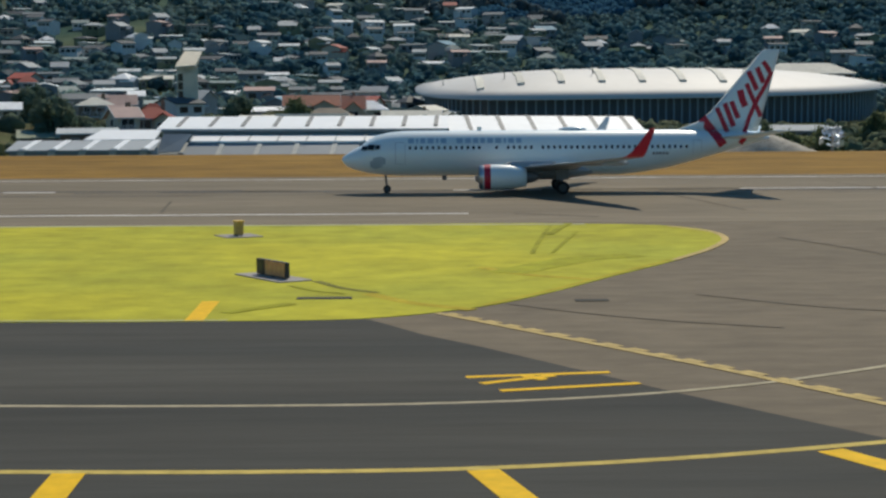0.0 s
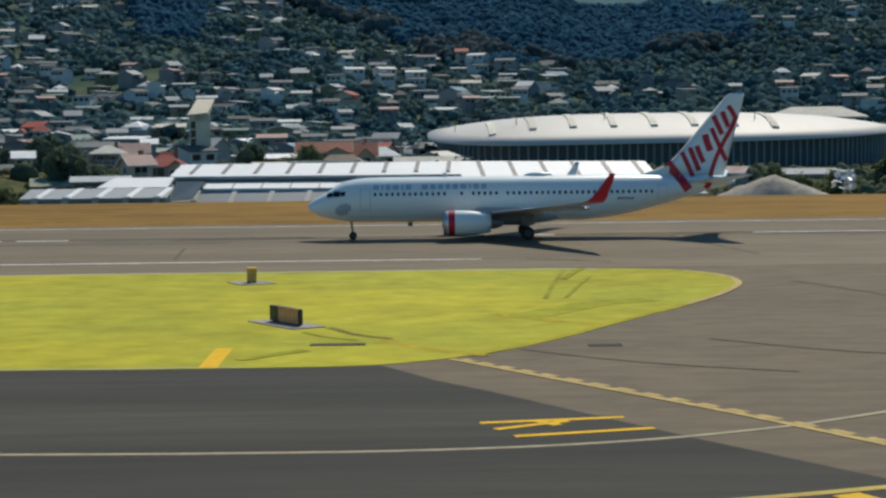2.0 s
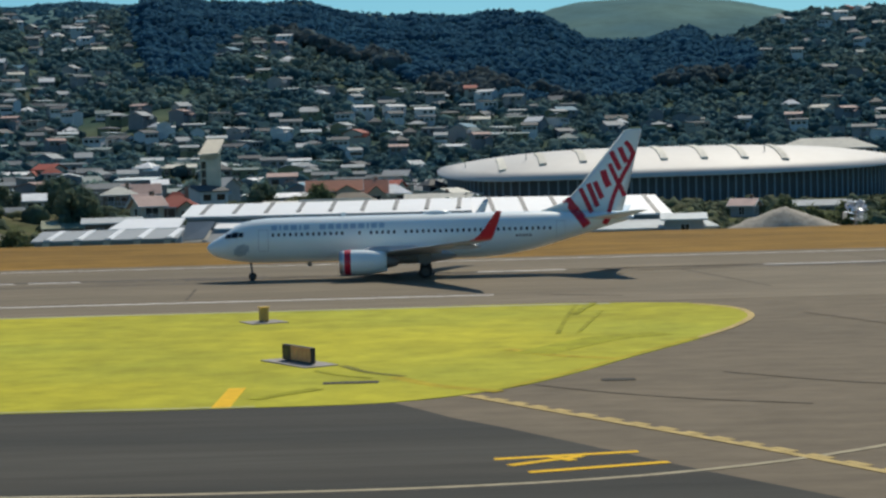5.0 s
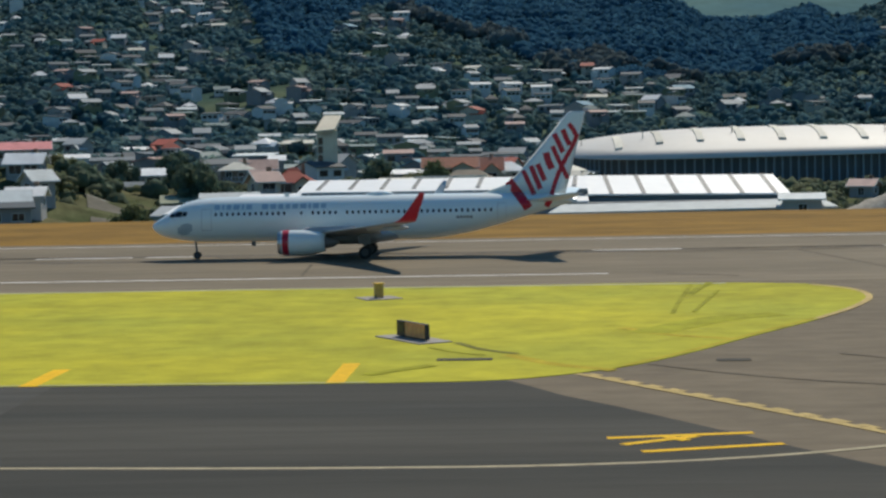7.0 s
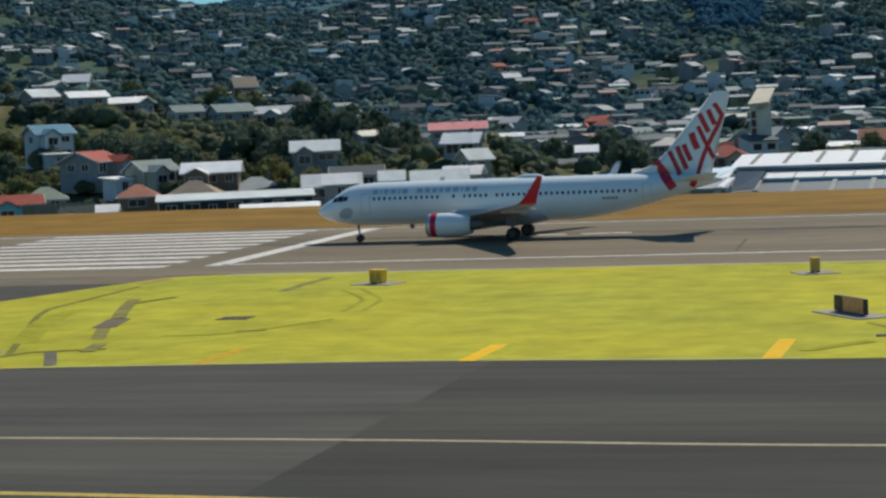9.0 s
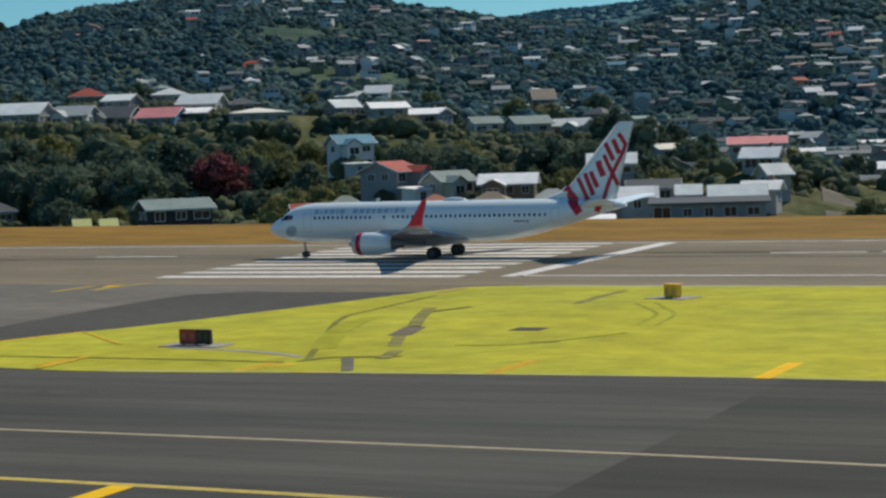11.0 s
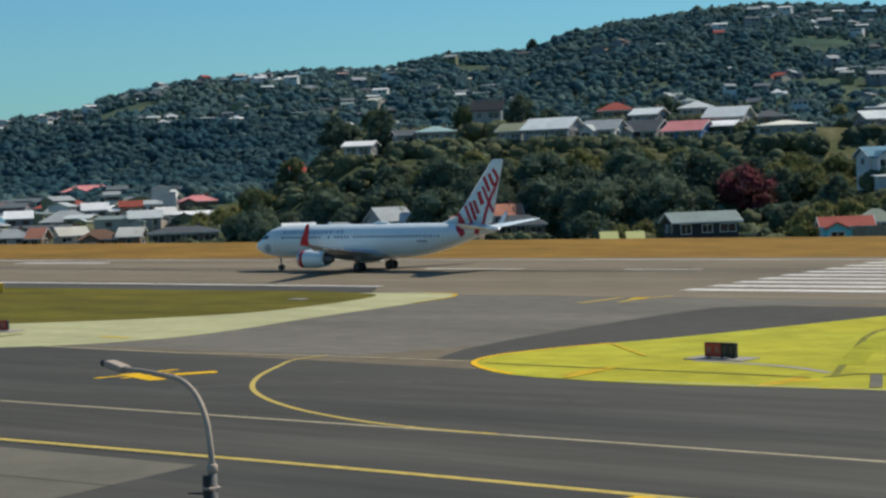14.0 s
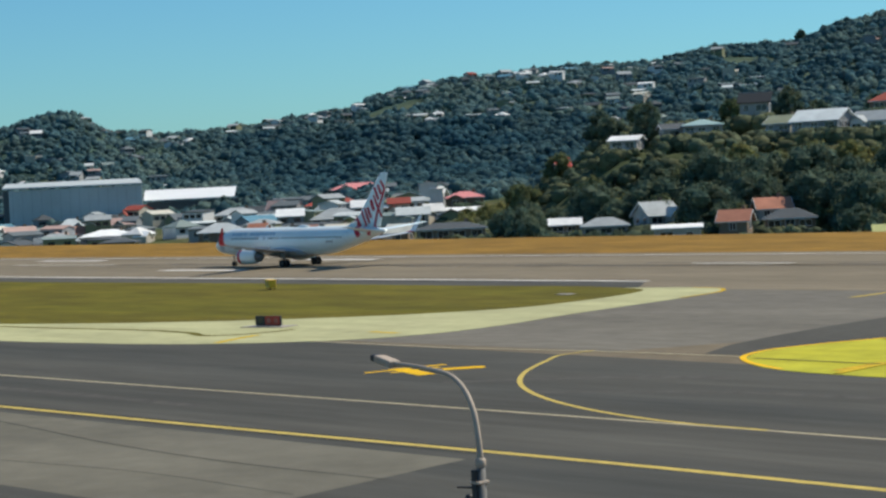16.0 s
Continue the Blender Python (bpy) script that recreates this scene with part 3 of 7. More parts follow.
line("turf_edge_line", smooth_path([(15.2, 113), (18.8, 121.2), (20.4, 127), (20.2, 132.8), (18, 137)]), 0.45, M_HOLD, "worn orange line round the turf island tip", z=0.058)
line("turf_edge_line", smooth_path([(-110.7, 131), (-112.5, 138.8), (-114.9, 141.6), (-119, 142.4)]), 0.4, M_ORANGE, "worn orange line round the cream border", z=0.058)
line("hold_line", smooth_path([(1.2, 89.4), (1.4, 89.1), (4.7, 83.6), (8.4, 77.5), (11.9, 71.5), (15.7, 64.4), (22, 52)]), 0.42, M_HOLD, "worn orange holding line", z=0.046)
HOLD = smooth_path([(1.76, 89.3), (5.06, 83.8), (8.76, 77.7), (12.26, 71.7), (16.06, 64.6), (22.36, 52.2)], 4)
for i in range(0, len(HOLD) - 1):
    a, b = Vector(HOLD[i]), Vector(HOLD[i + 1])
    line("hold_dash", [tuple(a), tuple(a.lerp(b, 0.62))], 0.36, M_HOLD, "short orange dash of the holding line", z=0.049, group="holding line dashes")
for i, (a, b) in enumerate((((2.0, 70.7), (7.3, 71.6)), ((2.5, 69.2), (5.2, 70.9)), ((3.1, 67.6), (8.1, 69.0)), ((4.0, 71.0), (4.8, 69.9)))):
    line("hold_marking", [a, b], 0.45, M_YELLOW, "yellow holding point strokes painted on the taxiway", z=0.044 + 0.004 * i, group="holding point marking")
for i, (a, b, w) in enumerate((((-88.6, 75.8), (-87.6, 81.4), 0.5), ((-88.7, 78.4), (-84.0, 76.6), 1.1), ((-87.0, 76.4), (-86.6, 80.0), 0.45), ((-85.4, 79.1), (-84.0, 81.2), 1.2))):
    line("hold_marking", [a, b], w, M_YELLOW, "yellow holding point strokes painted on the taxiway", z=0.044 + 0.004 * i, group="holding point marking")
for a, b, w, m in (((-94.9, 133.6), (-95.1, 140.0), 0.9, M_FADED), ((-91.9, 135.0), (-92.6, 138.4), 0.9, M_FADED), ((-92.6, 138.4), (-93.2, 140.4), 1.5, M_ORANGE), ((-92.0, 139.4), (-91.4, 142.4), 0.7, M_FADED)):
    line("arrow_marking", [a, b], w, m, "faded yellow arrow stroke near the runway", group="arrow marking")


# ---- the airliner: nose towards -x, origin on the ground below the nose tip ----
HULL = ((0, 2.95, 2.92, 0.02), (0.15, 3.25, 2.65, 0.32), (0.5, 3.52, 2.36, 0.64), (1.0, 3.82, 2.12, 0.95), (1.7, 4.2, 1.92, 1.25), (2.5, 4.78, 1.75, 1.5), (3.2, 5.13, 1.65, 1.65),
        (4.2, 5.36, 1.56, 1.78), (5.5, 5.48, 1.51, 1.86), (8, 5.5, 1.5, 1.88), (14, 5.5, 1.5, 1.88), (20, 5.5, 1.5, 1.88), (24.5, 5.5, 1.5, 1.88), (26.5, 5.5, 1.68, 1.86), (29, 5.49, 2.12, 1.76),
        (31.5, 5.45, 2.78, 1.55), (34, 5.38, 3.5, 1.2), (36, 5.25, 4.1, 0.82), (37.4, 5.08, 4.45, 0.48), (38.0, 4.92, 4.62, 0.18))


def hull_at(x):
    for a, b in zip(HULL, HULL[1:]):
        if x <= b[0]:
            k = (x - a[0]) / (b[0] - a[0])
            return [u + (v - u) * k for u, v in zip(a[1:], b[1:])]
    return HULL[-1][1:]


def hull_point(x, z, side, out=0.0):
    """A point on the hull's skin at height z on one side."""
    top, low, half = hull_at(x)
    mid, tall = (top + low) / 2, (top - low) / 2
    s = max(-0.999, min(0.999, (z - mid) / tall))
    return Vector((x, side * (half * math.sqrt(1 - s * s) + out), z))


def aerofoil(bm, stations, vertical=False, n=9):
    """A lofted wing: stations of (leading x, y, z, chord, thickness)."""
    rings = []
    for lead, y, z, chord, thick in stations:
        ring = []
        for k in range(n):
            c = k / (n - 1)
            t = thick * 2.6 * (math.sqrt(c) * 0.55 - 0.32 * c - 0.23 * c * c) + 0.004
            ring.append((c, t))
        loop = [(c, t) for c, t in ring] + [(c, -t) for c, t in reversed(ring[1:-1])]
        verts = []
        for c, t in loop:
            verts.append(bm.verts.new((lead + c * chord, y + t, z) if vertical else (lead + c * chord, y, z + t)))
        rings.append(verts)
    m = len(rings[0])
    for a, b in zip(rings, rings[1:]):
        for k in range(m):
            bm.faces.new((a[k], a[(k + 1) % m], b[(k + 1) % m], b[k]))
    bm.faces.new(rings[0])
    bm.faces.new(rings[-1][::-1])
    bmesh.ops.recalc_face_normals(bm, faces=bm.faces[:])
    return bm


def spun(profile, centre, sides=28):
    """A body of revolution along x about centre (y, z), from (x, radius) pairs."""
    bm = bmesh.new()
    rings = [[bm.verts.new((x, centre[0] + r * math.cos(k * math.tau / sides), centre[1] + r * math.sin(k * math.tau / sides))) for k in range(sides)] for x, r in profile]
    for a, b in zip(rings, rings[1:]):
        for k in range(sides):
            bm.faces.new((a[k], b[k], b[(k + 1) % sides], a[(k + 1) % sides]))
    bmesh.ops.recalc_face_normals(bm, faces=bm.faces[:])
    return bm


def wheel(thing, x, y, radius, width):
    bm = bmesh.new()
    prof = [(-width / 2, radius * 0.62), (-width / 2, radius * 0.86), (-width * 0.36, radius * 0.97), (0, radius), (width * 0.36, radius * 0.97), (width / 2, radius * 0.86), (width / 2, radius * 0.62)]
    rings = [[bm.verts.new((x + r * math.sin(k * math.tau / 20), y + w, radius + r * math.cos(k * math.tau / 20))) for k in range(20)] for w, r in prof]
    for a, b in zip(rings, rings[1:]):
        for k in range(20):
            bm.faces.new((a[k], a[(k + 1) % 20], b[(k + 1) % 20], b[k]))
    tyre = part("wheel", bm, M_TYRE, thing, "black rubber tyre", smooth=True)
    bm = bmesh.new()
    tube(bm, [(x, y - width * 0.42, radius), (x, y + width * 0.42, radius)], [radius * 0.62] * 2, 16)
    part("rim", bm, M_RIM, tyre, "grey metal wheel rim")


def stroke(bm, points, width, lift_y):
    """A painted stroke that follows the skin: points are (x, z)."""
    rows = []
    for i, p in enumerate(points):
        a, b = Vector(points[max(i - 1, 0)]), Vector(points[min(i + 1, len(points) - 1)])
        d = (b - a).normalized()
        row = []
        for k in range(5):
            w = width * (k / 4 - 0.5)
            x, z = p[0] - d.y * w, p[1] + d.x * w
            row.append(bm.verts.new((x, lift_y(x, z), z)))
        rows.append(row)
    for u, v in zip(rows, rows[1:]):
        for k in range(4):
            bm.faces.new((u[k], u[k + 1], v[k + 1], v[k]))


def airliner():
    plane = empty("airliner")
    tagged(plane, "white twin-engine jet airliner with red winglets rolling on the runway", "aircraft")
    # fuselage, finely lofted
    bm = bmesh.new()
    xs = [0, 0.06, 0.15, 0.3, 0.5, 0.75, 1.0, 1.35, 1.7, 2.1, 2.5, 2.85, 3.2, 3.7, 4.2, 4.8, 5.5, 6.7] + list(np.arange(8, 24.6, 1.5)) + list(np.arange(25, 38.01, 0.65)) + [38.0]
    rings, sides = [], 36
    for x in xs:
        top, low, half = hull_at(x)
        rings.append([bm.verts.new((x, half * math.sin(k * math.tau / sides), (top + low) / 2 + (top - low) / 2 * math.cos(k * math.tau / sides))) for k in range(sides)])
    for a, b in zip(rings, rings[1:]):
        for k in range(sides):
            bm.faces.new((a[k], b[k], b[(k + 1) % sides], a[(k + 1) % sides]))
    bm.faces.new(rings[0])
    bm.faces.new(rings[-1][::-1])
    bmesh.ops.recalc_face_normals(bm, faces=bm.faces[:])
    hull = part("fuselage", bm, M_HULL, plane, "white painted fuselage", smooth=True)
    # belly fairing
    bm = bmesh.new()
    bmesh.ops.create_uvsphere(bm, u_segments=24, v_segments=12, radius=1)
    bmesh.ops.transform(bm, matrix=Matrix.LocRotScale((17.5, 0, 2.05), None, (5.6, 2.15, 0.95)), verts=bm.verts)
    part("belly_fairing", bm, M_WING, plane, "grey wing root fairing", smooth=True)
    for s in (-1, 1):
        bm = bmesh.new()
        aerofoil(bm, [(12.6, s * 1.2, 2.1, 8.4, 0.55), (13.6, s * 2.2, 2.15, 7.2, 0.48), (16.6, s * 6.2, 2.62, 4.3, 0.26), (20.0, s * 11.6, 3.2, 2.9, 0.17), (23.0, s * 16.6, 3.78, 1.75, 0.1)])
        part("wing", bm, M_WING, plane, "grey metal wing", smooth=True)
        bm = bmesh.new()
        aerofoil(bm, [(23.0, s * 16.6, 3.78, 1.75, 0.1), (23.4, s * 17.1, 3.92, 1.45, 0.08), (23.8, s * 17.42, 4.25, 1.2, 0.07), (24.3, s * 17.6, 4.9, 0.92, 0.06), (24.8, s * 17.75, 5.6, 0.68, 0.05), (25.2, s * 17.85, 6.15, 0.42, 0.04)])
        bm.normal_update()
        for f in bm.faces:
            f.material_index = 1 if f.normal.y * s < -0.2 and f.calc_center_median().z > 3.95 else 0
        part("winglet", bm, M_RED, plane, "upswept winglet, red outside and pale inside", smooth=True, materials=[M_RED, M_HULL])
        # tailplane
        bm = bmesh.new()
        aerofoil(bm, [(33.0, s * 0.6, 4.75, 4.2, 0.3), (34.2, s * 2.0, 4.93, 3.3, 0.22), (37.2, s * 7.1, 5.55, 1.35, 0.1)])
        part("tailplane", bm, M_HULL, plane, "white tailplane", smooth=True)
        # engine
        cy, cz = s * 4.83, 1.62
        bm = spun([(12.25, 0.78), (12.05, 0.86), (12.0, 0.93), (12.1, 1.0), (12.5, 1.06), (13.4, 1.1), (14.6, 1.06), (15.6, 0.93), (16.1, 0.84), (16.1, 0.78), (15.2, 0.76)], (cy, cz))
        nacelle = part("engine", bm, M_HULL, plane, "white engine nacelle with a red band", smooth=True)
        part("intake_ring", spun([(12.24, 0.79), (12.04, 0.865), (11.985, 0.935), (12.09, 1.012), (12.3, 1.045)], (cy, cz)), M_METAL, nacelle, "bare metal intake lip", smooth=True)
        part("red_band", spun([(12.42, 1.058), (12.6, 1.079), (12.98, 1.096)], (cy, cz)), M_RED, nacelle, "red painted band", smooth=True)
        part("fan", spun([(12.7, 0.8), (12.68, 0.3), (12.35, 0.02)], (cy, cz)), M_BRACKET, nacelle, "dark fan", smooth=True)
        part("exhaust", spun([(15.3, 0.66), (16.5, 0.52), (16.9, 0.42), (17.3, 0.05)], (cy, cz)), M_STRUT, nacelle, "grey exhaust cone", smooth=True)
        bm = bmesh.new()
        aerofoil(bm, [(13.2, cy, 2.3, 5.0, 0.16), (14.6, cy, 2.95, 4.2, 0.12)], vertical=True)
        part("pylon", bm, M_WING, plane, "grey engine pylon", smooth=True)
        # flap track fairings
        for fy, fx in ((7.2, 19.6), (10.4, 21.3), (13.4, 22.9)):
            bm = bmesh.new()
            bmesh.ops.create_uvsphere(bm, u_segments=10, v_segments=6, radius=1)
            bmesh.ops.transform(bm, matrix=Matrix.LocRotScale((fx, s * fy, 2.35 + fy * 0.06), None, (1.25, 0.18, 0.2)), verts=bm.verts)
            part("flap_fairing", bm, M_WING, plane, smooth=True)
        # main gear
        bm = bmesh.new()
        tube(bm, [(19.4, s * 2.86, 0.56), (19.2, s * 2.9, 2.2)], [0.13, 0.16], 10)
        tube(bm, [(19.4, s * 2.4, 0.56), (19.4, s * 3.3, 0.56)], [0.09, 0.09], 8)
        part("main_gear_leg", bm, M_STRUT, plane, "grey landing gear strut")
        part("gear_door", box_bm(18.8, 19.9, s * 3.12 - 0.03, s * 3.12 + 0.03, 1.25, 2.2, bevel=0.02), M_STRUT, plane, "grey gear door")
        for dy in (-0.43, 0.43):
            wheel(plane, 19.4, s * 2.86 + dy, 0.565, 0.4)
        wheel(plane, 4.0, s * 0.19, 0.345, 0.2)
        # cabin windows, in one row with the gaps at doors and wing
        bm = bmesh.new()
        a = [bm.verts.new((0.115 * math.cos(k * math.tau / 10) , 0.0, 0.17 * math.sin(k * math.tau / 10))) for k in range(10)]
        b = [bm.verts.new((0.115 * math.cos(k * math.tau / 10), s * 0.012, 0.17 * math.sin(k * math.tau / 10))) for k in range(10)]
        bm.faces.new(b)
        for k in range(10):
            bm.faces.new((a[k], a[(k + 1) % 10], b[(k + 1) % 10], b[k]))
        bmesh.ops.recalc_face_normals(bm, faces=bm.faces[:])
        first = part("cabin_window", bm, M_DARK_GLASS, hull, "small dark cabin window")
        k, x = 0, 6.05
        while x < 30.6:
            skip = 12.55 < x < 13.2 or 14.0 < x < 14.6 or 16.9 < x < 17.3
            if not skip:
                ob = first if k == 0 else new("cabin_window", first.data)
                p = hull_point(x, 4.05, s, -0.003)
                ob.parent, ob.matrix_basis = hull, pose(p.x, p.y, p.z, s * 12.0)
                ob["label"] = "small dark cabin window"
                k += 1
            x += 0.508
        # cockpit panes
        for x0, x1, z0, z1 in ((1.72, 2.25, 3.82, 4.22), (2.3, 2.9, 3.86, 4.34), (2.96, 3.36, 3.92, 4.3)):
            bm = bmesh.new()
            grid = [[bm.verts.new(hull_point(x0 + (x1 - x0) * i / 4 + 0.1 * j / 4, z0 + (min(z1, hull_at(x0 + (x1 - x0) * i / 4)[0] - 0.08) - z0) * j / 4, s, 0.03)) for i in range(5)] for j in range(5)]
            for j in range(4):
                for i in range(4):
                    bm.faces.new((grid[j][i], grid[j][i + 1], grid[j + 1][i + 1], grid[j + 1][i]))
            part("cockpit_window", bm, M_DARK_GLASS, hull, "dark cockpit pane")
        # cabin doors as thin seams
        for x0, w, z0, z1 in ((4.75, 0.86, 2.65, 4.5), (31.0, 0.76, 2.95, 4.6)):
            bm = bmesh.new()
            for xa, xb, za, zb in ((x0, x0 + 0.035, z0, z1), (x0 + w, x0 + w + 0.035, z0, z1), (x0, x0 + w, z1, z1 + 0.035), (x0, x0 + w, z0 - 0.035, z0)):
                steps = 5
                for i in range(steps):
                    u, v = za + (zb - za) * i / steps, za + (zb - za) * (i + 1) / steps
                    bm.faces.new([bm.verts.new(q) for q in (hull_point(xa, u, s, 0.008), hull_point(xb, u, s, 0.008), hull_point(xb, v, s, 0.008), hull_point(xa, v, s, 0.008))])
            part("cabin_door", bm, M_WING, hull, "grey outline of a cabin door")
        # pale lettering along the roof line, as plain bars
        x = 5.9
        for w in (0.5, 0.18, 0.42, 0.55, 0.2, 0.5, 0, 0.55, 0.5, 0.45, 0.4, 0.5, 0.55, 0.2, 0.5, 0.45):
            if w:
                bm = bmesh.new()
                steps = 4
                for i in range(steps):
                    u, v = 4.44 + 0.42 * i / steps, 4.44 + 0.42 * (i + 1) / steps
                    bm.faces.new([bm.verts.new(q) for q in (hull_point(x, u, s, 0.01), hull_point(x + w, u, s, 0.01), hull_point(x + w, v, s, 0.01), hull_point(x, v, s, 0.01))])
                part("lettering_bar", bm, M_BLUEISH, hull, "pale blue painted bar")
            x += (w or 0.5) + 0.2
        # nose emblem: a plain pale blue patch
        bm = bmesh.new()
        for i in range(5):
            for j in range(5):
                if (i - 2) ** 2 + (j - 2) ** 2 > 5:
                    continue
                xa, za = 2.55 + i * 0.27, 2.25 + j * 0.2
                bm.faces.new([bm.verts.new(hull_point(xa + dx, za + dz + 0.25 * (xa - 3), s, 0.01)) for dx, dz in ((0, 0), (0.24, 0), (0.24, 0.16), (0, 0.16))])
        part("nose_emblem", bm, M_EMBLEM, hull, "pale blue emblem patch")
        # small registration bars
        for i in range(5):
            bm = bmesh.new()
            bm.faces.new([bm.verts.new(hull_point(27.4 + i * 0.3 + dx, 3.35 + dz, s, 0.01)) for dx, dz in ((0, 0), (0.2, 0), (0.2, 0.22), (0, 0.22))])
            part("registration_bar", bm, M_STRUT, hull, "small grey bar")
    # fin with its dorsal fillet and rudder
    bm = bmesh.new()
    fin = [(29.2, 0, 5.3, 7.8, 0.10), (32.0, 0, 6.3, 5.3, 0.26), (33.1, 0, 7.45, 4.5, 0.25), (37.25, 0, 12.4, 1.6, 0.12), (37.6, 0, 12.55, 1.2, 0.06)]
    aerofoil(bm, fin, vertical=True)
    fin_ob = part("fin", bm, M_HULL, plane, "white tail fin with red strokes", smooth=True)

    def fin_side(x, z):
        a, b = fin[1], fin[3]
        k = min(max((z - a[2]) / (b[2] - a[2]), 0), 1)
        lead, chord, thick = (a[i] + (b[i] - a[i]) * k for i in (0, 3, 4))
        c = min(max((x - lead) / chord, 0.0), 1.0)
        return thick * 2.6 * (math.sqrt(c) * 0.55 - 0.32 * c - 0.23 * c * c) + 0.03

    return plane, fin_ob, fin_side


airliner_ob, fin_ob, fin_side = airliner()


def fin_strokes():
    """Red abstract strokes that climb the fin on both sides."""
    shapes = (
        ([(32.0, 6.48), (32.5, 5.83), (33.2, 4.9), (33.75, 4.1)], 0.8), ([(33.3, 7.4), (33.75, 6.4), (34.25, 5.25)], 0.42),
        ([(34.0, 7.8), (34.41, 6.75), (34.81, 5.74)], 0.46), ([(34.6, 7.95), (34.92, 7.15), (35.22, 6.47)], 0.46), ([(35.35, 8.95), (35.55, 8.2), (35.85, 7.5)], 0.6),
        ([(35.93, 9.51), (36.33, 8.58), (36.76, 7.65), (37.25, 6.6)], 0.4), ([(36.1, 10.6), (36.5, 9.75), (36.87, 8.95)], 0.46), ([(36.88, 10.94), (37.15, 10.26), (37.47, 9.58)], 0.46),
        ([(37.4, 11.45), (37.75, 11.0), (38.0, 10.5)], 0.42), ([(38.15, 10.57), (37.77, 9.63), (36.99, 8.23), (36.29, 6.74), (35.75, 5.08)], 0.38), ([(35.65, 4.75), (35.3, 4.2)], 0.5))
    for s in (-1, 1):
        def skin(x, z):
            low = hull_point(x, z, 1, 0.03).y if z < hull_at(x)[0] else 0.0
            return s * max(low, fin_side(x, z) if z > 5.2 else 0.0)

        for pts, w in shapes:
            bm = bmesh.new()
            path = smooth_path(pts, 10) if len(pts) > 2 else [tuple(Vector(pts[0]).lerp(Vector(pts[1]), k / 6)) for k in range(7)]
            stroke(bm, path, w * 0.98, skin)
            if s < 0:
                bmesh.ops.reverse_faces(bm, faces=bm.faces[:])
            part("red_stroke", bm, M_RED, fin_ob, "red painted stroke")


fin_strokes()
for s in (0,):
    bm = bmesh.new()
    tube(bm, [(4.0, 0, 0.345), (3.85, 0, 1.75)], [0.09, 0.11], 10)
    tube(bm, [(4.0, -0.25, 0.345), (4.0, 0.25, 0.345)], [0.06, 0.06], 8)
    part("nose_gear_leg", bm, M_STRUT, airliner_ob, "grey nose gear strut")
    bm = bmesh.new()
    bmesh.ops.create_uvsphere(bm, u_segments=12, v_segments=8, radius=1)
    bmesh.ops.transform(bm, matrix=Matrix.LocRotScale((20.5, 0, 5.5), None, (1.3, 0.35, 0.3)), verts=bm.verts)
    part("antenna_fairing", bm, M_HULL, airliner_ob, "white antenna fairing on the roof", smooth=True)
    part("antenna_blade", box_bm(8.9, 9.3, -0.02, 0.02, 1.12, 1.52), M_STRUT, airliner_ob, "small grey blade aerial")
    part("antenna_blade", box_bm(12.0, 12.4, -0.02, 0.02, 5.46, 5.82), M_HULL, airliner_ob, "small white blade aerial")


# ---- town materials ----
def roof(name, c):
    return surface(name, c, 0.7, 0.6, 0.12, 3, 0.2, tint=[k * 0.8 for k in c], tint_scale=0.2, random_value=0.15, gloss=0.15)


def render_wall(name, c):
    return surface(name, c, 0.85, 0.5, 0.1, 3, 0.2, tint=[k * 0.85 for k in c], tint_scale=0.2, random_value=0.12, gloss=0.2)


R_WHITER, R_CREAMR, R_GREY, R_GREYD = roof("white_roof", (0.86, 0.86, 0.83)), roof("cream_roof", (0.72, 0.69, 0.58)), roof("grey_roof", (0.64, 0.68, 0.66)), roof("mid_grey_roof", (0.4, 0.43, 0.43))
R_DARKR, R_BLACKR, R_RED, R_REDB = roof("dark_grey_roof", (0.1, 0.112, 0.118)), roof("black_roof", (0.02, 0.025, 0.03)), roof("red_roof", (0.36, 0.085, 0.06)), roof("bright_red_roof", (0.55, 0.06, 0.05))
R_PINK, R_PALEPINK, R_ORANGER, R_TEAL = roof("pink_roof", (0.75, 0.29, 0.28)), roof("pale_pink_roof", (0.52, 0.36, 0.31)), roof("orange_roof", (0.52, 0.22, 0.14)), roof("teal_roof", (0.3, 0.43, 0.42))
R_TEALGREY, R_BLUER, R_OLIVER, R_TAN = roof("grey_green_roof", (0.26, 0.32, 0.3)), roof("blue_roof", (0.13, 0.29, 0.38)), roof("olive_roof", (0.26, 0.28, 0.19)), roof("tan_roof", (0.36, 0.29, 0.21))
R_SLATE = roof("slate_roof", (0.165, 0.19, 0.2))
R_PALEG, R_BROWNR = roof("pale_green_roof", (0.38, 0.42, 0.32)), roof("brown_roof", (0.2, 0.115, 0.075))
W_WHITEW, W_CREAMW, W_GREYW, W_BLUEGREY = render_wall("white_wall", (0.7, 0.7, 0.68)), render_wall("cream_wall", (0.52, 0.47, 0.38)), render_wall("grey_wall", (0.37, 0.365, 0.35)), render_wall("blue_grey_wall", (0.25, 0.265, 0.275))
W_BROWNW, W_BLUEW, W_CYANW, W_BLACKW = render_wall("brown_wall", (0.22, 0.165, 0.12)), render_wall("blue_wall", (0.1, 0.22, 0.4)), render_wall("cyan_wall", (0.22, 0.66, 0.75)), render_wall("dark_wall", (0.05, 0.055, 0.06))
W_OLIVEW = render_wall("olive_wall", (0.24, 0.25, 0.15))
M_FRAME = surface("white_window_frame", (0.6, 0.6, 0.58), 0.6, 2, 0.1)
M_PANE = surface("window_pane", (0.02, 0.025, 0.032), 0.1, 1, 0.1)
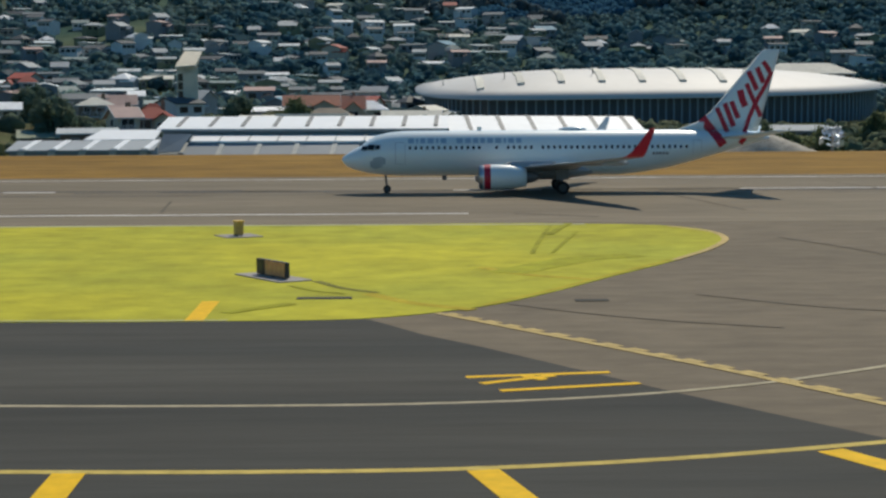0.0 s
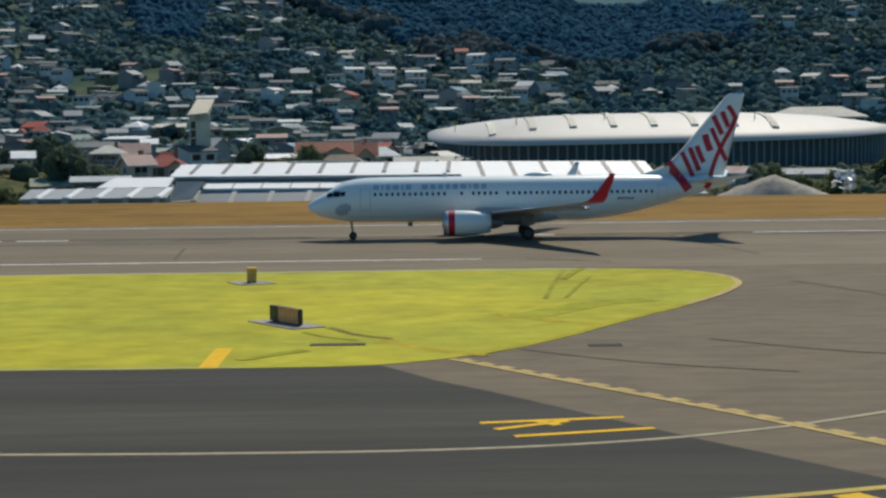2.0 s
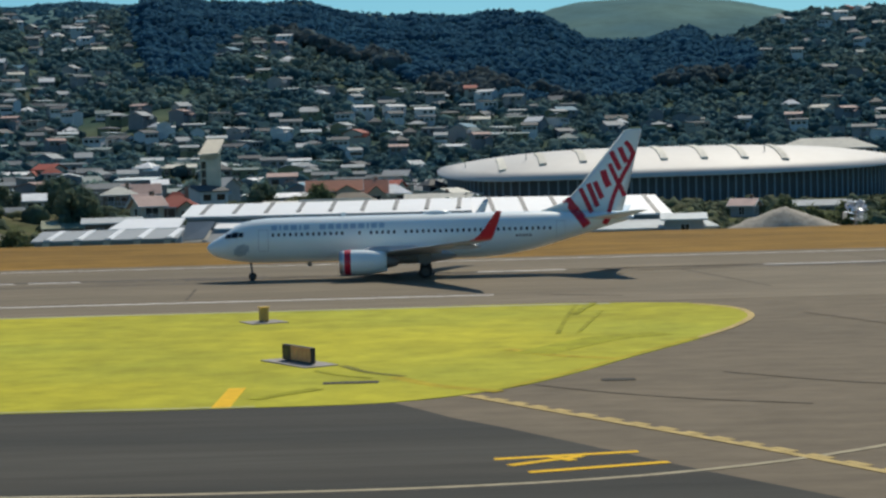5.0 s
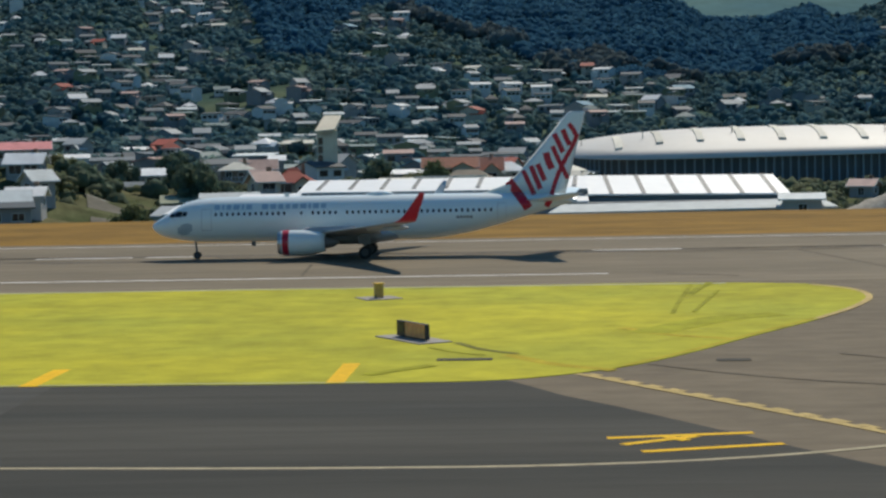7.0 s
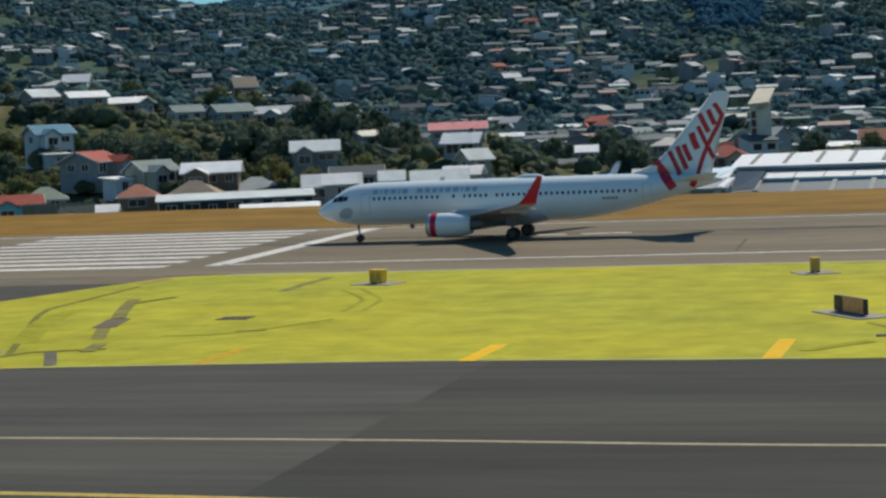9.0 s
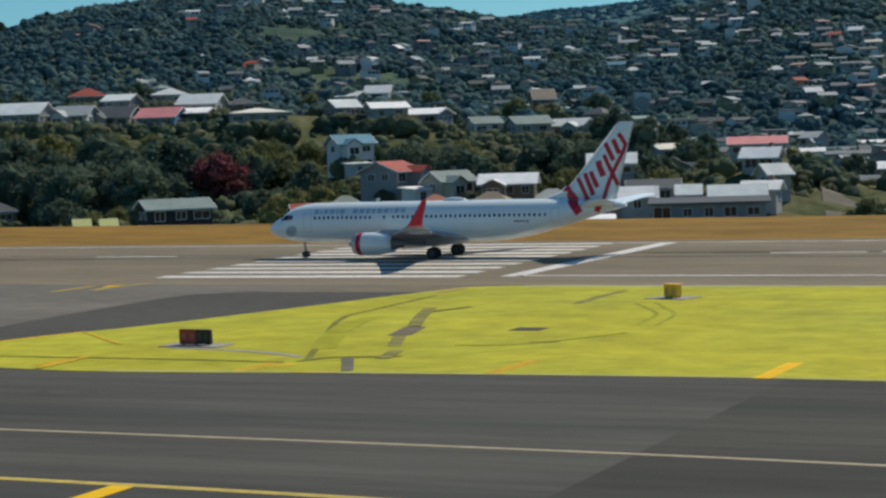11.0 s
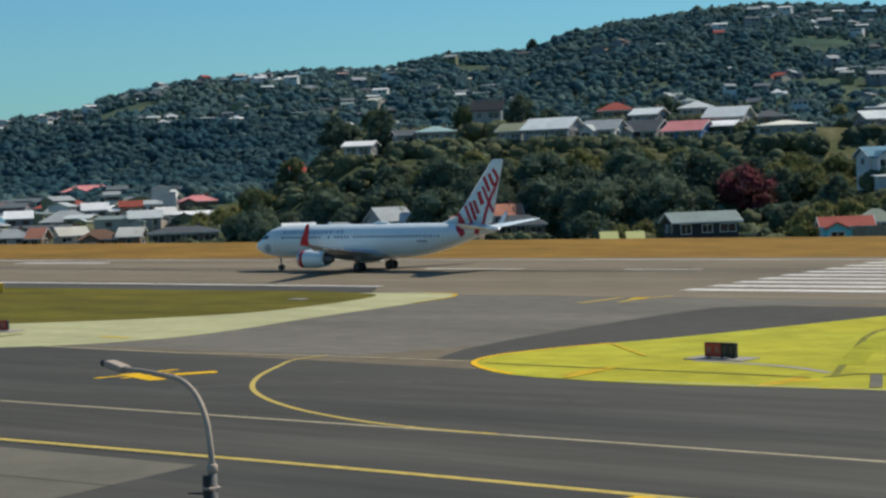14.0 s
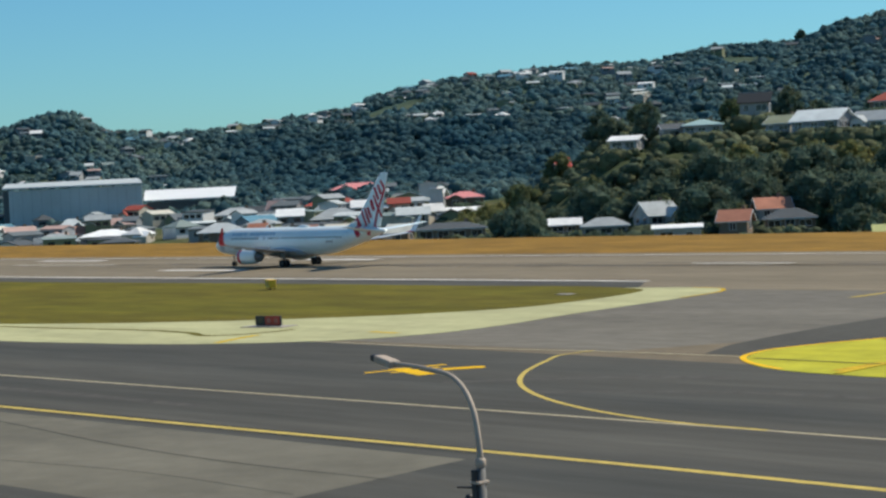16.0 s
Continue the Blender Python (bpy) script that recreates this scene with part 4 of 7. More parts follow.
ROOF_WORDS = {R_SLATE: "slate grey", R_WHITER: "white", R_CREAMR: "cream", R_GREY: "grey", R_GREYD: "grey", R_DARKR: "dark grey", R_BLACKR: "black", R_RED: "red", R_REDB: "bright red", R_PINK: "pink-red", R_PALEPINK: "pale pink",
              R_ORANGER: "orange", R_TEAL: "teal", R_TEALGREY: "grey-green", R_BLUER: "blue", R_OLIVER: "olive", R_TAN: "tan", R_PALEG: "pale green", R_BROWNR: "brown"}
WALL_WORDS = {W_WHITEW: "white", W_CREAMW: "cream", W_GREYW: "grey", W_BLUEGREY: "blue-grey", W_BROWNW: "brown", W_BLUEW: "blue", W_CYANW: "cyan", W_BLACKW: "dark", W_OLIVEW: "olive"}
SHAPES = {"gable": "gabled", "hip": "hipped", "flat": "low-pitched"}


def roof_bm(kind, w, d, h, rh, over=0.6, thick=0.22):
    """A roof with eaves and thickness: gabled along x, hipped, or low-pitched."""
    bm = bmesh.new()
    a, b = w / 2 + over, d / 2 + over
    drop = over * rh / (d / 2) if kind != "flat" else 0
    z0 = h - drop
    if kind == "gable":
        top = [(-a, -b, z0), (a, -b, z0), (a, 0, h + rh), (-a, 0, h + rh), (a, b, z0), (-a, b, z0)]
        faces = [(0, 1, 2, 3), (3, 2, 4, 5)]
    elif kind == "hip":
        k = max(a - b, a * 0.12)
        top = [(-a, -b, z0), (a, -b, z0), (k, 0, h + rh), (-k, 0, h + rh), (a, b, z0), (-a, b, z0)]
        faces = [(0, 1, 2, 3), (3, 2, 4, 5), (1, 4, 2), (5, 0, 3)]
    else:
        top = [(-a, -b, h), (a, -b, h), (a, b, h + rh), (-a, b, h + rh)]
        faces = [(0, 1, 2, 3)]
    upper = [bm.verts.new(v) for v in top]
    lower = [bm.verts.new((v[0], v[1], v[2] - thick)) for v in top]
    edges = {}
    for f in faces:
        bm.faces.new([upper[i] for i in f])
        bm.faces.new([lower[i] for i in reversed(f)])
        for i, j in zip(f, f[1:] + f[:1]):
            edges[(i, j)] = edges.get((i, j), 0) + 1
    for i, j in edges:
        if (j, i) not in edges:
            bm.faces.new((upper[j], upper[i], lower[i], lower[j]))
    return bm


def wall_bm(kind, w, d, h, rh, deep):
    bm = bmesh.new()
    a, b = w / 2, d / 2
    base = [bm.verts.new(v) for v in ((-a, -b, -deep), (a, -b, -deep), (a, b, -deep), (-a, b, -deep))]
    ht = h if kind != "flat" else h - 0.05
    top = [bm.verts.new(v) for v in ((-a, -b, ht), (a, -b, ht), (a, b, ht + (rh if kind == "flat" else 0)), (-a, b, ht + (rh if kind == "flat" else 0)))]
    bm.faces.new((base[0], base[1], top[1], top[0]))
    bm.faces.new((base[2], base[3], top[3], top[2]))
    if kind == "gable":
        l, r = bm.verts.new((-a, 0, h + rh - 0.12)), bm.verts.new((a, 0, h + rh - 0.12))
        bm.faces.new((base[1], base[2], top[2], r, top[1]))
        bm.faces.new((base[3], base[0], top[0], l, top[3]))
    else:
        bm.faces.new((base[1], base[2], top[2], top[1]))
        bm.faces.new((base[3], base[0], top[0], top[3]))
    return bm


def window_at(thing, x, y, z, w, h, turn=0, framed=True):
    """A pane in a frame, its face towards local -y."""
    m = pose(x, y, z, 0, 0, turn)
    bm = box_bm(-w / 2, w / 2, -0.02, 0.06, -h / 2, h / 2)
    pane = part("window", bm, M_PANE, thing, "dark window")
    pane.matrix_basis = m
    if framed:
        bm = bmesh.new()
        t = 0.11
        for b in ((-w / 2 - t, w / 2 + t, -h / 2 - t, -h / 2), (-w / 2 - t, w / 2 + t, h / 2, h / 2 + t), (-w / 2 - t, -w / 2, -h / 2, h / 2), (w / 2, w / 2 + t, -h / 2, h / 2), (-0.04, 0.04, -h / 2, h / 2)):
            box(bm, b[0], b[1], -0.06, 0.05, b[2], b[3])
        part("window_frame", bm, M_FRAME, pane, "white frame")
    return pane


PLOTS = []


def house(x, y, eave, w, d, rh, turn, kind, roof_m, wall_m, near=True):
    rh *= 0.72 if roof_m in (R_WHITER, R_CREAMR) else 0.85
    PLOTS.append((x, y, max(w, d) / 2, eave))
    ground_z = min(land(x, y), land(x * 0.985, y * 0.985))
    base = min(ground_z, eave - 2.3)
    h = eave - base
    thing = empty("house", x, y, base, turn)
    part("wall", wall_bm(kind, w, d, h, rh, 0.8), wall_m, thing)
    part("roof", roof_bm(kind, w, d, h, rh), roof_m, thing, ROOF_WORDS[roof_m] + " metal roof")
    rng = random.Random(int(x * 13 + y * 7))
    n = max(1, int(w / 3.0))
    zs = [h - 1.35] + ([h - 4.0] if h > 5.2 else [])
    for z in zs:
        for k in range(n):
            ww = rng.choice((1.1, 1.6, 2.2, 2.6))
            window_at(thing, -w / 2 + (k + 0.5) * w / n + rng.uniform(-0.2, 0.2), -d / 2 - 0.05, z, min(ww, w / n * 0.72), rng.choice((1.0, 1.2, 1.5)))
    if d > 4.5:
        for s in (-1, 1):
            for k in range(max(1, int(d / 3.2))):
                window_at(thing, s * (w / 2 + 0.05), (k + 0.5 - max(1, int(d / 3.2)) / 2) * 2.8, h - 1.3, 1.3, 1.1, 90 * s)
    if kind != "flat":
        lip = 0.6 * rh / (d / 2)
        for s in (-1, 1):
            part("gutter", box_bm(-w / 2 - 0.6, w / 2 + 0.6, s * (d / 2 + 0.66) - 0.07, s * (d / 2 + 0.66) + 0.07, h - lip - 0.24, h - lip - 0.04), M_FRAME, thing, "pale gutter")
    if kind == "gable":
        for s in (-1, 1):
            bm = bmesh.new()
            for q in (-1, 1):
                slab(bm, ((s * (w / 2 + 0.62), q * (d / 2 + 0.6), h - 0.6 * rh / (d / 2)), (s * (w / 2 + 0.7), q * (d / 2 + 0.6), h - 0.6 * rh / (d / 2)), (s * (w / 2 + 0.7), 0, h + rh), (s * (w / 2 + 0.62), 0, h + rh)), 0.3)
            part("bargeboard", bm, M_FRAME, thing, "pale bargeboard under the gable")
    style = rng.random()
    if near and w > 6.5 and kind != "flat" and style < 0.4:
        # a projecting front wing under its own gable
        side = rng.choice((-1, 1)) * w * 0.24
        m = pose(side, -d / 2 - 0.9, 0, 0, 0, 90)
        wing = part("wing", wall_bm("gable", 3.2, w * 0.4, h - 0.25, rh * 0.62, 0.8), wall_m, thing, "projecting front wing")
        wing.matrix_basis = m
        part("wing_roof", roof_bm("gable", 3.4, w * 0.4, h - 0.25, rh * 0.62, 0.35), roof_m, wing)
        window_at(wing, -1.67, 0, h - 1.7, min(2.0, w * 0.26), 1.3, -90)
    elif near and h > 3.4 and style < 0.75:
        # a timber deck along the front
        z = h - 2.5
        deck = part("deck", box_bm(-w * 0.42, w * 0.2, -d / 2 - 1.9, -d / 2 - 0.01, z - 0.2, z), M_FRAME, thing, "pale timber deck")
        part("rail", box_bm(-w * 0.42, w * 0.2, -d / 2 - 1.9, -d / 2 - 1.84, z + 0.85, z + 0.95), M_FRAME, deck, "deck handrail")
        for k in range(6):
            u = -w * 0.42 + 0.05 + k * (w * 0.62 - 0.1) / 5
            part("post", box_bm(u - 0.05, u + 0.05, -d / 2 - 1.9, -d / 2 - 1.8, -0.8 if k % 5 == 0 else z, z + 0.85), M_FRAME, deck)
    if near and rng.random() < 0.35 and kind != "flat":
        part("chimney", box_bm(w * 0.2, w * 0.2 + 0.7, 0.5, 1.2, h + rh * 0.4, h + rh + 0.7), W_BROWNW, thing, "brick chimney")
    tall = "two-storey" if h > 5.2 else "single-storey"
    return tagged(thing, f"{tall} {WALL_WORDS[wall_m]} house with a {SHAPES[kind]} {ROOF_WORDS[roof_m]} roof", "house", "houses of the suburb")


# houses of the suburb behind the runway
house(-268.1, 369.4, 20.6, 11.0, 9.9, 2.8, 12, "gable", R_GREY, W_BLUEGREY)
house(-259.1, 376.8, 20.1, 8.0, 7.4, 2.3, 11, "gable", R_GREYD, W_WHITEW)
house(-254.2, 385.8, 19.5, 9.4, 8.5, 2.6, 9, "gable", R_DARKR, W_GREYW)
house(-243.1, 387.8, 19.1, 9.0, 8.1, 2.4, 8, "gable", R_PINK, W_BLUEW)
house(-236.8, 393.6, 19.8, 5.5, 7.4, 1.5, 11, "gable", R_WHITER, W_BLUEGREY)
house(-221.7, 394.0, 19.2, 12.9, 11.7, 1.4, 33, "hip", R_CREAMR, W_GREYW)
house(-270.5, 398.6, 25.0, 8.3, 7.5, 2.0, 34, "hip", R_RED, W_BROWNW)
house(-259.4, 396.2, 23.5, 6.4, 7.0, 1.6, 9, "gable", R_GREY, W_GREYW)
house(-252.6, 406.6, 24.7, 8.3, 7.4, 1.6, 32, "hip", R_GREY, W_GREYW)
house(-239.6, 399.8, 22.1, 9.1, 8.2, 2.5, 11, "gable", R_GREY, W_GREYW)
house(-235.4, 410.9, 21.9, 7.4, 7.0, 1.5, 30, "hip", R_DARKR, W_BROWNW)
house(-295.7, 360.2, 21.1, 9.0, 8.1, 1.4, 39, "hip", R_TEAL, W_GREYW)
house(-304.4, 359.4, 20.6, 5.1, 7.4, 1.4, 50, "gable", R_DARKR, W_GREYW)
house(-308.9, 348.5, 18.4, 6.4, 7.4, 1.4, 27, "gable", R_WHITER, W_GREYW)
house(-302.3, 388.8, 26.3, 7.1, 5.0, 3.3, 33, "flat", R_BLACKR, W_GREYW)
house(-280.7, 371.6, 20.6, 6.0, 7.4, 2.0, 13, "gable", R_OLIVER, W_GREYW)
house(-210.9, 415.2, 20.2, 6.0, 7.4, 2.0, 52, "gable", R_GREY, W_BLUEGREY)
house(-216.7, 432.2, 23.1, 4.7, 7.0, 1.2, 3, "gable", R_GREY, W_GREYW)
house(-219.1, 452.2, 24.4, 5.8, 5.0, 2.3, 16, "gable", R_WHITER, W_WHITEW)
house(-197.3, 410.8, 19.5, 8.3, 7.5, 1.8, 41, "gable", R_WHITER, W_GREYW)
house(-192.6, 420.7, 17.9, 11.0, 9.9, 1.8, 1, "gable", R_WHITER, W_BLUEGREY)
house(-176.8, 419.4, 15.3, 6.2, 7.4, 1.7, 41, "gable", R_TEALGREY, W_WHITEW)
house(-165.3, 418.5, 14.9, 8.2, 7.4, 1.9, 42, "gable", R_TEALGREY, W_GREYW)
house(-157.2, 424.9, 14.2, 8.0, 7.4, 1.7, -4, "gable", R_GREY, W_GREYW)
house(-188.5, 487.3, 22.0, 5.4, 5.0, 2.7, 36, "gable", R_TAN, W_BROWNW)
house(-174.3, 346.1, 11.7, 7.4, 6.0, 1.8, 52, "gable", R_BLUER, W_WHITEW)
house(-169.6, 339.0, 7.6, 4.6, 4.4, 0.4, 48, "flat", R_GREY, W_WHITEW, False)
house(-151.2, 315.4, 6.6, 8.0, 7.4, 1.8, 84, "gable", R_RED, W_BLUEGREY)
house(-143.4, 309.6, 3.3, 3.6, 4.0, 0.5, 60, "flat", R_WHITER, W_WHITEW, False)
house(-138.9, 313.2, 4.7, 7.0, 5.3, 1.8, 62, "gable", R_TEALGREY, W_CREAMW)
house(-127.1, 311.8, 4.1, 9.1, 5.5, 2.0, 16, "gable", R_WHITER, W_BROWNW)
house(-126.6, 302.8, 0.9, 7.7, 6.2, 2.2, 13, "hip", R_TAN, W_CREAMW)
house(-129.4, 286.4, 1.4, 5.9, 5.3, 1.8, 24, "hip", R_ORANGER, W_BROWNW)
house(-132.0, 274.3, -0.5, 7.8, 5.0, 1.2, 21, "gable", R_WHITER, W_WHITEW)
house(-147.4, 290.3, 1.3, 6.4, 5.1, 1.9, 27, "hip", R_PALEG, W_GREYW)
house(-144.6, 274.6, 1.1, 7.3, 5.9, 1.4, 34, "gable", R_RED, W_CYANW)
house(-112.4, 284.7, 0.4, 23.2, 5.8, 1.0, 22, "flat", R_GREY, W_BLACKW)
house(-100.6, 272.3, -0.6, 10.5, 5.0, 0.7, 20, "gable", R_WHITER, W_GREYW)
house(-120.6, 315.4, 0.6, 9.0, 7.2, 2.4, 21, "hip", R_GREYD, W_GREYW)
house(-111.1, 319.2, 6.9, 7.4, 5.9, 1.8, 19, "gable", R_GREY, W_BLUEGREY)
house(-101.3, 298.4, 1.6, 8.5, 5.1, 2.2, 19, "gable", R_WHITER, W_GREYW)
house(-172.2, 277.2, 2.0, 10.6, 7.4, 1.6, 48, "gable", R_TEALGREY, W_BLACKW)
house(-95.3, 284.4, 2.3, 4.4, 5.0, 1.8, 19, "gable", R_WHITER, W_GREYW)
house(-98.4, 302.6, 3.1, 7.7, 5.4, 1.3, 18, "gable", R_DARKR, W_GREYW)
house(-91.3, 298.4, 2.1, 3.1, 5.0, 1.5, 17, "gable", R_GREY, W_GREYW)
house(-77.7, 277.9, 2.4, 7.4, 5.2, 1.6, 16, "gable", R_GREY, W_WHITEW)
house(-77.9, 292.3, 2.8, 5.0, 5.0, 1.5, 5, "gable", R_WHITER, W_GREYW)
house(-81.8, 314.0, 4.6, 3.6, 5.0, 1.7, 40, "gable", R_GREY, W_GREYW)
house(-91.2, 342.6, 7.0, 6.0, 5.0, 2.1, 1, "gable", R_WHITER, W_GREYW)
house(-98.3, 366.1, 9.2, 10.1, 6.0, 1.4, 15, "gable", R_PINK, W_GREYW)
house(-78.0, 264.4, 1.8, 15.5, 5.0, 0.7, 16, "flat", R_DARKR, W_BLUEGREY)
house(-486.6, 321.1, -0.2, 15.8, 11.3, 2.3, 52, "hip", R_WHITER, W_GREYW)
house(-521.6, 347.2, 2.3, 11.2, 8.0, 2.2, 56, "hip", R_PALEPINK, W_CREAMW)
house(-485.2, 302.4, -0.8, 12.6, 9.0, 2.4, 58, "hip", R_GREYD, W_BROWNW)
house(-534.1, 319.9, 0.2, 9.3, 7.4, 3.4, 79, "gable", R_PALEPINK, W_CREAMW)
house(-623.1, 371.3, 2.9, 4.6, 5.0, 4.4, 79, "gable", R_RED, W_GREYW)
house(-557.4, 353.6, 2.0, 8.5, 6.0, 2.7, 58, "hip", R_GREY, W_GREYW)
house(-517.0, 331.3, 0.4, 3.8, 5.0, 2.4, 47, "gable", R_ORANGER, W_BROWNW)
house(-285.8, 301.8, 0.8, 6.0, 5.0, 1.6, 43, "gable", R_WHITER, W_BROWNW)
house(-271.2, 298.1, 0.6, 9.2, 5.8, 1.6, 42, "hip", R_GREYD, W_GREYW)
house(-265.7, 307.5, 2.2, 6.7, 6.7, 2.9, 71, "gable", R_GREYD, W_GREYW)
house(-229.5, 288.0, 1.4, 5.2, 5.0, 2.0, 27, "gable", R_ORANGER, W_BROWNW)
house(-237.6, 309.5, 2.9, 6.2, 5.0, 2.1, 50, "gable", R_ORANGER, W_GREYW)
house(-419.0, 441.8, 13.0, 4.7, 5.0, 3.6, 73, "gable", R_REDB, W_GREYW)
house(-228.0, 302.3, 1.2, 9.2, 5.8, 1.7, 37, "hip", R_DARKR, W_BROWNW)
house(-401.3, 298.5, 1.1, 11.7, 8.4, 2.3, 53, "hip", R_GREYD, W_BROWNW)
house(-377.1, 291.5, 1.2, 4.0, 5.0, 2.0, 32, "gable", R_ORANGER, W_BROWNW)
house(-370.6, 293.9, 0.2, 8.8, 6.3, 2.0, 52, "hip", R_GREYD, W_GREYW)
house(-355.6, 289.6, 0.3, 3.4, 5.0, 2.3, 26, "gable", R_ORANGER, W_BROWNW)
house(-359.0, 301.7, 0.3, 6.6, 5.3, 2.3, 70, "gable", R_CREAMR, W_CREAMW)
house(-339.9, 294.2, -0.3, 9.3, 6.6, 2.1, 49, "hip", R_BROWNR, W_BROWNW)
house(-333.1, 297.7, 0.1, 4.9, 5.0, 2.3, 30, "gable", R_CREAMR, W_BROWNW)
house(-433.3, 363.5, 1.9, 15.1, 10.8, 3.2, 50, "hip", R_GREYD, W_CREAMW)
house(-507.6, 424.3, 4.8, 18.9, 13.5, 3.2, 50, "hip", R_RED, W_CREAMW)
house(-563.3, 483.7, 9.5, 20.9, 11.2, 2.4, 49, "hip", R_PINK, W_CREAMW)
house(-383.2, 347.1, 2.8, 7.9, 6.3, 2.0, 48, "gable", R_GREY, W_GREYW)
house(-396.8, 366.7, 3.1, 4.9, 5.0, 2.4, 72, "gable", R_WHITER, W_GREYW)
house(-454.2, 421.8, 6.6, 5.3, 5.3, 2.6, 27, "gable", R_WHITER, W_GREYW)
house(-432.1, 412.8, 5.8, 11.3, 8.1, 1.8, 46, "hip", R_PINK, W_BROWNW)
house(-450.6, 403.2, 4.8, 13.4, 9.6, 2.6, 48, "hip", R_OLIVER, W_GREYW)
house(-506.5, 383.0, 3.5, 14.1, 10.1, 2.3, 53, "hip", R_GREYD, W_GREYW)
house(-503.0, 396.5, 4.6, 4.8, 5.0, 2.9, 32, "gable", R_PALEPINK, W_GREYW)
house(-311.2, 292.7, 0.8, 14.6, 7.8, 1.3, 47, "hip", R_DARKR, W_BROWNW)
house(-75.2, 375.0, 3.8, 3.4, 5.0, 1.5, 11, "gable", R_WHITER, W_CREAMW)
house(-58.4, 398.5, 4.2, 6.8, 5.4, 1.9, 8, "gable", R_PALEPINK, W_CREAMW)
house(-47.3, 329.1, 3.4, 3.9, 5.0, 1.6, 28, "gable", R_PALEPINK, W_CREAMW)
house(-45.1, 350.0, 2.7, 7.1, 5.7, 1.9, 7, "hip", R_RED, W_CREAMW)
house(-45.9, 283.8, 2.0, 7.7, 5.0, 0.7, 9, "flat", R_GREYD, W_BROWNW)
house(-50.9, 348.8, 2.8, 3.1, 5.0, 2.3, 28, "gable", R_PALEPINK, W_CREAMW)
house(-46.4, 360.0, 2.2, 7.3, 5.9, 3.0, 7, "hip", R_RED, W_CREAMW)
house(-23.2, 331.7, 2.7, 9.0, 5.0, 0.7, 4, "gable", R_CREAMR, W_GREYW)
house(-20.7, 422.0, 3.4, 11.1, 5.0, 2.1, 3, "gable", R_ORANGER, W_CREAMW)
house(-14.1, 432.3, 2.6, 8.3, 5.0, 2.7, 2, "gable", R_ORANGER, W_CREAMW)
house(-14.5, 362.7, 2.0, 9.9, 5.9, 2.0, 2, "hip", R_TAN, W_GREYW)
house(0.6, 402.5, 1.2, 11.1, 5.0, 1.5, -0, "gable", R_CREAMR, W_GREYW)
house(-46.7, 288.8, 0.9, 5.7, 5.0, 1.3, 9, "flat", R_OLIVER, W_BLACKW)
house(-54.3, 292.5, 1.1, 5.8, 5.0, 1.2, 11, "flat", R_OLIVER, W_BLACKW)
house(-61.2, 387.7, 4.3, 6.3, 5.1, 1.7, 9, "hip", R_CREAMR, W_BROWNW)
house(-61.2, 418.0, 4.2, 5.7, 5.0, 1.4, 8, "gable", R_WHITER, W_GREYW)
house(-74.4, 557.6, 8.0, 15.9, 5.0, 1.3, 8, "flat", R_CREAMR, W_OLIVEW)
house(-98.2, 513.2, 8.0, 4.3, 5.0, 1.7, 11, "hip", R_RED, W_GREYW)
house(-70.0, 467.3, 5.7, 5.8, 5.0, 1.0, 9, "gable", R_CREAMR, W_GREYW)
house(-62.8, 458.2, 5.0, 3.0, 5.0, 1.3, 8, "gable", R_WHITER, W_GREYW)
house(34.2, 268.3, 1.0, 5.2, 5.0, 0.7, -7, "flat", R_GREY, W_GREYW)
house(83.7, 424.8, -2.7, 12.0, 6.0, 1.1, -11, "gable", R_GREYD, W_GREYW)
house(63.0, 397.5, -1.4, 4.6, 5.0, 1.3, -24, "gable", R_PALEPINK, W_GREYW)
house(-226.6, 267.9, 0.8, 8.0, 5.0, 0.7, 40, "flat", R_WHITER, W_GREYW)
house(127.1, 635.2, 8.5, 31.4, 15.7, 4.2, -15, "hip", R_CREAMR, W_GREYW)



# ---- large buildings ----
M_CLAD = surface("grey_cladding", (0.3, 0.33, 0.34), 0.6, 0.3, 0.05, 2, 0.1)
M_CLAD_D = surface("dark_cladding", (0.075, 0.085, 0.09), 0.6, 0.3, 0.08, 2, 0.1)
M_CLAD_B = surface("blue_grey_cladding", (0.23, 0.29, 0.32), 0.55, 0.4, 0.08, 2, 0.1)
M_WROOF = surface("white_sheet_roof", (0.87, 0.87, 0.84), 0.45, 0.4, 0.06, 2, 0.15, tint=(0.78, 0.78, 0.74), tint_scale=0.1)
M_RIB = surface("grey_roof_strip", (0.13, 0.135, 0.135), 0.6, 1, 0.1)
M_TOWER = surface("weathered_plaster", (0.72, 0.65, 0.5), 0.85, 0.4, 0.12, 2, 0.2)
M_POST = surface("pale_post", (0.6, 0.58, 0.5), 0.7, 1, 0.1)


M_CLAD_L = surface("pale_cladding", (0.5, 0.54, 0.53), 0.6, 0.3, 0.05, 2, 0.1)


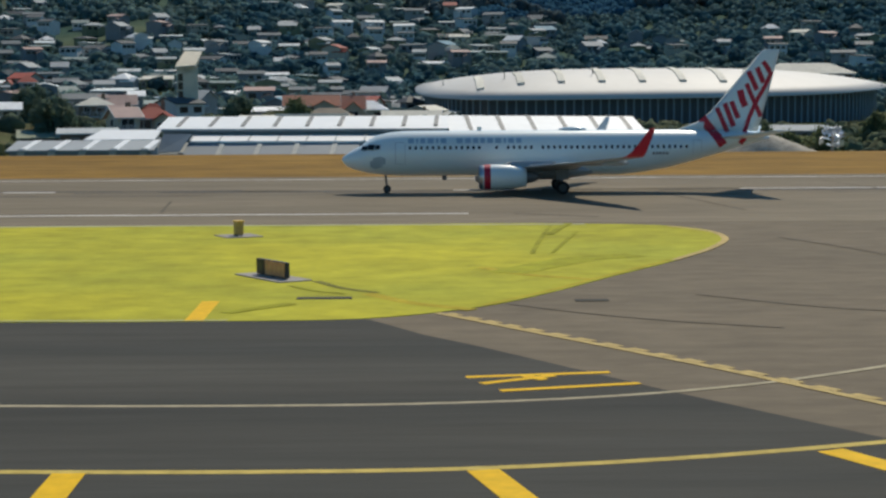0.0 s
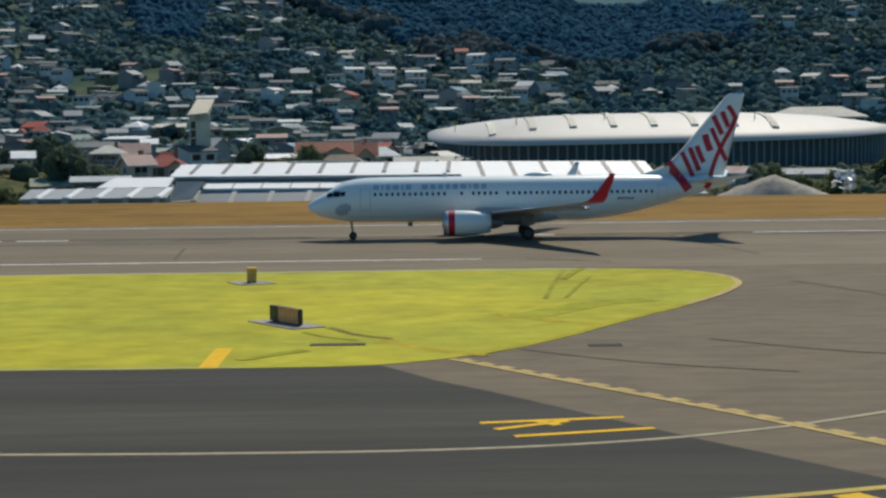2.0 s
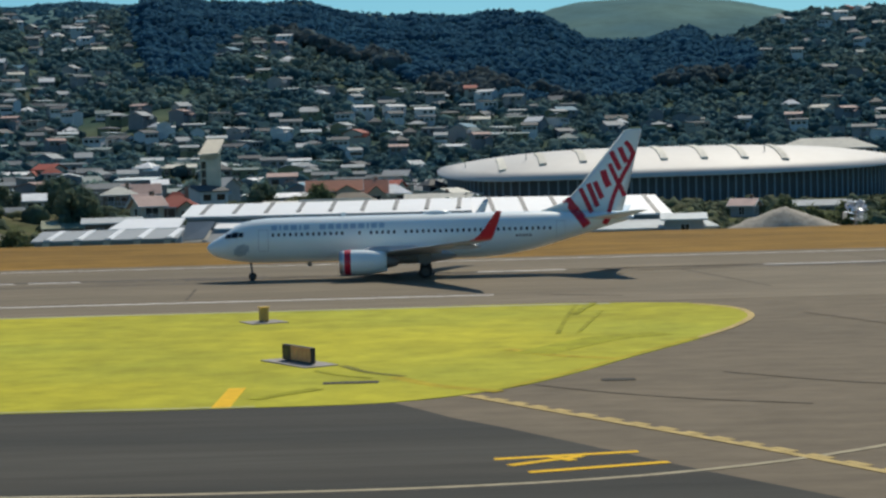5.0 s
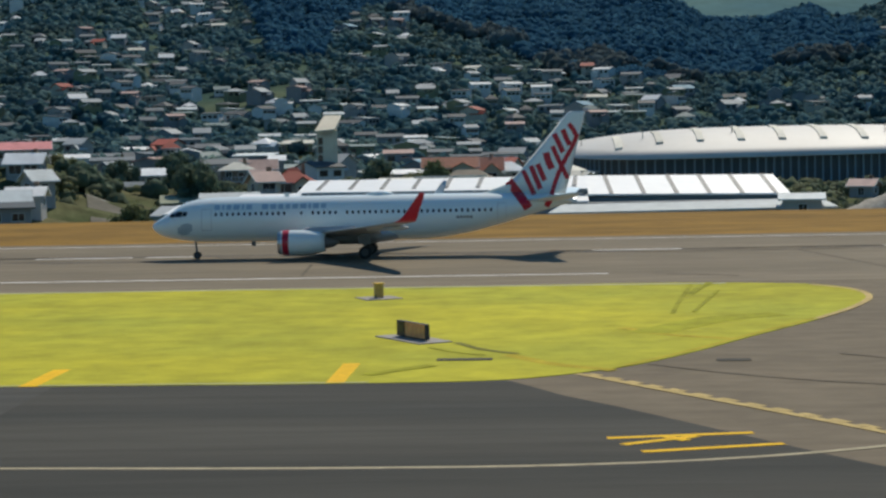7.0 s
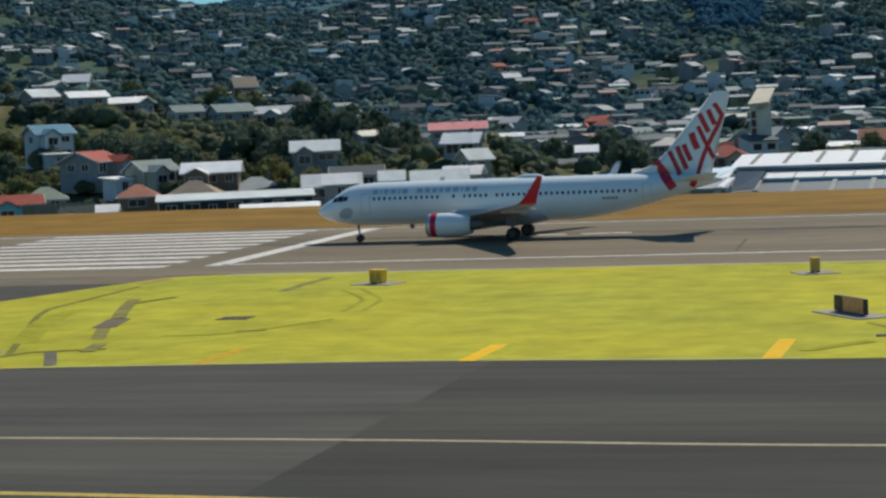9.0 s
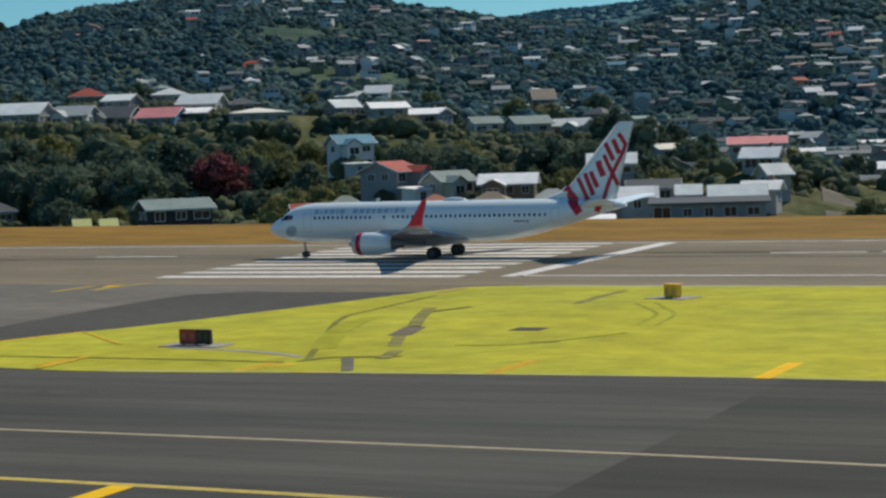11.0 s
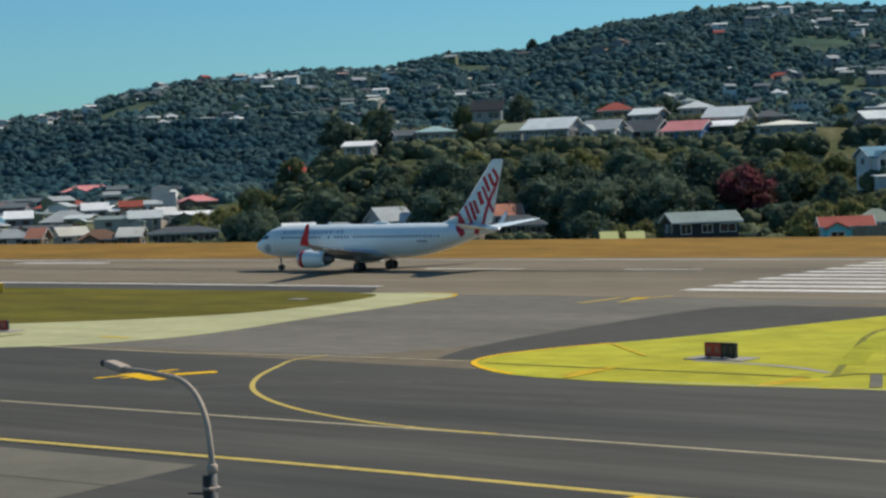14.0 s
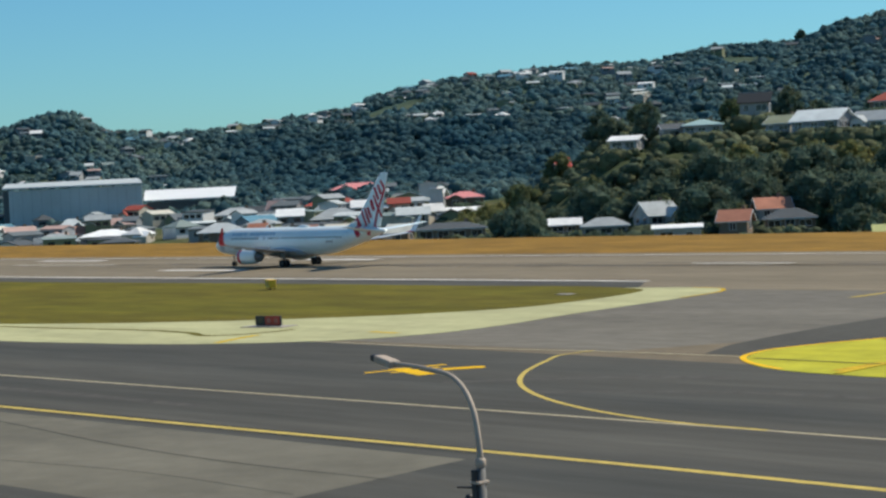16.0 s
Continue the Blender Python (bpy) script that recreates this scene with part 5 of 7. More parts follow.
def hangar():
    thing = empty("storage_hangar", 0, 290, -3)
    tagged(thing, "long low hangar with white sheet roof and dark roof strips", "hangar")
    x0, x1, split = -35.6, 34.2, 5.8
    part("wall", box_bm(x0 + 0.3, split, -4.7, 18, -2, 5.0), M_CLAD_B, thing, "blue-grey cladding wall")
    part("wall", box_bm(split, x1 - 0.5, -5.6, 18, -2, 4.0), M_CLAD_B, thing, "blue-grey cladding wall")
    part("roof", slab(bmesh.new(), ((x0 - 0.6, -5.4, 5.45), (split, -5.4, 5.3), (split, 7, 6.85), (x0 - 0.3, 7, 6.85))), M_WROOF, thing, "white sheet roof")
    part("roof", slab(bmesh.new(), ((split + 0.02, -7.0, 4.55), (x1 + 0.3, -7.0, 4.2), (x1 - 0.6, 7, 6.55), (split + 0.02, 7, 6.85))), M_WROOF, thing, "white sheet roof")
    part("rear_roof", slab(bmesh.new(), ((x0 - 0.3, 7.01, 6.85), (x1 - 0.6, 7.01, 6.55), (x1, 20, 5.0), (x0, 20, 5.0))), M_WROOF, thing, "white sheet roof")
    part("fascia", box_bm(x0 - 0.55, split - 0.02, -5.62, -5.42, 5.02, 5.3), M_CLAD, thing, "grey eaves fascia")
    x = -33.6
    while x < x1 - 1:
        if x < split - 0.8:
            corners = ((x - 0.1, -3.4, 5.75), (x + 0.5, -3.4, 5.75), (x + 0.85, 6.9, 6.94), (x + 0.25, 6.9, 6.94))
        else:
            k = (x - split) / (x1 - split)
            corners = ((x + 0.5, -6.8, 4.64 - 0.35 * k), (x + 1.1, -6.8, 4.64 - 0.35 * k), (x + 0.5, 6.9, 6.92 - 0.3 * k), (x - 0.1, 6.9, 6.92 - 0.3 * k))
        part("roof_strip", slab(bmesh.new(), corners, 0.1), M_RIB, thing)
        x += 4.66
    part("roof_ridge", slab(bmesh.new(), ((-20, 7.4, 7.2), (-9, 7.4, 7.2), (-9, 10, 7.0), (-20, 10, 7.0)), 0.4), R_CREAMR, thing, "cream ridge cap")
    part("lean_to_roof", slab(bmesh.new(), ((-31.0, -10.5, 3.85), (split, -10.5, 3.7), (split, -5.0, 4.45), (-31.0, -5.0, 4.6))), M_WROOF, thing, "white lean-to roof")
    part("lean_to_wall", box_bm(-30.6, x1 - 0.5, -10.2, -5.7, -2, 3.4), M_CLAD, thing, "grey lean-to wall")
    for k in range(9):
        xx = -31 + 4.1 * k
        part("roof_seam", slab(bmesh.new(), ((xx, -10.45, 3.93 - 0.004 * k), (xx + 0.2, -10.45, 3.93 - 0.004 * k), (xx + 0.35, -5.3, 4.64 - 0.004 * k), (xx + 0.15, -5.3, 4.64 - 0.004 * k)), 0.06), M_CLAD, thing)
    # lower glazed slope with pale rafters
    part("glazed_slope", slab(bmesh.new(), ((-36.4, -13.2, 2.0), (-7, -13.2, 2.0), (-7, -10.3, 3.6), (-35.4, -10.3, 3.6)), 0.15), M_CLAD, thing, "grey glazed lower slope")
    part("glazed_wall", box_bm(-36.0, -7.2, -13.0, -10.3, -2, 1.95), M_CLAD_B, thing)
    for k in range(6):
        xx = -32.4 + k * 5.3
        part("rafter", slab(bmesh.new(), ((xx, -13.3, 2.05), (xx + 0.7, -13.3, 2.05), (xx + 1.2, -10.4, 3.68), (xx + 0.5, -10.4, 3.68)), 0.12), M_POST, thing, "pale rafter")
    part("door", box_bm(-20.0, -19.3, -13.34, -13.2, 0.6, 2.0), M_CLAD_D, thing, "dark doorway")
    part("side_door", slab(bmesh.new(), ((-35.2, -13.4, 2.4), (-32.0, -13.4, 2.6), (-30.6, -10.6, 4.9), (-34.6, -10.6, 4.9)), 0.1), M_CLAD_B, thing, "blue-grey sloping side panel")
    shed = empty("glazed_shed", -43.5, 267, -3)
    tagged(shed, "low blue-grey glazed shed with pale posts", "shed")
    part("wall", box_bm(-9.6, 9.2, -3.5, 4, -1, 3.3), M_CLAD_B, shed)
    part("roof", slab(bmesh.new(), ((-10, -4, 3.35), (9.6, -4, 3.35), (9.6, 4.2, 4.35), (-10, 4.2, 4.35))), M_CLAD, shed, "pale grey roof")
    for k in range(5):
        xx = -8.9 + k * 4.05
        part("post", slab(bmesh.new(), ((xx, -4.05, 1.4), (xx + 0.9, -4.05, 1.4), (xx + 1.5, -3.8, 3.55), (xx + 0.6, -3.8, 3.55)), 0.12), M_POST, shed)
        part("roof_strip", slab(bmesh.new(), ((xx + 0.7, -4.0, 3.42), (xx + 1.6, -4.0, 3.42), (xx + 2.3, 4.0, 4.42), (xx + 1.4, 4.0, 4.42)), 0.08), M_WROOF, shed)
    white = empty("workshop", -39, 279, -3)
    tagged(white, "low workshop with white sheet roof beside the hangar", "workshop")
    part("wall", box_bm(-5.5, 3.7, -2.8, 4, -2, 4.4), M_CLAD, white)
    part("roof", slab(bmesh.new(), ((-6.2, -3.6, 4.3), (3.7, -3.6, 4.3), (3.7, 4, 5.4), (-4.8, 4, 5.4))), M_WROOF, white, "white sheet roof")
    # low canopies to the right of the hangar
    can = empty("canopy", 22, 272, -2)
    tagged(can, "low white canopy roofs beside the hangar", "canopy")
    part("roof", slab(bmesh.new(), ((-22, -4, 1.6), (17, -4, 1.85), (16, 4, 2.6), (-20, 4, 2.4))), R_GREY, can, "white sheet roof")
    # A solid dark box stands for the shade under the open canopy.
    part("wall", box_bm(-20, 15, -2, 3, -1.5, 1.75), M_CLAD_D, can, "dark wall in place of the shaded open front")


def stadium():
    thing = empty("sports_hall", 67.4, 556, -4)
    tagged(thing, "large sports hall with a shallow white elliptical roof", "sports hall")
    a, b, n, rings = 65.6, 48.0, 96, 12

    def reach(x, y):
        """How far out a place lies, from 0 at the middle to 1 at the rim: blunt at one end, drawn out at the other."""
        lo, hi = 0.0, 2.0
        for _ in range(30):
            m = (lo + hi) / 2
            lo, hi = (m, hi) if (abs(x) / (a * m)) ** (7.0 if x < 0 else 2.3) + (abs(y) / (b * m)) ** 2.2 > 1 else (lo, m)
        return lo

    def roof_z(x, y):
        s = min(reach(x, y), 1.0)
        return 14.25 - (14.25 - (9.35 + 0.5 * x / a + 2.3 * y / b)) * s ** 3.2

    bm = bmesh.new()
    grid = [[bm.verts.new((0, 0, roof_z(0, 0)))]]
    for j in range(1, rings + 1):
        ring = []
        for k in range(n):
            c, q = a * math.cos(k * math.tau / n), b * math.sin(k * math.tau / n)
            f = j / rings / reach(c, q)
            ring.append(bm.verts.new((c * f, q * f, roof_z(c * f, q * f))))
        grid.append(ring)
    for k in range(n):
        bm.faces.new((grid[0][0], grid[1][k], grid[1][(k + 1) % n]))
    for r0, r1 in zip(grid[1:], grid[2:]):
        for k in range(n):
            bm.faces.new((r0[k], r1[k], r1[(k + 1) % n], r0[(k + 1) % n]))
    low = [bm.verts.new(v.co - Vector((0, 0, 0.45))) for v in grid[-1]]
    for k in range(n):
        bm.faces.new((grid[-1][k], low[k], low[(k + 1) % n], grid[-1][(k + 1) % n]))
    roof_ob = part("roof", bm, M_STADIUM, thing, "shallow white dished roof", smooth=True)
    # wall of narrow dark panels, set in under the roof
    inner = [(v.co.x * 0.955, v.co.y * 0.955, v.co.z) for v in roof_ob.data.vertices[-2 * n:-n]]
    bm = bmesh.new()
    for k in range(n):
        p, q = inner[k], inner[(k + 1) % n]
        bm.faces.new([bm.verts.new(v) for v in ((p[0], p[1], -3), (q[0], q[1], -3), (q[0], q[1], q[2] - 0.1), (p[0], p[1], p[2] - 0.1))])
    part("wall", bm, M_CLAD_D, thing, "dark cladding wall")
    for k in range(n):
        p, q = Vector(inner[k]), Vector(inner[(k + 1) % n])
        if (p + q).y > 10:
            continue
        d = (q - p)
        cnt = 2
        for i in range(cnt):
            c = p + d * ((i + 0.5) / cnt)
            bm = box_bm(-0.25, 0.25, -0.35, 0.1, -2.5, c.z - 0.6)
            fin = part("wall_fin", bm, M_CLAD_B, thing)
            fin.matrix_basis = pose(c.x, c.y, 0, 0, 0, math.degrees(math.atan2(d.y, d.x)))

    for k in range(8):
        x = -48.6 + k * 10.6
        bm = bmesh.new()
        rows = []
        for i in range(9):
            y = -38 + 3.6 * i
            rows.append([bm.verts.new((x + dx, y, roof_z(x + dx, y) + up)) for dx, up in ((-0.95, -0.2), (-0.95, 0.3), (0.95, 0.3), (0.95, -0.2))])
        for u, v in zip(rows, rows[1:]):
            for q in range(3):
                bm.faces.new((u[q], u[q + 1], v[q + 1], v[q]))
        bm.faces.new(rows[0][::-1])
        bm.faces.new(rows[-1])
        bmesh.ops.recalc_face_normals(bm, faces=bm.faces[:])
        part("roof_light", bm, R_CREAMR, thing, "cream roof vent strip")
        part("vent_hood", box_bm(x - 0.9, x + 0.9, -38.9, -37.8, roof_z(x, -38.4) - 0.2, roof_z(x, -38.4) + 0.25, bevel=0.05), M_POST, thing, "grey vent hood")
    for x in (-58.0, -42.0, -18.5, 21.5, 62):
        y = -30 if abs(x) < 50 else -16
        bm = bmesh.new()
        tube(bm, [(x, y, roof_z(x, y) - 0.1), (x, y, roof_z(x, y) + 3.2)], [0.12, 0.08], 6)
        part("roof_mast", bm, M_STRUT, thing, "thin mast on the roof")


M_STADIUM = surface("pale_membrane_roof", (0.57, 0.55, 0.5), 0.6, 0.2, 0.05, 1, 0.1, tint=(0.5, 0.48, 0.44), tint_scale=0.05)


def old_tower():
    thing = empty("control_tower", -44.6, 401, land(-44.6, 401), 6)
    tagged(thing, "old slab-sided plaster tower with a sloping cream top", "tower")
    z = -land(-44.6, 401)
    part("shaft", box_bm(-0.9, 2.1, -1.6, 6.2, -2, 11.4 + z, bevel=0.05), M_TOWER, thing, "cream plaster shaft")
    part("side_shaft", box_bm(-2.1, -1.85, -1.5, 1.5, -2, 11.3 + z), M_TOWER, thing, "cream plaster shaft")
    part("glazed_strip", box_bm(-1.85, -0.9, -1.2, 1.2, -2, 11.1 + z), M_PANE, thing, "dark window strip")
    for k in range(6):
        part("floor_band", box_bm(-1.87, -0.88, -1.28, 1.25, 1.2 + z + k * 1.75, 1.5 + z + k * 1.75), M_TOWER, thing)
    bm = bmesh.new()
    slab(bm, ((-2.5, -2.2, 11.35 + z), (1.6, -2.2, 11.7 + z), (3.0, 7.4, 14.5 + z), (-0.6, 7.4, 14.5 + z)), 0.35)
    part("roof", bm, M_TOWER, thing, "sloping cream roof")
    part("cab", slab(bmesh.new(), ((-2.0, -1.6, 11.5 + z), (1.4, -1.6, 11.8 + z), (2.4, 6.9, 14.0 + z), (-0.5, 6.9, 14.0 + z)), 1.6), M_TOWER, thing)


def big_shed():
    az, r = -57.53, 690.0
    x, y = r * math.sin(radians(az)), r * math.cos(radians(az))
    thing = empty("warehouse", x, y, land(x, y), -az)
    tagged(thing, "very large grey clad hangar with a pale roof edge", "warehouse")
    g = land(x, y)
    part("wall", box_bm(-21.5, 23.6, 0, 40, -6, 14.4 - g, bevel=0.1), M_CLAD_L, thing, "pale blue-grey cladding wall")
    part("roof", slab(bmesh.new(), ((-23.6, -0.8, 15.4 - g), (23.8, -0.8, 15.2 - g), (23.8, 40, 17.2 - g), (-23.6, 40, 17.2 - g)), 0.5), M_CLAD_L, thing, "pale grey roof edge")
    part("end_panel", box_bm(-23.4, -21.7, 0.5, 40, -6, 14.3 - g), M_CLAD_D, thing, "dark end panel")
    for k in range(14):
        part("wall_seam", box_bm(-20.2 + k * 3.2, -20.1 + k * 3.2, -0.05, 0.1, -3, 14.3 - g), M_CLAD, thing)
    az, r = -54.15, 720.0
    x, y = r * math.sin(radians(az)), r * math.cos(radians(az))
    g = land(x, y)
    other = empty("warehouse", x, y, g, -az)
    tagged(other, "long white-roofed warehouse behind the houses", "warehouse")
    part("wall", box_bm(-16.5, 16.5, 0, 24, -4, 8.1 - g), M_CLAD_D, other)
    part("roof", slab(bmesh.new(), ((-17.5, -0.8, 8.9 - g), (15, -0.8, 8.9 - g), (16.5, 24, 12.5 - g), (-17.5, 24, 12.5 - g))), M_WROOF, other, "white sheet roof")


hangar()
stadium()
old_tower()
big_shed()


# ---- where the dark woods lie: bearing, height of their lower and upper edges above the horizon ----
DARK_EDGE = ((-8.9, 4.6), (-8.4, 3.4), (-7.9, 2.2), (-6.4, 2.1), (-6.0, 3.1), (-4.8, 3.6), (-3.9, 3.2), (-1.9, 2.6), (-0.3, 1.85), (0.7, 1.5), (2.6, 1.15), (4.6, 1.2), (6.2, 1.4), (7.8, 1.55), (9.3, 2.0), (9.8, 2.6), (10, 5))
DARK_TOP = ((7.8, 6), (8.2, 3.0), (8.8, 2.75), (9.3, 2.55), (9.7, 2.2))


def dark_wood(x, y, z):
    """Whether a place lies in the dark woods on the hills."""
    r, az = math.hypot(x, y), math.degrees(math.atan2(x, y))
    rise = math.degrees(math.atan2(z - EYE_Z, r)) + 0.22 * noise.noise((x * 0.01, y * 0.01, 0))
    return -9 < az < 10 and table(az, DARK_EDGE) < rise < table(az, DARK_TOP) or -53 < az < -42.5 and r > 800 and rise < 1.5


# ---- scattered houses: town flats and hillsides ----
HOUSE_SPOTS = []


def scatter_houses():
    rng = random.Random(11)
    roofs = [R_DARKR, R_GREYD, R_WHITER, R_GREY, R_SLATE, R_DARKR, R_TEALGREY, R_GREY, R_WHITER, R_SLATE, R_GREYD, R_GREYD, R_DARKR, R_SLATE, R_TEALGREY, R_DARKR, R_RED, R_SLATE, R_GREY, R_DARKR, R_SLATE, R_BLUER, R_DARKR, R_TEALGREY, R_WHITER, R_SLATE,
             R_DARKR, R_GREYD, R_SLATE, R_TEALGREY, R_WHITER, R_CREAMR, R_SLATE, R_DARKR, R_GREYD, R_PALEPINK]
    walls = [W_CREAMW, W_WHITEW, W_GREYW, W_GREYW, W_BLUEGREY, W_BLUEGREY, W_OLIVEW]
    protos = []
    for k in range(48):
        w, d = rng.uniform(5, 10), rng.uniform(5.5, 8.5)
        h, rh = rng.choice((2.8, 3.4, 4.6, 5.4, 6.0)), rng.uniform(0.7, 1.9)
        if k % 5 == 4:
            w, h, rh = rng.uniform(16, 26), 2.8, 0.8
        protos.append((w, d, h, rh, rng.choice(("gable", "gable", "gable", "hip", "flat")), roofs[k % len(roofs)], rng.choice(walls)))
    first = {}

    far = {"co": [], "faces": [], "slots": []}
    far_materials = []

    def far_part(bm, m, material):
        if material not in far_materials:
            far_materials.append(material)
        k = len(far["co"])
        bm.verts.ensure_lookup_table()
        bm.verts.index_update()
        far["co"] += [tuple(m @ v.co) for v in bm.verts]
        for f in bm.faces:
            far["faces"].append([k + v.index for v in f.verts])
            far["slots"].append(far_materials.index(material))
        bm.free()

    def put(x, y, turn, single):
        k = rng.randrange(len(protos))
        if math.hypot(x, y) > 800 and k % 5 == 4:
            k -= 1
        w, d, h, rh, kind, rm, wm = protos[k]
        if not single:
            w = min(w, 10)
        z = land(x, y)
        rise = rh if kind != "flat" else 0.5
        HOUSE_SPOTS.append((x, y, w))
        if not single:
            m = pose(x, y, z, 0, 0, turn)
            far_part(wall_bm(kind, w, d, h, rise, 3.0), m, wm)
            far_part(roof_bm(kind, w, d, h, rise, 0.35), m, rm)
            if k % 3:
                side = m @ pose(w * (0.3 if k % 2 else -0.3), -d * 0.45, 0, 0, 0, 90)
                far_part(wall_bm("gable", d * 0.7, w * 0.42, h * 0.75, rise * 0.7, 3.0), side, wm)
                far_part(roof_bm("gable", d * 0.7, w * 0.42, h * 0.75, rise * 0.7, 0.3), side, rm)
            for i in range(3):
                far_part(box_bm((i - 1) * w * 0.3 - 0.8, (i - 1) * w * 0.3 + 0.8, -d / 2 - 0.06, -d / 2 + 0.02, h - 2.0, h - 0.8), m, M_PANE)
            return
        if k not in first:
            thing = empty("house", x, y, z, turn)
            part("wall", wall_bm(kind, w, d, h, rise, 3.0), wm, thing)
            part("roof", roof_bm(kind, w, d, h, rise, 0.4), rm, thing, ROOF_WORDS[rm] + " roof")
            if k % 3:
                side = pose(w * (0.3 if k % 2 else -0.3), -d * 0.45, 0, 0, 0, 90)
                part("wing_wall", wall_bm("gable", d * 0.7, min(w, 10) * 0.42, h * 0.75, rise * 0.7, 3.0), wm, thing).matrix_basis = side
                part("wing_roof", roof_bm("gable", d * 0.7, min(w, 10) * 0.42, h * 0.75, rise * 0.7, 0.3), rm, thing).matrix_basis = side
            for i in range(2):
                window_at(thing, (i - 0.5) * w * 0.5, -d / 2 - 0.05, h - 1.4, 1.8, 1.2, framed=False)
            tall = "two-storey" if h > 5 else "single-storey"
            tagged(thing, f"{tall} {WALL_WORDS[wm]} hillside house with a {SHAPES[kind]} {ROOF_WORDS[rm]} roof", "house", "houses on the hills")
            first[k] = thing
        else:
            copy_thing(first[k], pose(x, y, z, 0, 0, turn))

    # bearing range, distance range, how many
    for a0, a1, r0, r1, n in ((-62, -46.5, 520, 800, 90), (-20, -6, 400, 760, 100), (-6, 1, 430, 800, 48), (-60, -44, 1060, 1430, 60), (-53, -47, 1330, 1440, 22), (-46, -41, 1230, 1420, 22), (-44, -30, 800, 1400, 62), (-30, -14, 760, 1380, 185),
                              (-14, -4, 780, 1150, 120), (-18, -9, 1080, 1420, 60), (-4, 4, 760, 960, 66), (9.5, 15, 1000, 1430, 34), (4, 15, 760, 900, 26)):
        made = tries = 0
        while made < n and tries < n * 30:
            tries += 1
            az, r = rng.uniform(a0, a1), r0 + (r1 - r0) * rng.random() ** 1.2
            x, y = r * math.sin(radians(az)), r * math.cos(radians(az))
            if y < 272 or any((x - u) ** 2 + (y - v) ** 2 < 13.5 ** 2 for u, v, _ in HOUSE_SPOTS):
                continue
            if 35 < x < 150 and 480 < y < 640 or -660 < x < -540 and 380 < y < 480:
                continue
            if noise.noise((x * 0.006, y * 0.009, 5)) < -0.12 and r > 760 or r > 760 and dark_wood(x, y, land(x, y)):
                continue
            put(x, y, -az + rng.choice((0, 0, 15, -15, 30, -30, 90, 60)), r < 610)
            made += 1

    me = bpy.data.meshes.new("hillside_houses")
    me.from_pydata(far["co"], [], far["faces"])
    for m in far_materials:
        me.materials.append(m)
    me.polygons.foreach_set("material_index", far["slots"])
    tagged(new("hillside_houses", me), "far pale houses spread over the hillsides", "houses", kind="stuff")


scatter_houses()


# ---- trees ----
def foliage(name, c, c2, spread=0.3, patch=0.35, bump=0.5, gloss=0.06):
    """Leaves that also let some light through."""
    m = surface(name, c, 0.8, 0.6, 0.22, 5, bump, tint=c2, tint_scale=patch, tint_amount=0.9, random_value=spread, island=True, gloss=gloss)
    n, link = m.node_tree.nodes, m.node_tree.links.new
    through_leaf = n.new("ShaderNodeBsdfTranslucent")
    colour = n["Principled BSDF"].inputs["Base Color"].links[0].from_socket
    link(colour, through_leaf.inputs["Color"])
    mix = n.new("ShaderNodeMixShader")
    mix.inputs[0].default_value = 0.45
    link(n["Principled BSDF"].outputs[0], mix.inputs[1])
    link(through_leaf.outputs[0], mix.inputs[2])
    link(mix.outputs[0], n["Material Output"].inputs["Surface"])
    return m


F_DARK = foliage("dark_leaves", (0.09, 0.148, 0.112), (0.165, 0.19, 0.118))
F_SHRUB = foliage("shrub_leaves", (0.115, 0.16, 0.108), (0.21, 0.215, 0.11), 0.3, 0.12)
F_OLIVE = foliage("olive_leaves", (0.12, 0.16, 0.085), (0.19, 0.2, 0.09))
F_YELLOW = foliage("yellow_green_leaves", (0.19, 0.21, 0.085), (0.27, 0.25, 0.1))
F_RED = foliage("red_flowering_leaves", (0.26, 0.075, 0.09), (0.17, 0.1, 0.08))
# Distance haze is put into the F_WOODS and F_PINES leaf colours as blue.
F_WOODS = foliage("hazy_hill_trees", (0.078, 0.16, 0.185), (0.175, 0.245, 0.215), 0.38, 0.02, 0.0, 0.0)
F_PINES = foliage("hazy_dark_pines", (0.05, 0.14, 0.215), (0.064, 0.152, 0.22), 0.14, 0.03, 0.0, 0.0)
# Leaves of the farthest bush: pale blue haze is part of the colour.
F_FAR = foliage("hazy_far_bush_leaves", (0.09, 0.2, 0.265), (0.1, 0.21, 0.26), 0.15, 0.01, 0.0, 0.0)
# The gully bush has haze blue in its leaf colour too.
F_GULLY = foliage("hazy_gully_leaves", (0.05, 0.12, 0.15), (0.09, 0.155, 0.16), 0.3, 0.02, 0.0, 0.0)
F_GREY = foliage("grey_olive_leaves", (0.105, 0.15, 0.165), (0.165, 0.19, 0.18), 0.3, 0.05, 0.0, 0.0)
M_BARK = surface("bark", (0.09, 0.07, 0.05), 0.9, 3, 0.3, 9, 0.4)


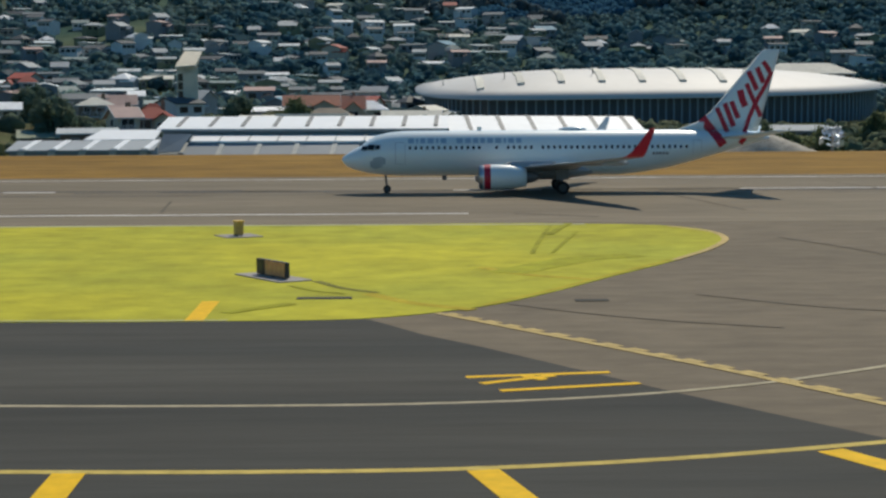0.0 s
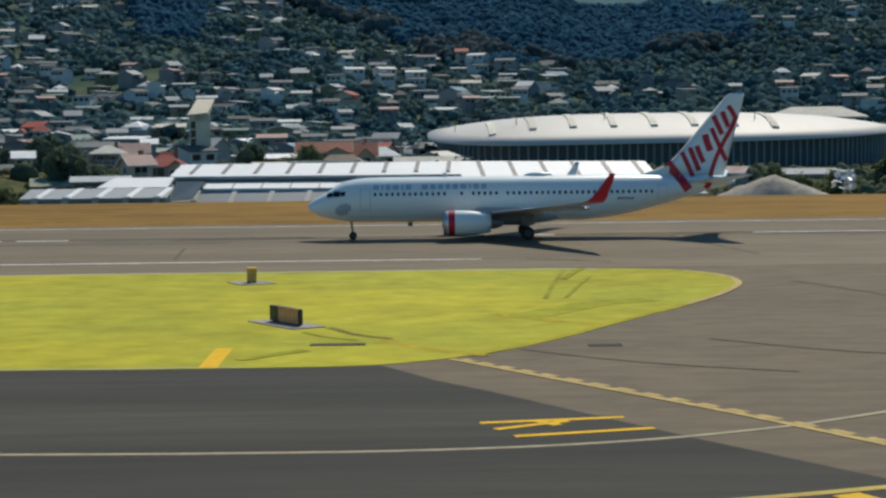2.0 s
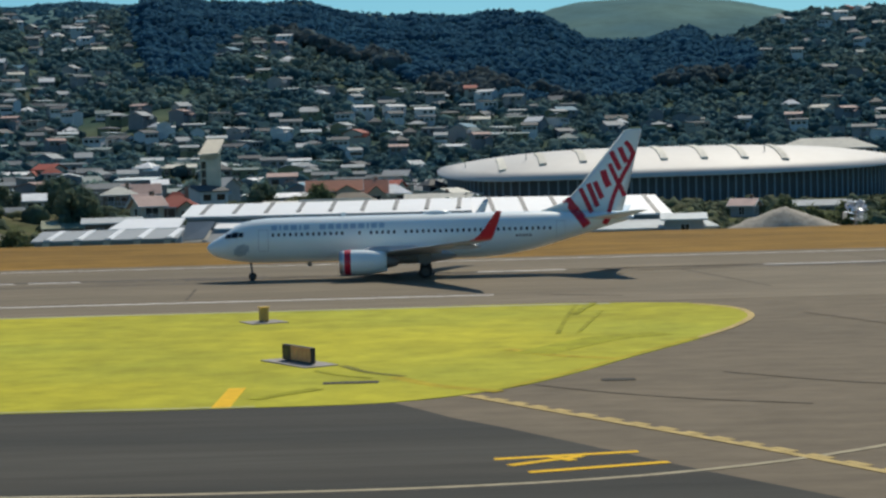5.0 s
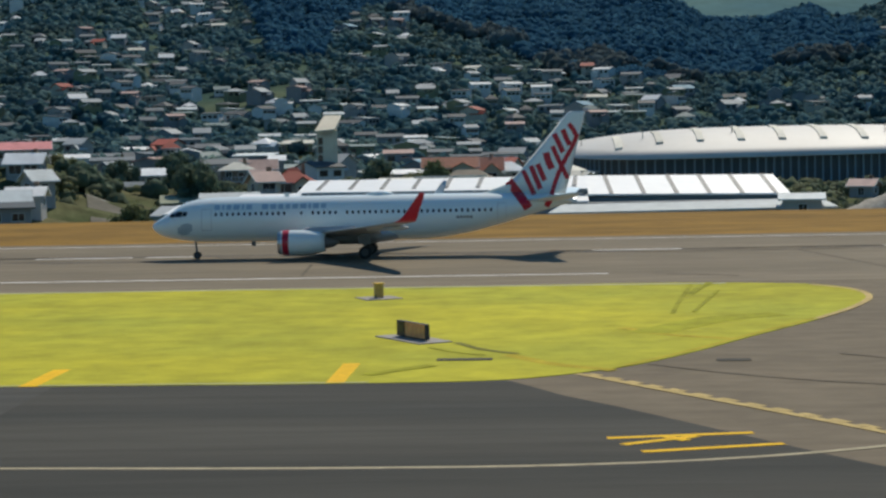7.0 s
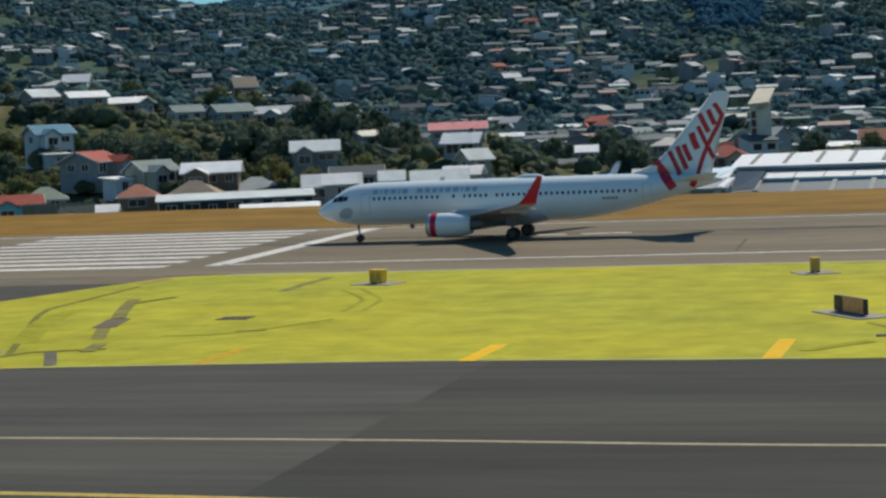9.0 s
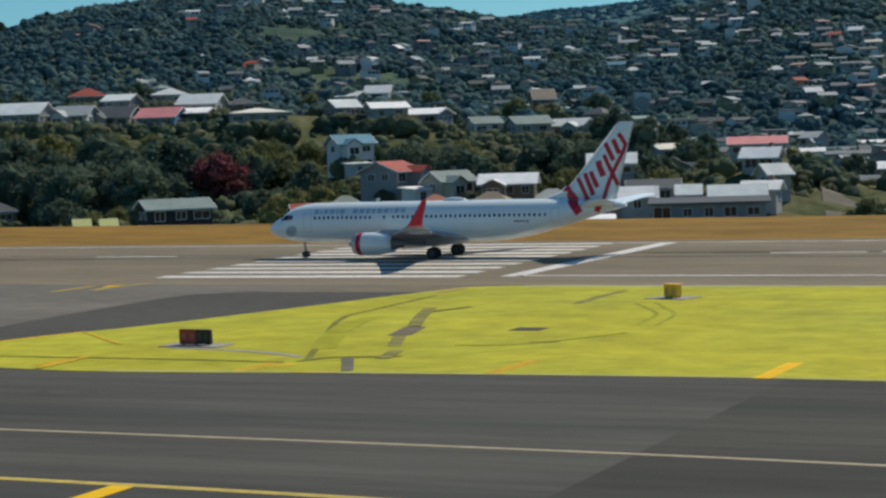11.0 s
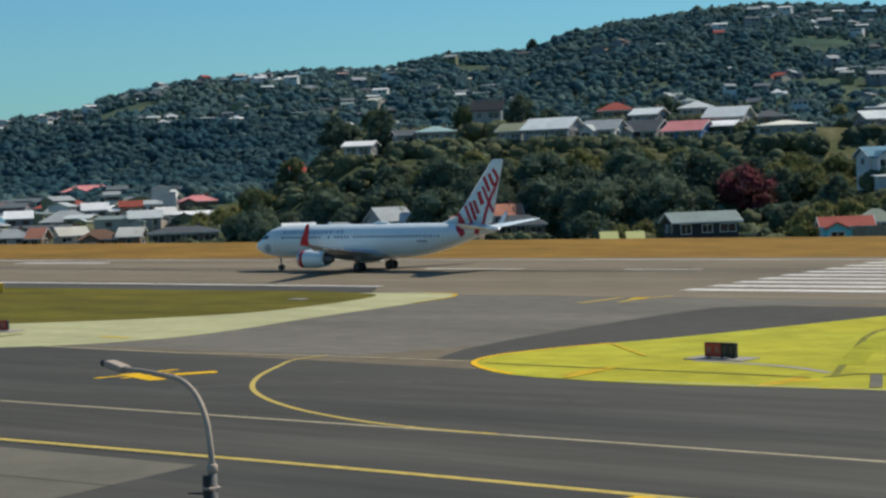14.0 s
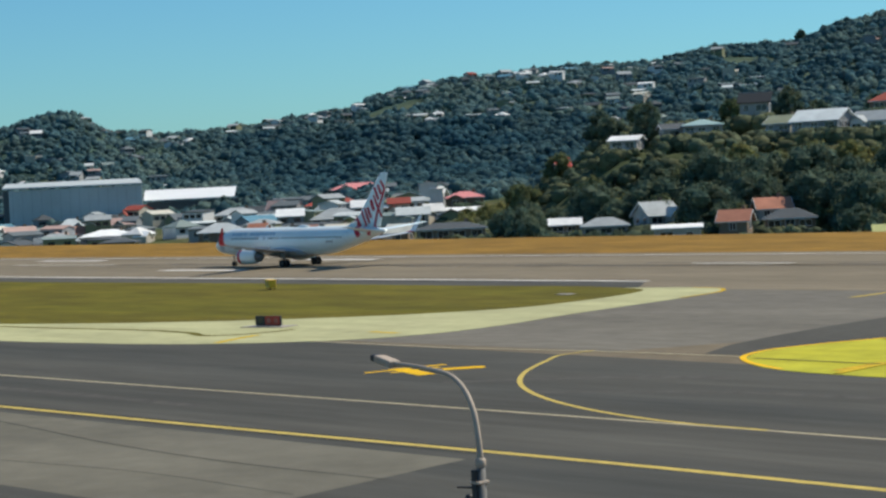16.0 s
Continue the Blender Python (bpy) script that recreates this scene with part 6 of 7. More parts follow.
def tree(height, width, material, seed, label, lobes=20, leaves=95):
    """A tapered trunk with limbs, and an uneven crown of many small leaf clumps round lobes of all sizes."""
    rng = random.Random(seed)
    thing = empty("tree")
    bm = bmesh.new()
    tube(bm, [(0, 0, -1.0), (0.1, 0, height * 0.25), (0.0, 0.1, height * 0.6)], [width * 0.045 + 0.1, width * 0.035 + 0.06, 0.08], 7)
    centres = []
    lean = Vector((rng.uniform(-0.1, 0.1), rng.uniform(-0.1, 0.1), 0)) * width
    for k in range(lobes):
        up = (k + 0.5) / lobes
        rr = width * 0.5 * math.sqrt(max(0.05, 1 - (1.5 * up - 0.45) ** 2)) * rng.uniform(0.35, 0.92)
        th = k * 2.4 + rng.uniform(-0.7, 0.7)
        c = Vector((rr * math.cos(th), rr * math.sin(th), height * (0.16 + 0.72 * up))) + lean * up
        centres.append((c, width * rng.uniform(0.11, 0.24) * (1.15 - 0.4 * up)))
        if k % 2 == 0:
            tube(bm, [(0, 0, height * 0.2), tuple(c * 0.6 + Vector((0, 0, height * 0.06))), tuple(c)], [0.1, 0.07, 0.03], 5)
    part("trunk", bm, M_BARK, thing, "brown trunk and limbs")
    verts, faces = [], []
    for c, r in centres:
        for _ in range(leaves):
            d = Vector((rng.gauss(0, 1), rng.gauss(0, 1), rng.gauss(0.2, 0.9))).normalized()
            q = c + d * r * rng.uniform(0.55, 1.3) * (1 + 0.35 * noise.noise(c + d * 3))
            s = rng.uniform(0.12, 0.36) * (0.5 + width * 0.05)
            n = (d + Vector((rng.gauss(0, 0.45), rng.gauss(0, 0.45), rng.gauss(0.2, 0.45)))).normalized()
            u = n.cross(Vector((rng.gauss(0, 1), rng.gauss(0, 1), rng.gauss(0, 1)))).normalized()
            v = n.cross(u)
            i = len(verts)
            tip = rng.uniform(0.8, 1.4)
            verts += [tuple(q - u * s), tuple(q - v * s * 0.6 + n * s * 0.15), tuple(q + u * s * tip), tuple(q + v * s * 0.6 + n * s * 0.15)]
            faces.append((i, i + 1, i + 2, i + 3))
        # ragged heart of the lobe
        i = len(verts)
        for a in range(6):
            for b in range(8):
                f, g = math.pi * (a + 0.3) / 5.6, b * math.tau / 8
                d = Vector((math.sin(f) * math.cos(g), math.sin(f) * math.sin(g), math.cos(f) * 0.88))
                verts.append(tuple(c + d * r * rng.uniform(0.55, 0.95)))
        for a in range(5):
            for b in range(8):
                faces.append((i + a * 8 + b, i + (a + 1) * 8 + b, i + (a + 1) * 8 + (b + 1) % 8, i + a * 8 + (b + 1) % 8))
    me = bpy.data.meshes.new("crown")
    me.from_pydata(verts, [], faces)
    me.materials.append(material)
    crown = new("crown", me)
    crown.parent = thing
    return tagged(thing, label, "tree", "trees of the suburb")


PROTOS = [tree(9, 9, F_DARK, 1, "broad dark green tree with a dense crown"), tree(8, 7.5, F_OLIVE, 2, "rounded olive-green tree with loose leaves"), tree(11, 8, F_DARK, 3, "tall dark green tree with an uneven crown", 24),
          tree(6, 7, F_OLIVE, 4, "low spreading olive-green tree"), tree(5, 6.5, F_YELLOW, 5, "low yellow-green bush-like tree"), tree(8, 8, F_DARK, 6, "dark green tree with an uneven crown"),
          tree(9.5, 12, F_RED, 7, "broad tree covered in dull red flowers", 30), tree(3.2, 5, F_DARK, 8, "low dark green bush with dense leaves", 14, 80),
          tree(12.5, 14, F_DARK, 9, "very broad dark green tree with a dense uneven crown", 44, 110), tree(7, 9, F_YELLOW, 10, "spreading yellow-green tree with a ragged crown", 22)]
USED = set()


def plant(k, x, y, turn, sink=0.3):
    z = land(x, y) - sink
    if k in USED:
        return copy_thing(PROTOS[k], pose(x, y, z, 0, 0, turn))
    USED.add(k)
    PROTOS[k].matrix_basis = pose(x, y, z, 0, 0, turn)
    return PROTOS[k]


def polar(az, r):
    return r * math.sin(radians(az)), r * math.cos(radians(az))


def open_view(x, y, top, wide):
    """False where a plant would stand on the access road, in a house, or hide more than the foot of its front."""
    r = math.hypot(x, y)
    if y < 352 and abs(x - (-57 - 0.24 * (y - 262))) < 6.5 + wide * 0.5:
        return False
    steep = (top - EYE_Z) / r
    for u, v, half, eave in PLOTS:
        s = math.hypot(u, v)
        if abs(x * v - y * u) / s < half + wide and s - 70 < r < s + half + 1:
            if steep > (eave - 1.5 - EYE_Z) / s or r > s - half - 1:
                return False
    return True


def plant_suburb():
    rng = random.Random(5)
    spots = []

    def free(x, y, gap, top, wide):
        return y > 262 and open_view(x, y, top, wide) and all((x - u) ** 2 + (y - v) ** 2 > gap * gap for u, v in spots)

    tops = (9.5, 8.5, 11.5, 6.5, 5.5, 8.5, 10, 3.5, 12.5, 7)

    wides = (4.3, 3.8, 4.0, 3.6, 3.2, 4.0, 5.0, 2.4, 6.5, 4.2)

    def fill(a0, a1, r0, r1, n, kinds, gap, over=9.0):
        made = tries = 0
        while made < n and tries < n * 25:
            tries += 1
            az, r = rng.uniform(a0, a1), rng.uniform(r0, r1)
            x, y = polar(az, r)
            k = rng.choice(kinds)
            if not free(x, y, gap, land(x, y) + tops[k], wides[k]) or math.degrees(math.atan2(land(x, y) + tops[k] * 0.8 - EYE_Z, r)) > table(az, NEAR_CREST) + over:
                continue
            spots.append((x, y))
            plant(k, x, y, rng.uniform(0, 360))
            made += 1

    # the wooded bank below the ridge houses
    plant(6, *polar(-30.6, 392), 20)
    red = polar(-30.6, 392)
    spots.append(red)
    PLOTS.append((*red, 4.0, land(*red) + 5.0))
    fill(-45, -31, 372, 425, 16, (8,), 9.0, -0.2)
    fill(-44, -29, 380, 450, 74, (0, 2, 5, 5, 1, 3, 7, 9, 9), 4.6, -0.05)
    fill(-43, -30, 424, 462, 14, (7, 7, 4, 3), 3.6, -0.1)
    fill(-44, -17, 472, 545, 24, (0, 2, 5, 1), 8)
    fill(-30, -17, 405, 450, 20, (7, 3, 4, 5), 4.6, 0.0)
    fill(-47, -41, 385, 452, 26, (0, 2, 5, 5, 7), 4.4, 0.45)
    fill(-43, -29, 352, 390, 14, (5, 3, 4, 7, 1), 5.0, -0.3)
    fill(-28, -17, 325, 430, 9, (8, 8, 2), 9.0, -0.1)
    fill(-29, -17, 315, 440, 40, (0, 1, 3, 5, 7, 4, 9), 5.0, -0.1)
    fill(-20, -16, 360, 440, 16, (0, 2, 5), 5.5, 0.15)
    fill(-62, -44, 400, 520, 18, (1, 3, 7, 7, 4, 3), 8)
    fill(-17, -1, 300, 440, 22, (0, 1, 3, 5, 7, 7, 4), 7)
    fill(9.5, 15, 275, 420, 12, (7, 7, 3), 5)
    # dark trees where the ridge runs out
    for k in range(12):
        plant((0, 2, 5)[k % 3], *polar(-19.2 + 0.27 * k + rng.uniform(-0.1, 0.1), rng.uniform(408, 446)), k * 50)
    PLOTS.pop()
    plant(2, *polar(-36.49, 1440), 0)
    # single trees and bushes at the edge of the airfield
    for k, x, y in ((0, -52.1, 295.4), (5, -51.0, 298.7), (3, -56.6, 270.1), (7, -50.7, 269.3), (7, -43.7, 273.5), (7, -11.1, 329.8), (7, -5.5, 332.0), (3, -18.9, 334.5), (7, -240.8, 262.5), (7, -235.5, 262.5), (7, -245.5, 262.5), (7, -197.8, 262.5)):
        plant(k, x, y, x * 7)


plant_suburb()


def woods(name, label, material, count, seed, place, size, squash, tufts=9, fine=2):
    """Far woods: thousands of small crowns of leaf tufts round a shaded heart, in one mesh."""
    rng = np.random.default_rng(seed)
    bm = bmesh.new()
    bmesh.ops.create_icosphere(bm, subdivisions=fine, radius=1)
    base = np.array([v.co for v in bm.verts])
    tris = np.array([[v.index for v in f.verts] for f in bm.faces])
    bm.free()
    co, fa, at, made, round_face = [], [], 0, 0, np.concatenate([np.ones(len(tris), bool), np.zeros(2 * tufts, bool)])
    pair = np.array([[0, 1, 2], [0, 2, 3]])
    while made < count:
        spot = place(rng)
        if spot is None:
            continue
        x, y, z = spot[:3]
        s = spot[3] if len(spot) > 3 else size[0] + (size[1] - size[0]) * rng.random() ** 1.3
        shape = np.array([s * rng.uniform(0.8, 1.25), s * rng.uniform(0.8, 1.25), s * rng.uniform(*squash)])
        centre = np.array([x, y, z + s * 0.35])
        co.append(base * (0.9 + rng.normal(0, 0.13, len(base)))[:, None] * shape + centre)
        fa.append(tris + at)
        at += len(base)
        d = rng.normal(0, 1, (tufts, 3)) + np.array([0, 0, 0.35])
        d /= np.linalg.norm(d, axis=1)[:, None]
        q = d * shape * rng.uniform(0.84, 1.06, (tufts, 1)) + centre
        u = np.cross(d + rng.normal(0, 0.22, (tufts, 3)), rng.normal(0, 1, (tufts, 3)))
        u /= np.linalg.norm(u, axis=1)[:, None] + 1e-9
        v = np.cross(d, u)
        h = s * rng.uniform(0.22, 0.42, (tufts, 1))
        corners = np.stack([q - u * h, q - v * h * 0.8, q + u * h, q + v * h * 0.8], 1).reshape(-1, 3)
        co.append(corners)
        fa.append((pair[None] + (at + 4 * np.arange(tufts))[:, None, None]).reshape(-1, 3))
        at += 4 * tufts
        made += 1
    co, fa = np.concatenate(co), np.concatenate(fa)
    me = bpy.data.meshes.new(name)
    me.vertices.add(len(co))
    me.vertices.foreach_set("co", co.ravel())
    me.loops.add(fa.size)
    me.loops.foreach_set("vertex_index", fa.ravel().astype(np.int32))
    me.polygons.add(len(fa))
    me.polygons.foreach_set("loop_start", np.arange(0, fa.size, 3, dtype=np.int32))
    me.polygons.foreach_set("use_smooth", np.tile(round_face, count))
    me.update(calc_edges=True)
    me.materials.append(material)
    tagged(new(name, me), label, "woods", kind="stuff")


HOUSE_CELLS = {}
for hx, hy, hw in HOUSE_SPOTS:
    HOUSE_CELLS.setdefault((int(hx // 40), int(hy // 40)), []).append((hx, hy, hw))


def clear_of_houses(x, y, r):
    cx, cy = int(x // 40), int(y // 40)
    for i in (-1, 0, 1):
        for j in (-1, 0, 1):
            for u, v, w in HOUSE_CELLS.get((cx + i, cy + j), ()):
                s = math.hypot(u, v)
                if abs(x * v - y * u) / s < w * 0.36 and -5 < r - s < 4:
                    return False
    return True


def on_hills(rng):
    az, r = rng.uniform(-64, 16), 660 + 830 * rng.random() ** 0.85
    x, y = polar(az, r)
    z = land(x, y)
    if dark_wood(x, y, z) or not clear_of_houses(x, y, r):
        return None
    if noise.noise((x * 0.012, y * 0.012, 9)) > 0.44:
        return None
    return x, y, z + 2.4 * noise.noise((x * 0.055, y * 0.055, 4))


def in_pines(rng):
    x, y = polar(rng.uniform(-9, 10), 760 + 700 * rng.random())
    z = land(x, y)
    return (x, y, z + 3.5 * noise.noise((x * 0.04, y * 0.04, 4))) if dark_wood(x, y, z) else None


def in_gully(rng):
    """The wooded slope below the western ridge, with no houses on it."""
    x, y = polar(rng.uniform(-53, -42.5), 760 + 700 * rng.random())
    z = land(x, y)
    return (x, y, z + 3.0 * noise.noise((x * 0.04, y * 0.04, 4))) if dark_wood(x, y, z) else None


def at_wood_edge(rng):
    """Large grey-olive trees where the dark woods meet the town."""
    az, r = rng.uniform(-4.5, 9), rng.uniform(760, 1200)
    x, y = polar(az, r)
    z = land(x, y)
    over = math.degrees(math.atan2(z - EYE_Z, r)) - table(az, DARK_EDGE)
    if not -0.15 < over < 0.75 or noise.noise((x * 0.02, y * 0.014, 31)) < 0.12 + 0.3 * max(over, 0) or not clear_of_houses(x, y, r):
        return None
    return x, y, z + 2.5


BOLD_TREES = [(-36.49, 4.8), (-35.2, 3.4), (-34.3, 3.0), (-37.6, 2.6), (-33.1, 2.6), (-58.0, 3.0), (-57.2, 3.0), (-27.0, 3.2), (-25.5, 2.8), (-24.6, 3.4)]


def on_crest(rng):
    if BOLD_TREES:
        az, size = BOLD_TREES.pop()
        x, y = polar(az, 1445)
        return x, y, land(x, y) + size * 0.7, size
    az = rng.uniform(-62, 12)
    x, y = polar(az, rng.uniform(1390, 1460))
    return x, y, land(x, y) - 0.5


def in_town(rng):
    az = rng.uniform(-62, 15)
    r = rng.uniform(430, 760) / max(math.cos(radians(az)), 0.62)
    x, y = polar(az, r)
    if not clear_of_houses(x, y, r) or -45 < az < -17 and r < 475 or 0 < az < 14 and r < 620 or -61 < az < -55 and r < 720:
        return None
    return x, y, land(x, y)


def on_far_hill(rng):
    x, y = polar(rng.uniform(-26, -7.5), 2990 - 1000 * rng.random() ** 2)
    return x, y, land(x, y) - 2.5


woods("far_bush", "bush on the distant hills, haze blue in its colour", F_FAR, 7000, 12, on_far_hill, (4, 8), (0.4, 0.6), 4, 1)


def in_gardens(rng):
    az = rng.uniform(-47, 0)
    r = rng.uniform(max(325, 275 / math.cos(radians(az))), 560)
    x, y = polar(az, r)
    z = land(x, y) - 0.2
    return (x, y, z) if open_view(x, y, z + 2.6, 1.6) else None


RIDGE = [p for p in PLOTS if -47 < math.degrees(math.atan2(p[0], p[1])) < -16 and math.hypot(p[0], p[1]) > 375]


def by_ridge_houses(rng):
    """Hedges and bushes along the fronts of the houses on the ridge, up to their sills."""
    u, v, half, eave = RIDGE[rng.integers(len(RIDGE))]
    s = math.hypot(u, v)
    away, side = half + rng.uniform(1.2, 4.5), rng.uniform(-1.35, 1.35) * half
    x, y = u * (1 - away / s) + side * v / s, v * (1 - away / s) - side * u / s
    z = land(x, y) - 0.2
    size = (eave - rng.uniform(1.5, 3.0) - z) / 1.2
    return (x, y, z, size) if 0.5 < size < 3.2 else None


woods("ridge_hedges", "dense hedges and bushes along the ridge houses", F_SHRUB, 620, 14, by_ridge_houses, (1, 2), (0.75, 0.9), 14)
woods("garden_shrubs", "dense garden shrubs between the houses on the slope", F_SHRUB, 4300, 9, in_gardens, (0.8, 2.6), (0.6, 1.0), 11)
def below_hall(rng):
    x, y = polar(rng.uniform(6.5, 15), rng.uniform(274, 480))
    z = land(x, y) - 0.2
    return (x, y, z) if y > 264 and open_view(x, y, z + 2.6, 1.6) else None


woods("boundary_shrubs", "dark shrubs and scrub below the sports hall", F_SHRUB, 420, 21, below_hall, (0.8, 2.4), (0.7, 1.1), 14)
woods("town_trees", "dark green haze-tinted trees between the town's houses", F_WOODS, 2300, 6, in_town, (1.6, 4.4), (0.6, 0.95), 22)
woods("hill_woods", "mixed trees covering the suburban hills, haze blue put into their green", F_WOODS, 46000, 3, on_hills, (0.8, 3.9), (0.55, 1.15), 6, 1)
woods("pine_woods", "dense dark woods on the hillsides, haze blue in their colour", F_PINES, 9800, 4, in_pines, (2.2, 4.4), (0.7, 1.1), 6, 1)
woods("gully_woods", "dense bush on a slope without houses, haze blue in its colour", F_GULLY, 4200, 41, in_gully, (1.6, 4.2), (0.6, 1.1), 6, 1)
woods("grey_trees", "large grey-olive trees at the foot of the dark woods", F_GREY, 260, 37, at_wood_edge, (2.6, 5.2), (0.75, 1.1), 16)
woods("crest_trees", "trees along the skyline of the hills", F_WOODS, 1500, 8, on_crest, (1.5, 5.0), (0.6, 1.1))


# ---- airfield furniture ----
def guidance_sign(x, y, turn, w, h, panels):
    """A lit guidance sign on legs over a concrete pad; panels are (share, face, bars)."""
    thing = empty("guidance_sign", x, y, 0.05, turn)
    pad = part("pad", box_bm(-w / 2 - 0.9, w / 2 + 0.9, -1.0, 1.0, 0.0, 0.06, bevel=0.02), M_PAD, thing, "pale concrete pad")
    part("housing", box_bm(-w / 2, w / 2, -0.13, 0.13, 0.1, 0.1 + h, bevel=0.03), M_BRACKET, thing, "black sign housing")
    for k in range(3):
        part("leg", box_bm(-0.06 + (k - 1) * w * 0.38, 0.06 + (k - 1) * w * 0.38, -0.06, 0.06, 0.05, 0.12), M_BRACKET, thing)
    left = -w / 2 + 0.06
    for share, face, ink, bars in panels:
        ww = (w - 0.12) * share
        p = part("face_panel", box_bm(left + 0.015, left + ww - 0.015, -0.15, -0.12, 0.15, 0.06 + h), face, thing)
        for i in range(bars):
            bx = left + ww * (i + 0.5) / bars
            part("character_bar", box_bm(bx - ww / bars * 0.24, bx + ww / bars * 0.24, -0.16, -0.15, 0.1 + h * 0.28, 0.1 + h * 0.74), ink, p, "character drawn as a plain bar")
        left += ww
    return thing


tagged(guidance_sign(-7.3, 104.9, -58, 3.3, 0.84, ((0.3, M_SIGN_FACE, M_SIGN_DIM, 1), (0.7, M_SIGN_BROWN, M_SIGN_ORANGE, 5))), "dark taxiway guidance sign with dull orange panel on a concrete pad", "sign")
tagged(guidance_sign(-59.1, 96.9, -1, 2.1, 0.84, ((0.55, M_SIGN_RED, M_SIGN_PALE, 2), (0.45, M_SIGN_FACE, M_SIGN_DIM, 2))), "low red and black guidance sign on a concrete pad", "sign")
tagged(guidance_sign(-126.4, 98.2, 13, 2.6, 0.78, ((0.4, M_SIGN_FACE, M_SIGN_DIM, 1), (0.6, M_SIGN_RED, M_SIGN_PALE, 2))), "low black and red guidance sign on a cream painted strip", "sign")


def marker_box(x, y, turn, w, d, h, legs, material, label, pad=True):
    thing = empty("marker_box", x, y, 0.05, turn)
    if pad:
        part("pad", box_bm(-w / 2 - 1.0, w / 2 + 1.0, -1.3, 1.3, 0.0, 0.05, bevel=0.02), M_PAD, thing, "pale concrete pad")
    part("case", box_bm(-w / 2, w / 2, -d / 2, d / 2, legs, legs + h, bevel=0.05), material, thing)
    part("lid", box_bm(-w / 2 - 0.05, w / 2 + 0.05, -d / 2 - 0.05, d / 2 + 0.05, legs + h, legs + h + 0.07, bevel=0.02), M_BOX, thing, "yellow lid")
    for i in (-1, 1):
        for j in (-1, 1):
            part("leg", box_bm(i * w * 0.36 - 0.05, i * w * 0.36 + 0.05, j * d * 0.3 - 0.05, j * d * 0.3 + 0.05, 0.04, legs), M_BRACKET, thing)
        part("louvre", box_bm(i * w * 0.25 - w * 0.14, i * w * 0.25 + w * 0.14, -d / 2 - 0.02, -d / 2, legs + h * 0.2, legs + h * 0.75), M_TAN_BOX, thing, "darker louvre panel")
    return tagged(thing, label, "equipment box")


marker_box(-11.35, 131.0, 25, 0.55, 0.5, 0.85, 0.12, M_TAN_BOX, "narrow tan equipment cabinet on a concrete pad")
marker_box(-40.9, 129.4, -15, 1.05, 0.7, 0.8, 0.12, M_BOX, "squat yellow equipment box on a concrete pad")
marker_box(-171.8, 134.0, -25, 1.95, 0.8, 0.75, 0.3, M_BOX, "low yellow equipment box on short legs in the grass", pad=False)


# marks and pits in the turf and pavement
def slot(name, x0, x1, y0, y1, z, material, label):
    return tagged(part(name, box_bm(x0, x1, y0, y1, 0.045, z, bevel=0.01), material), label, "cover", kind="structure")


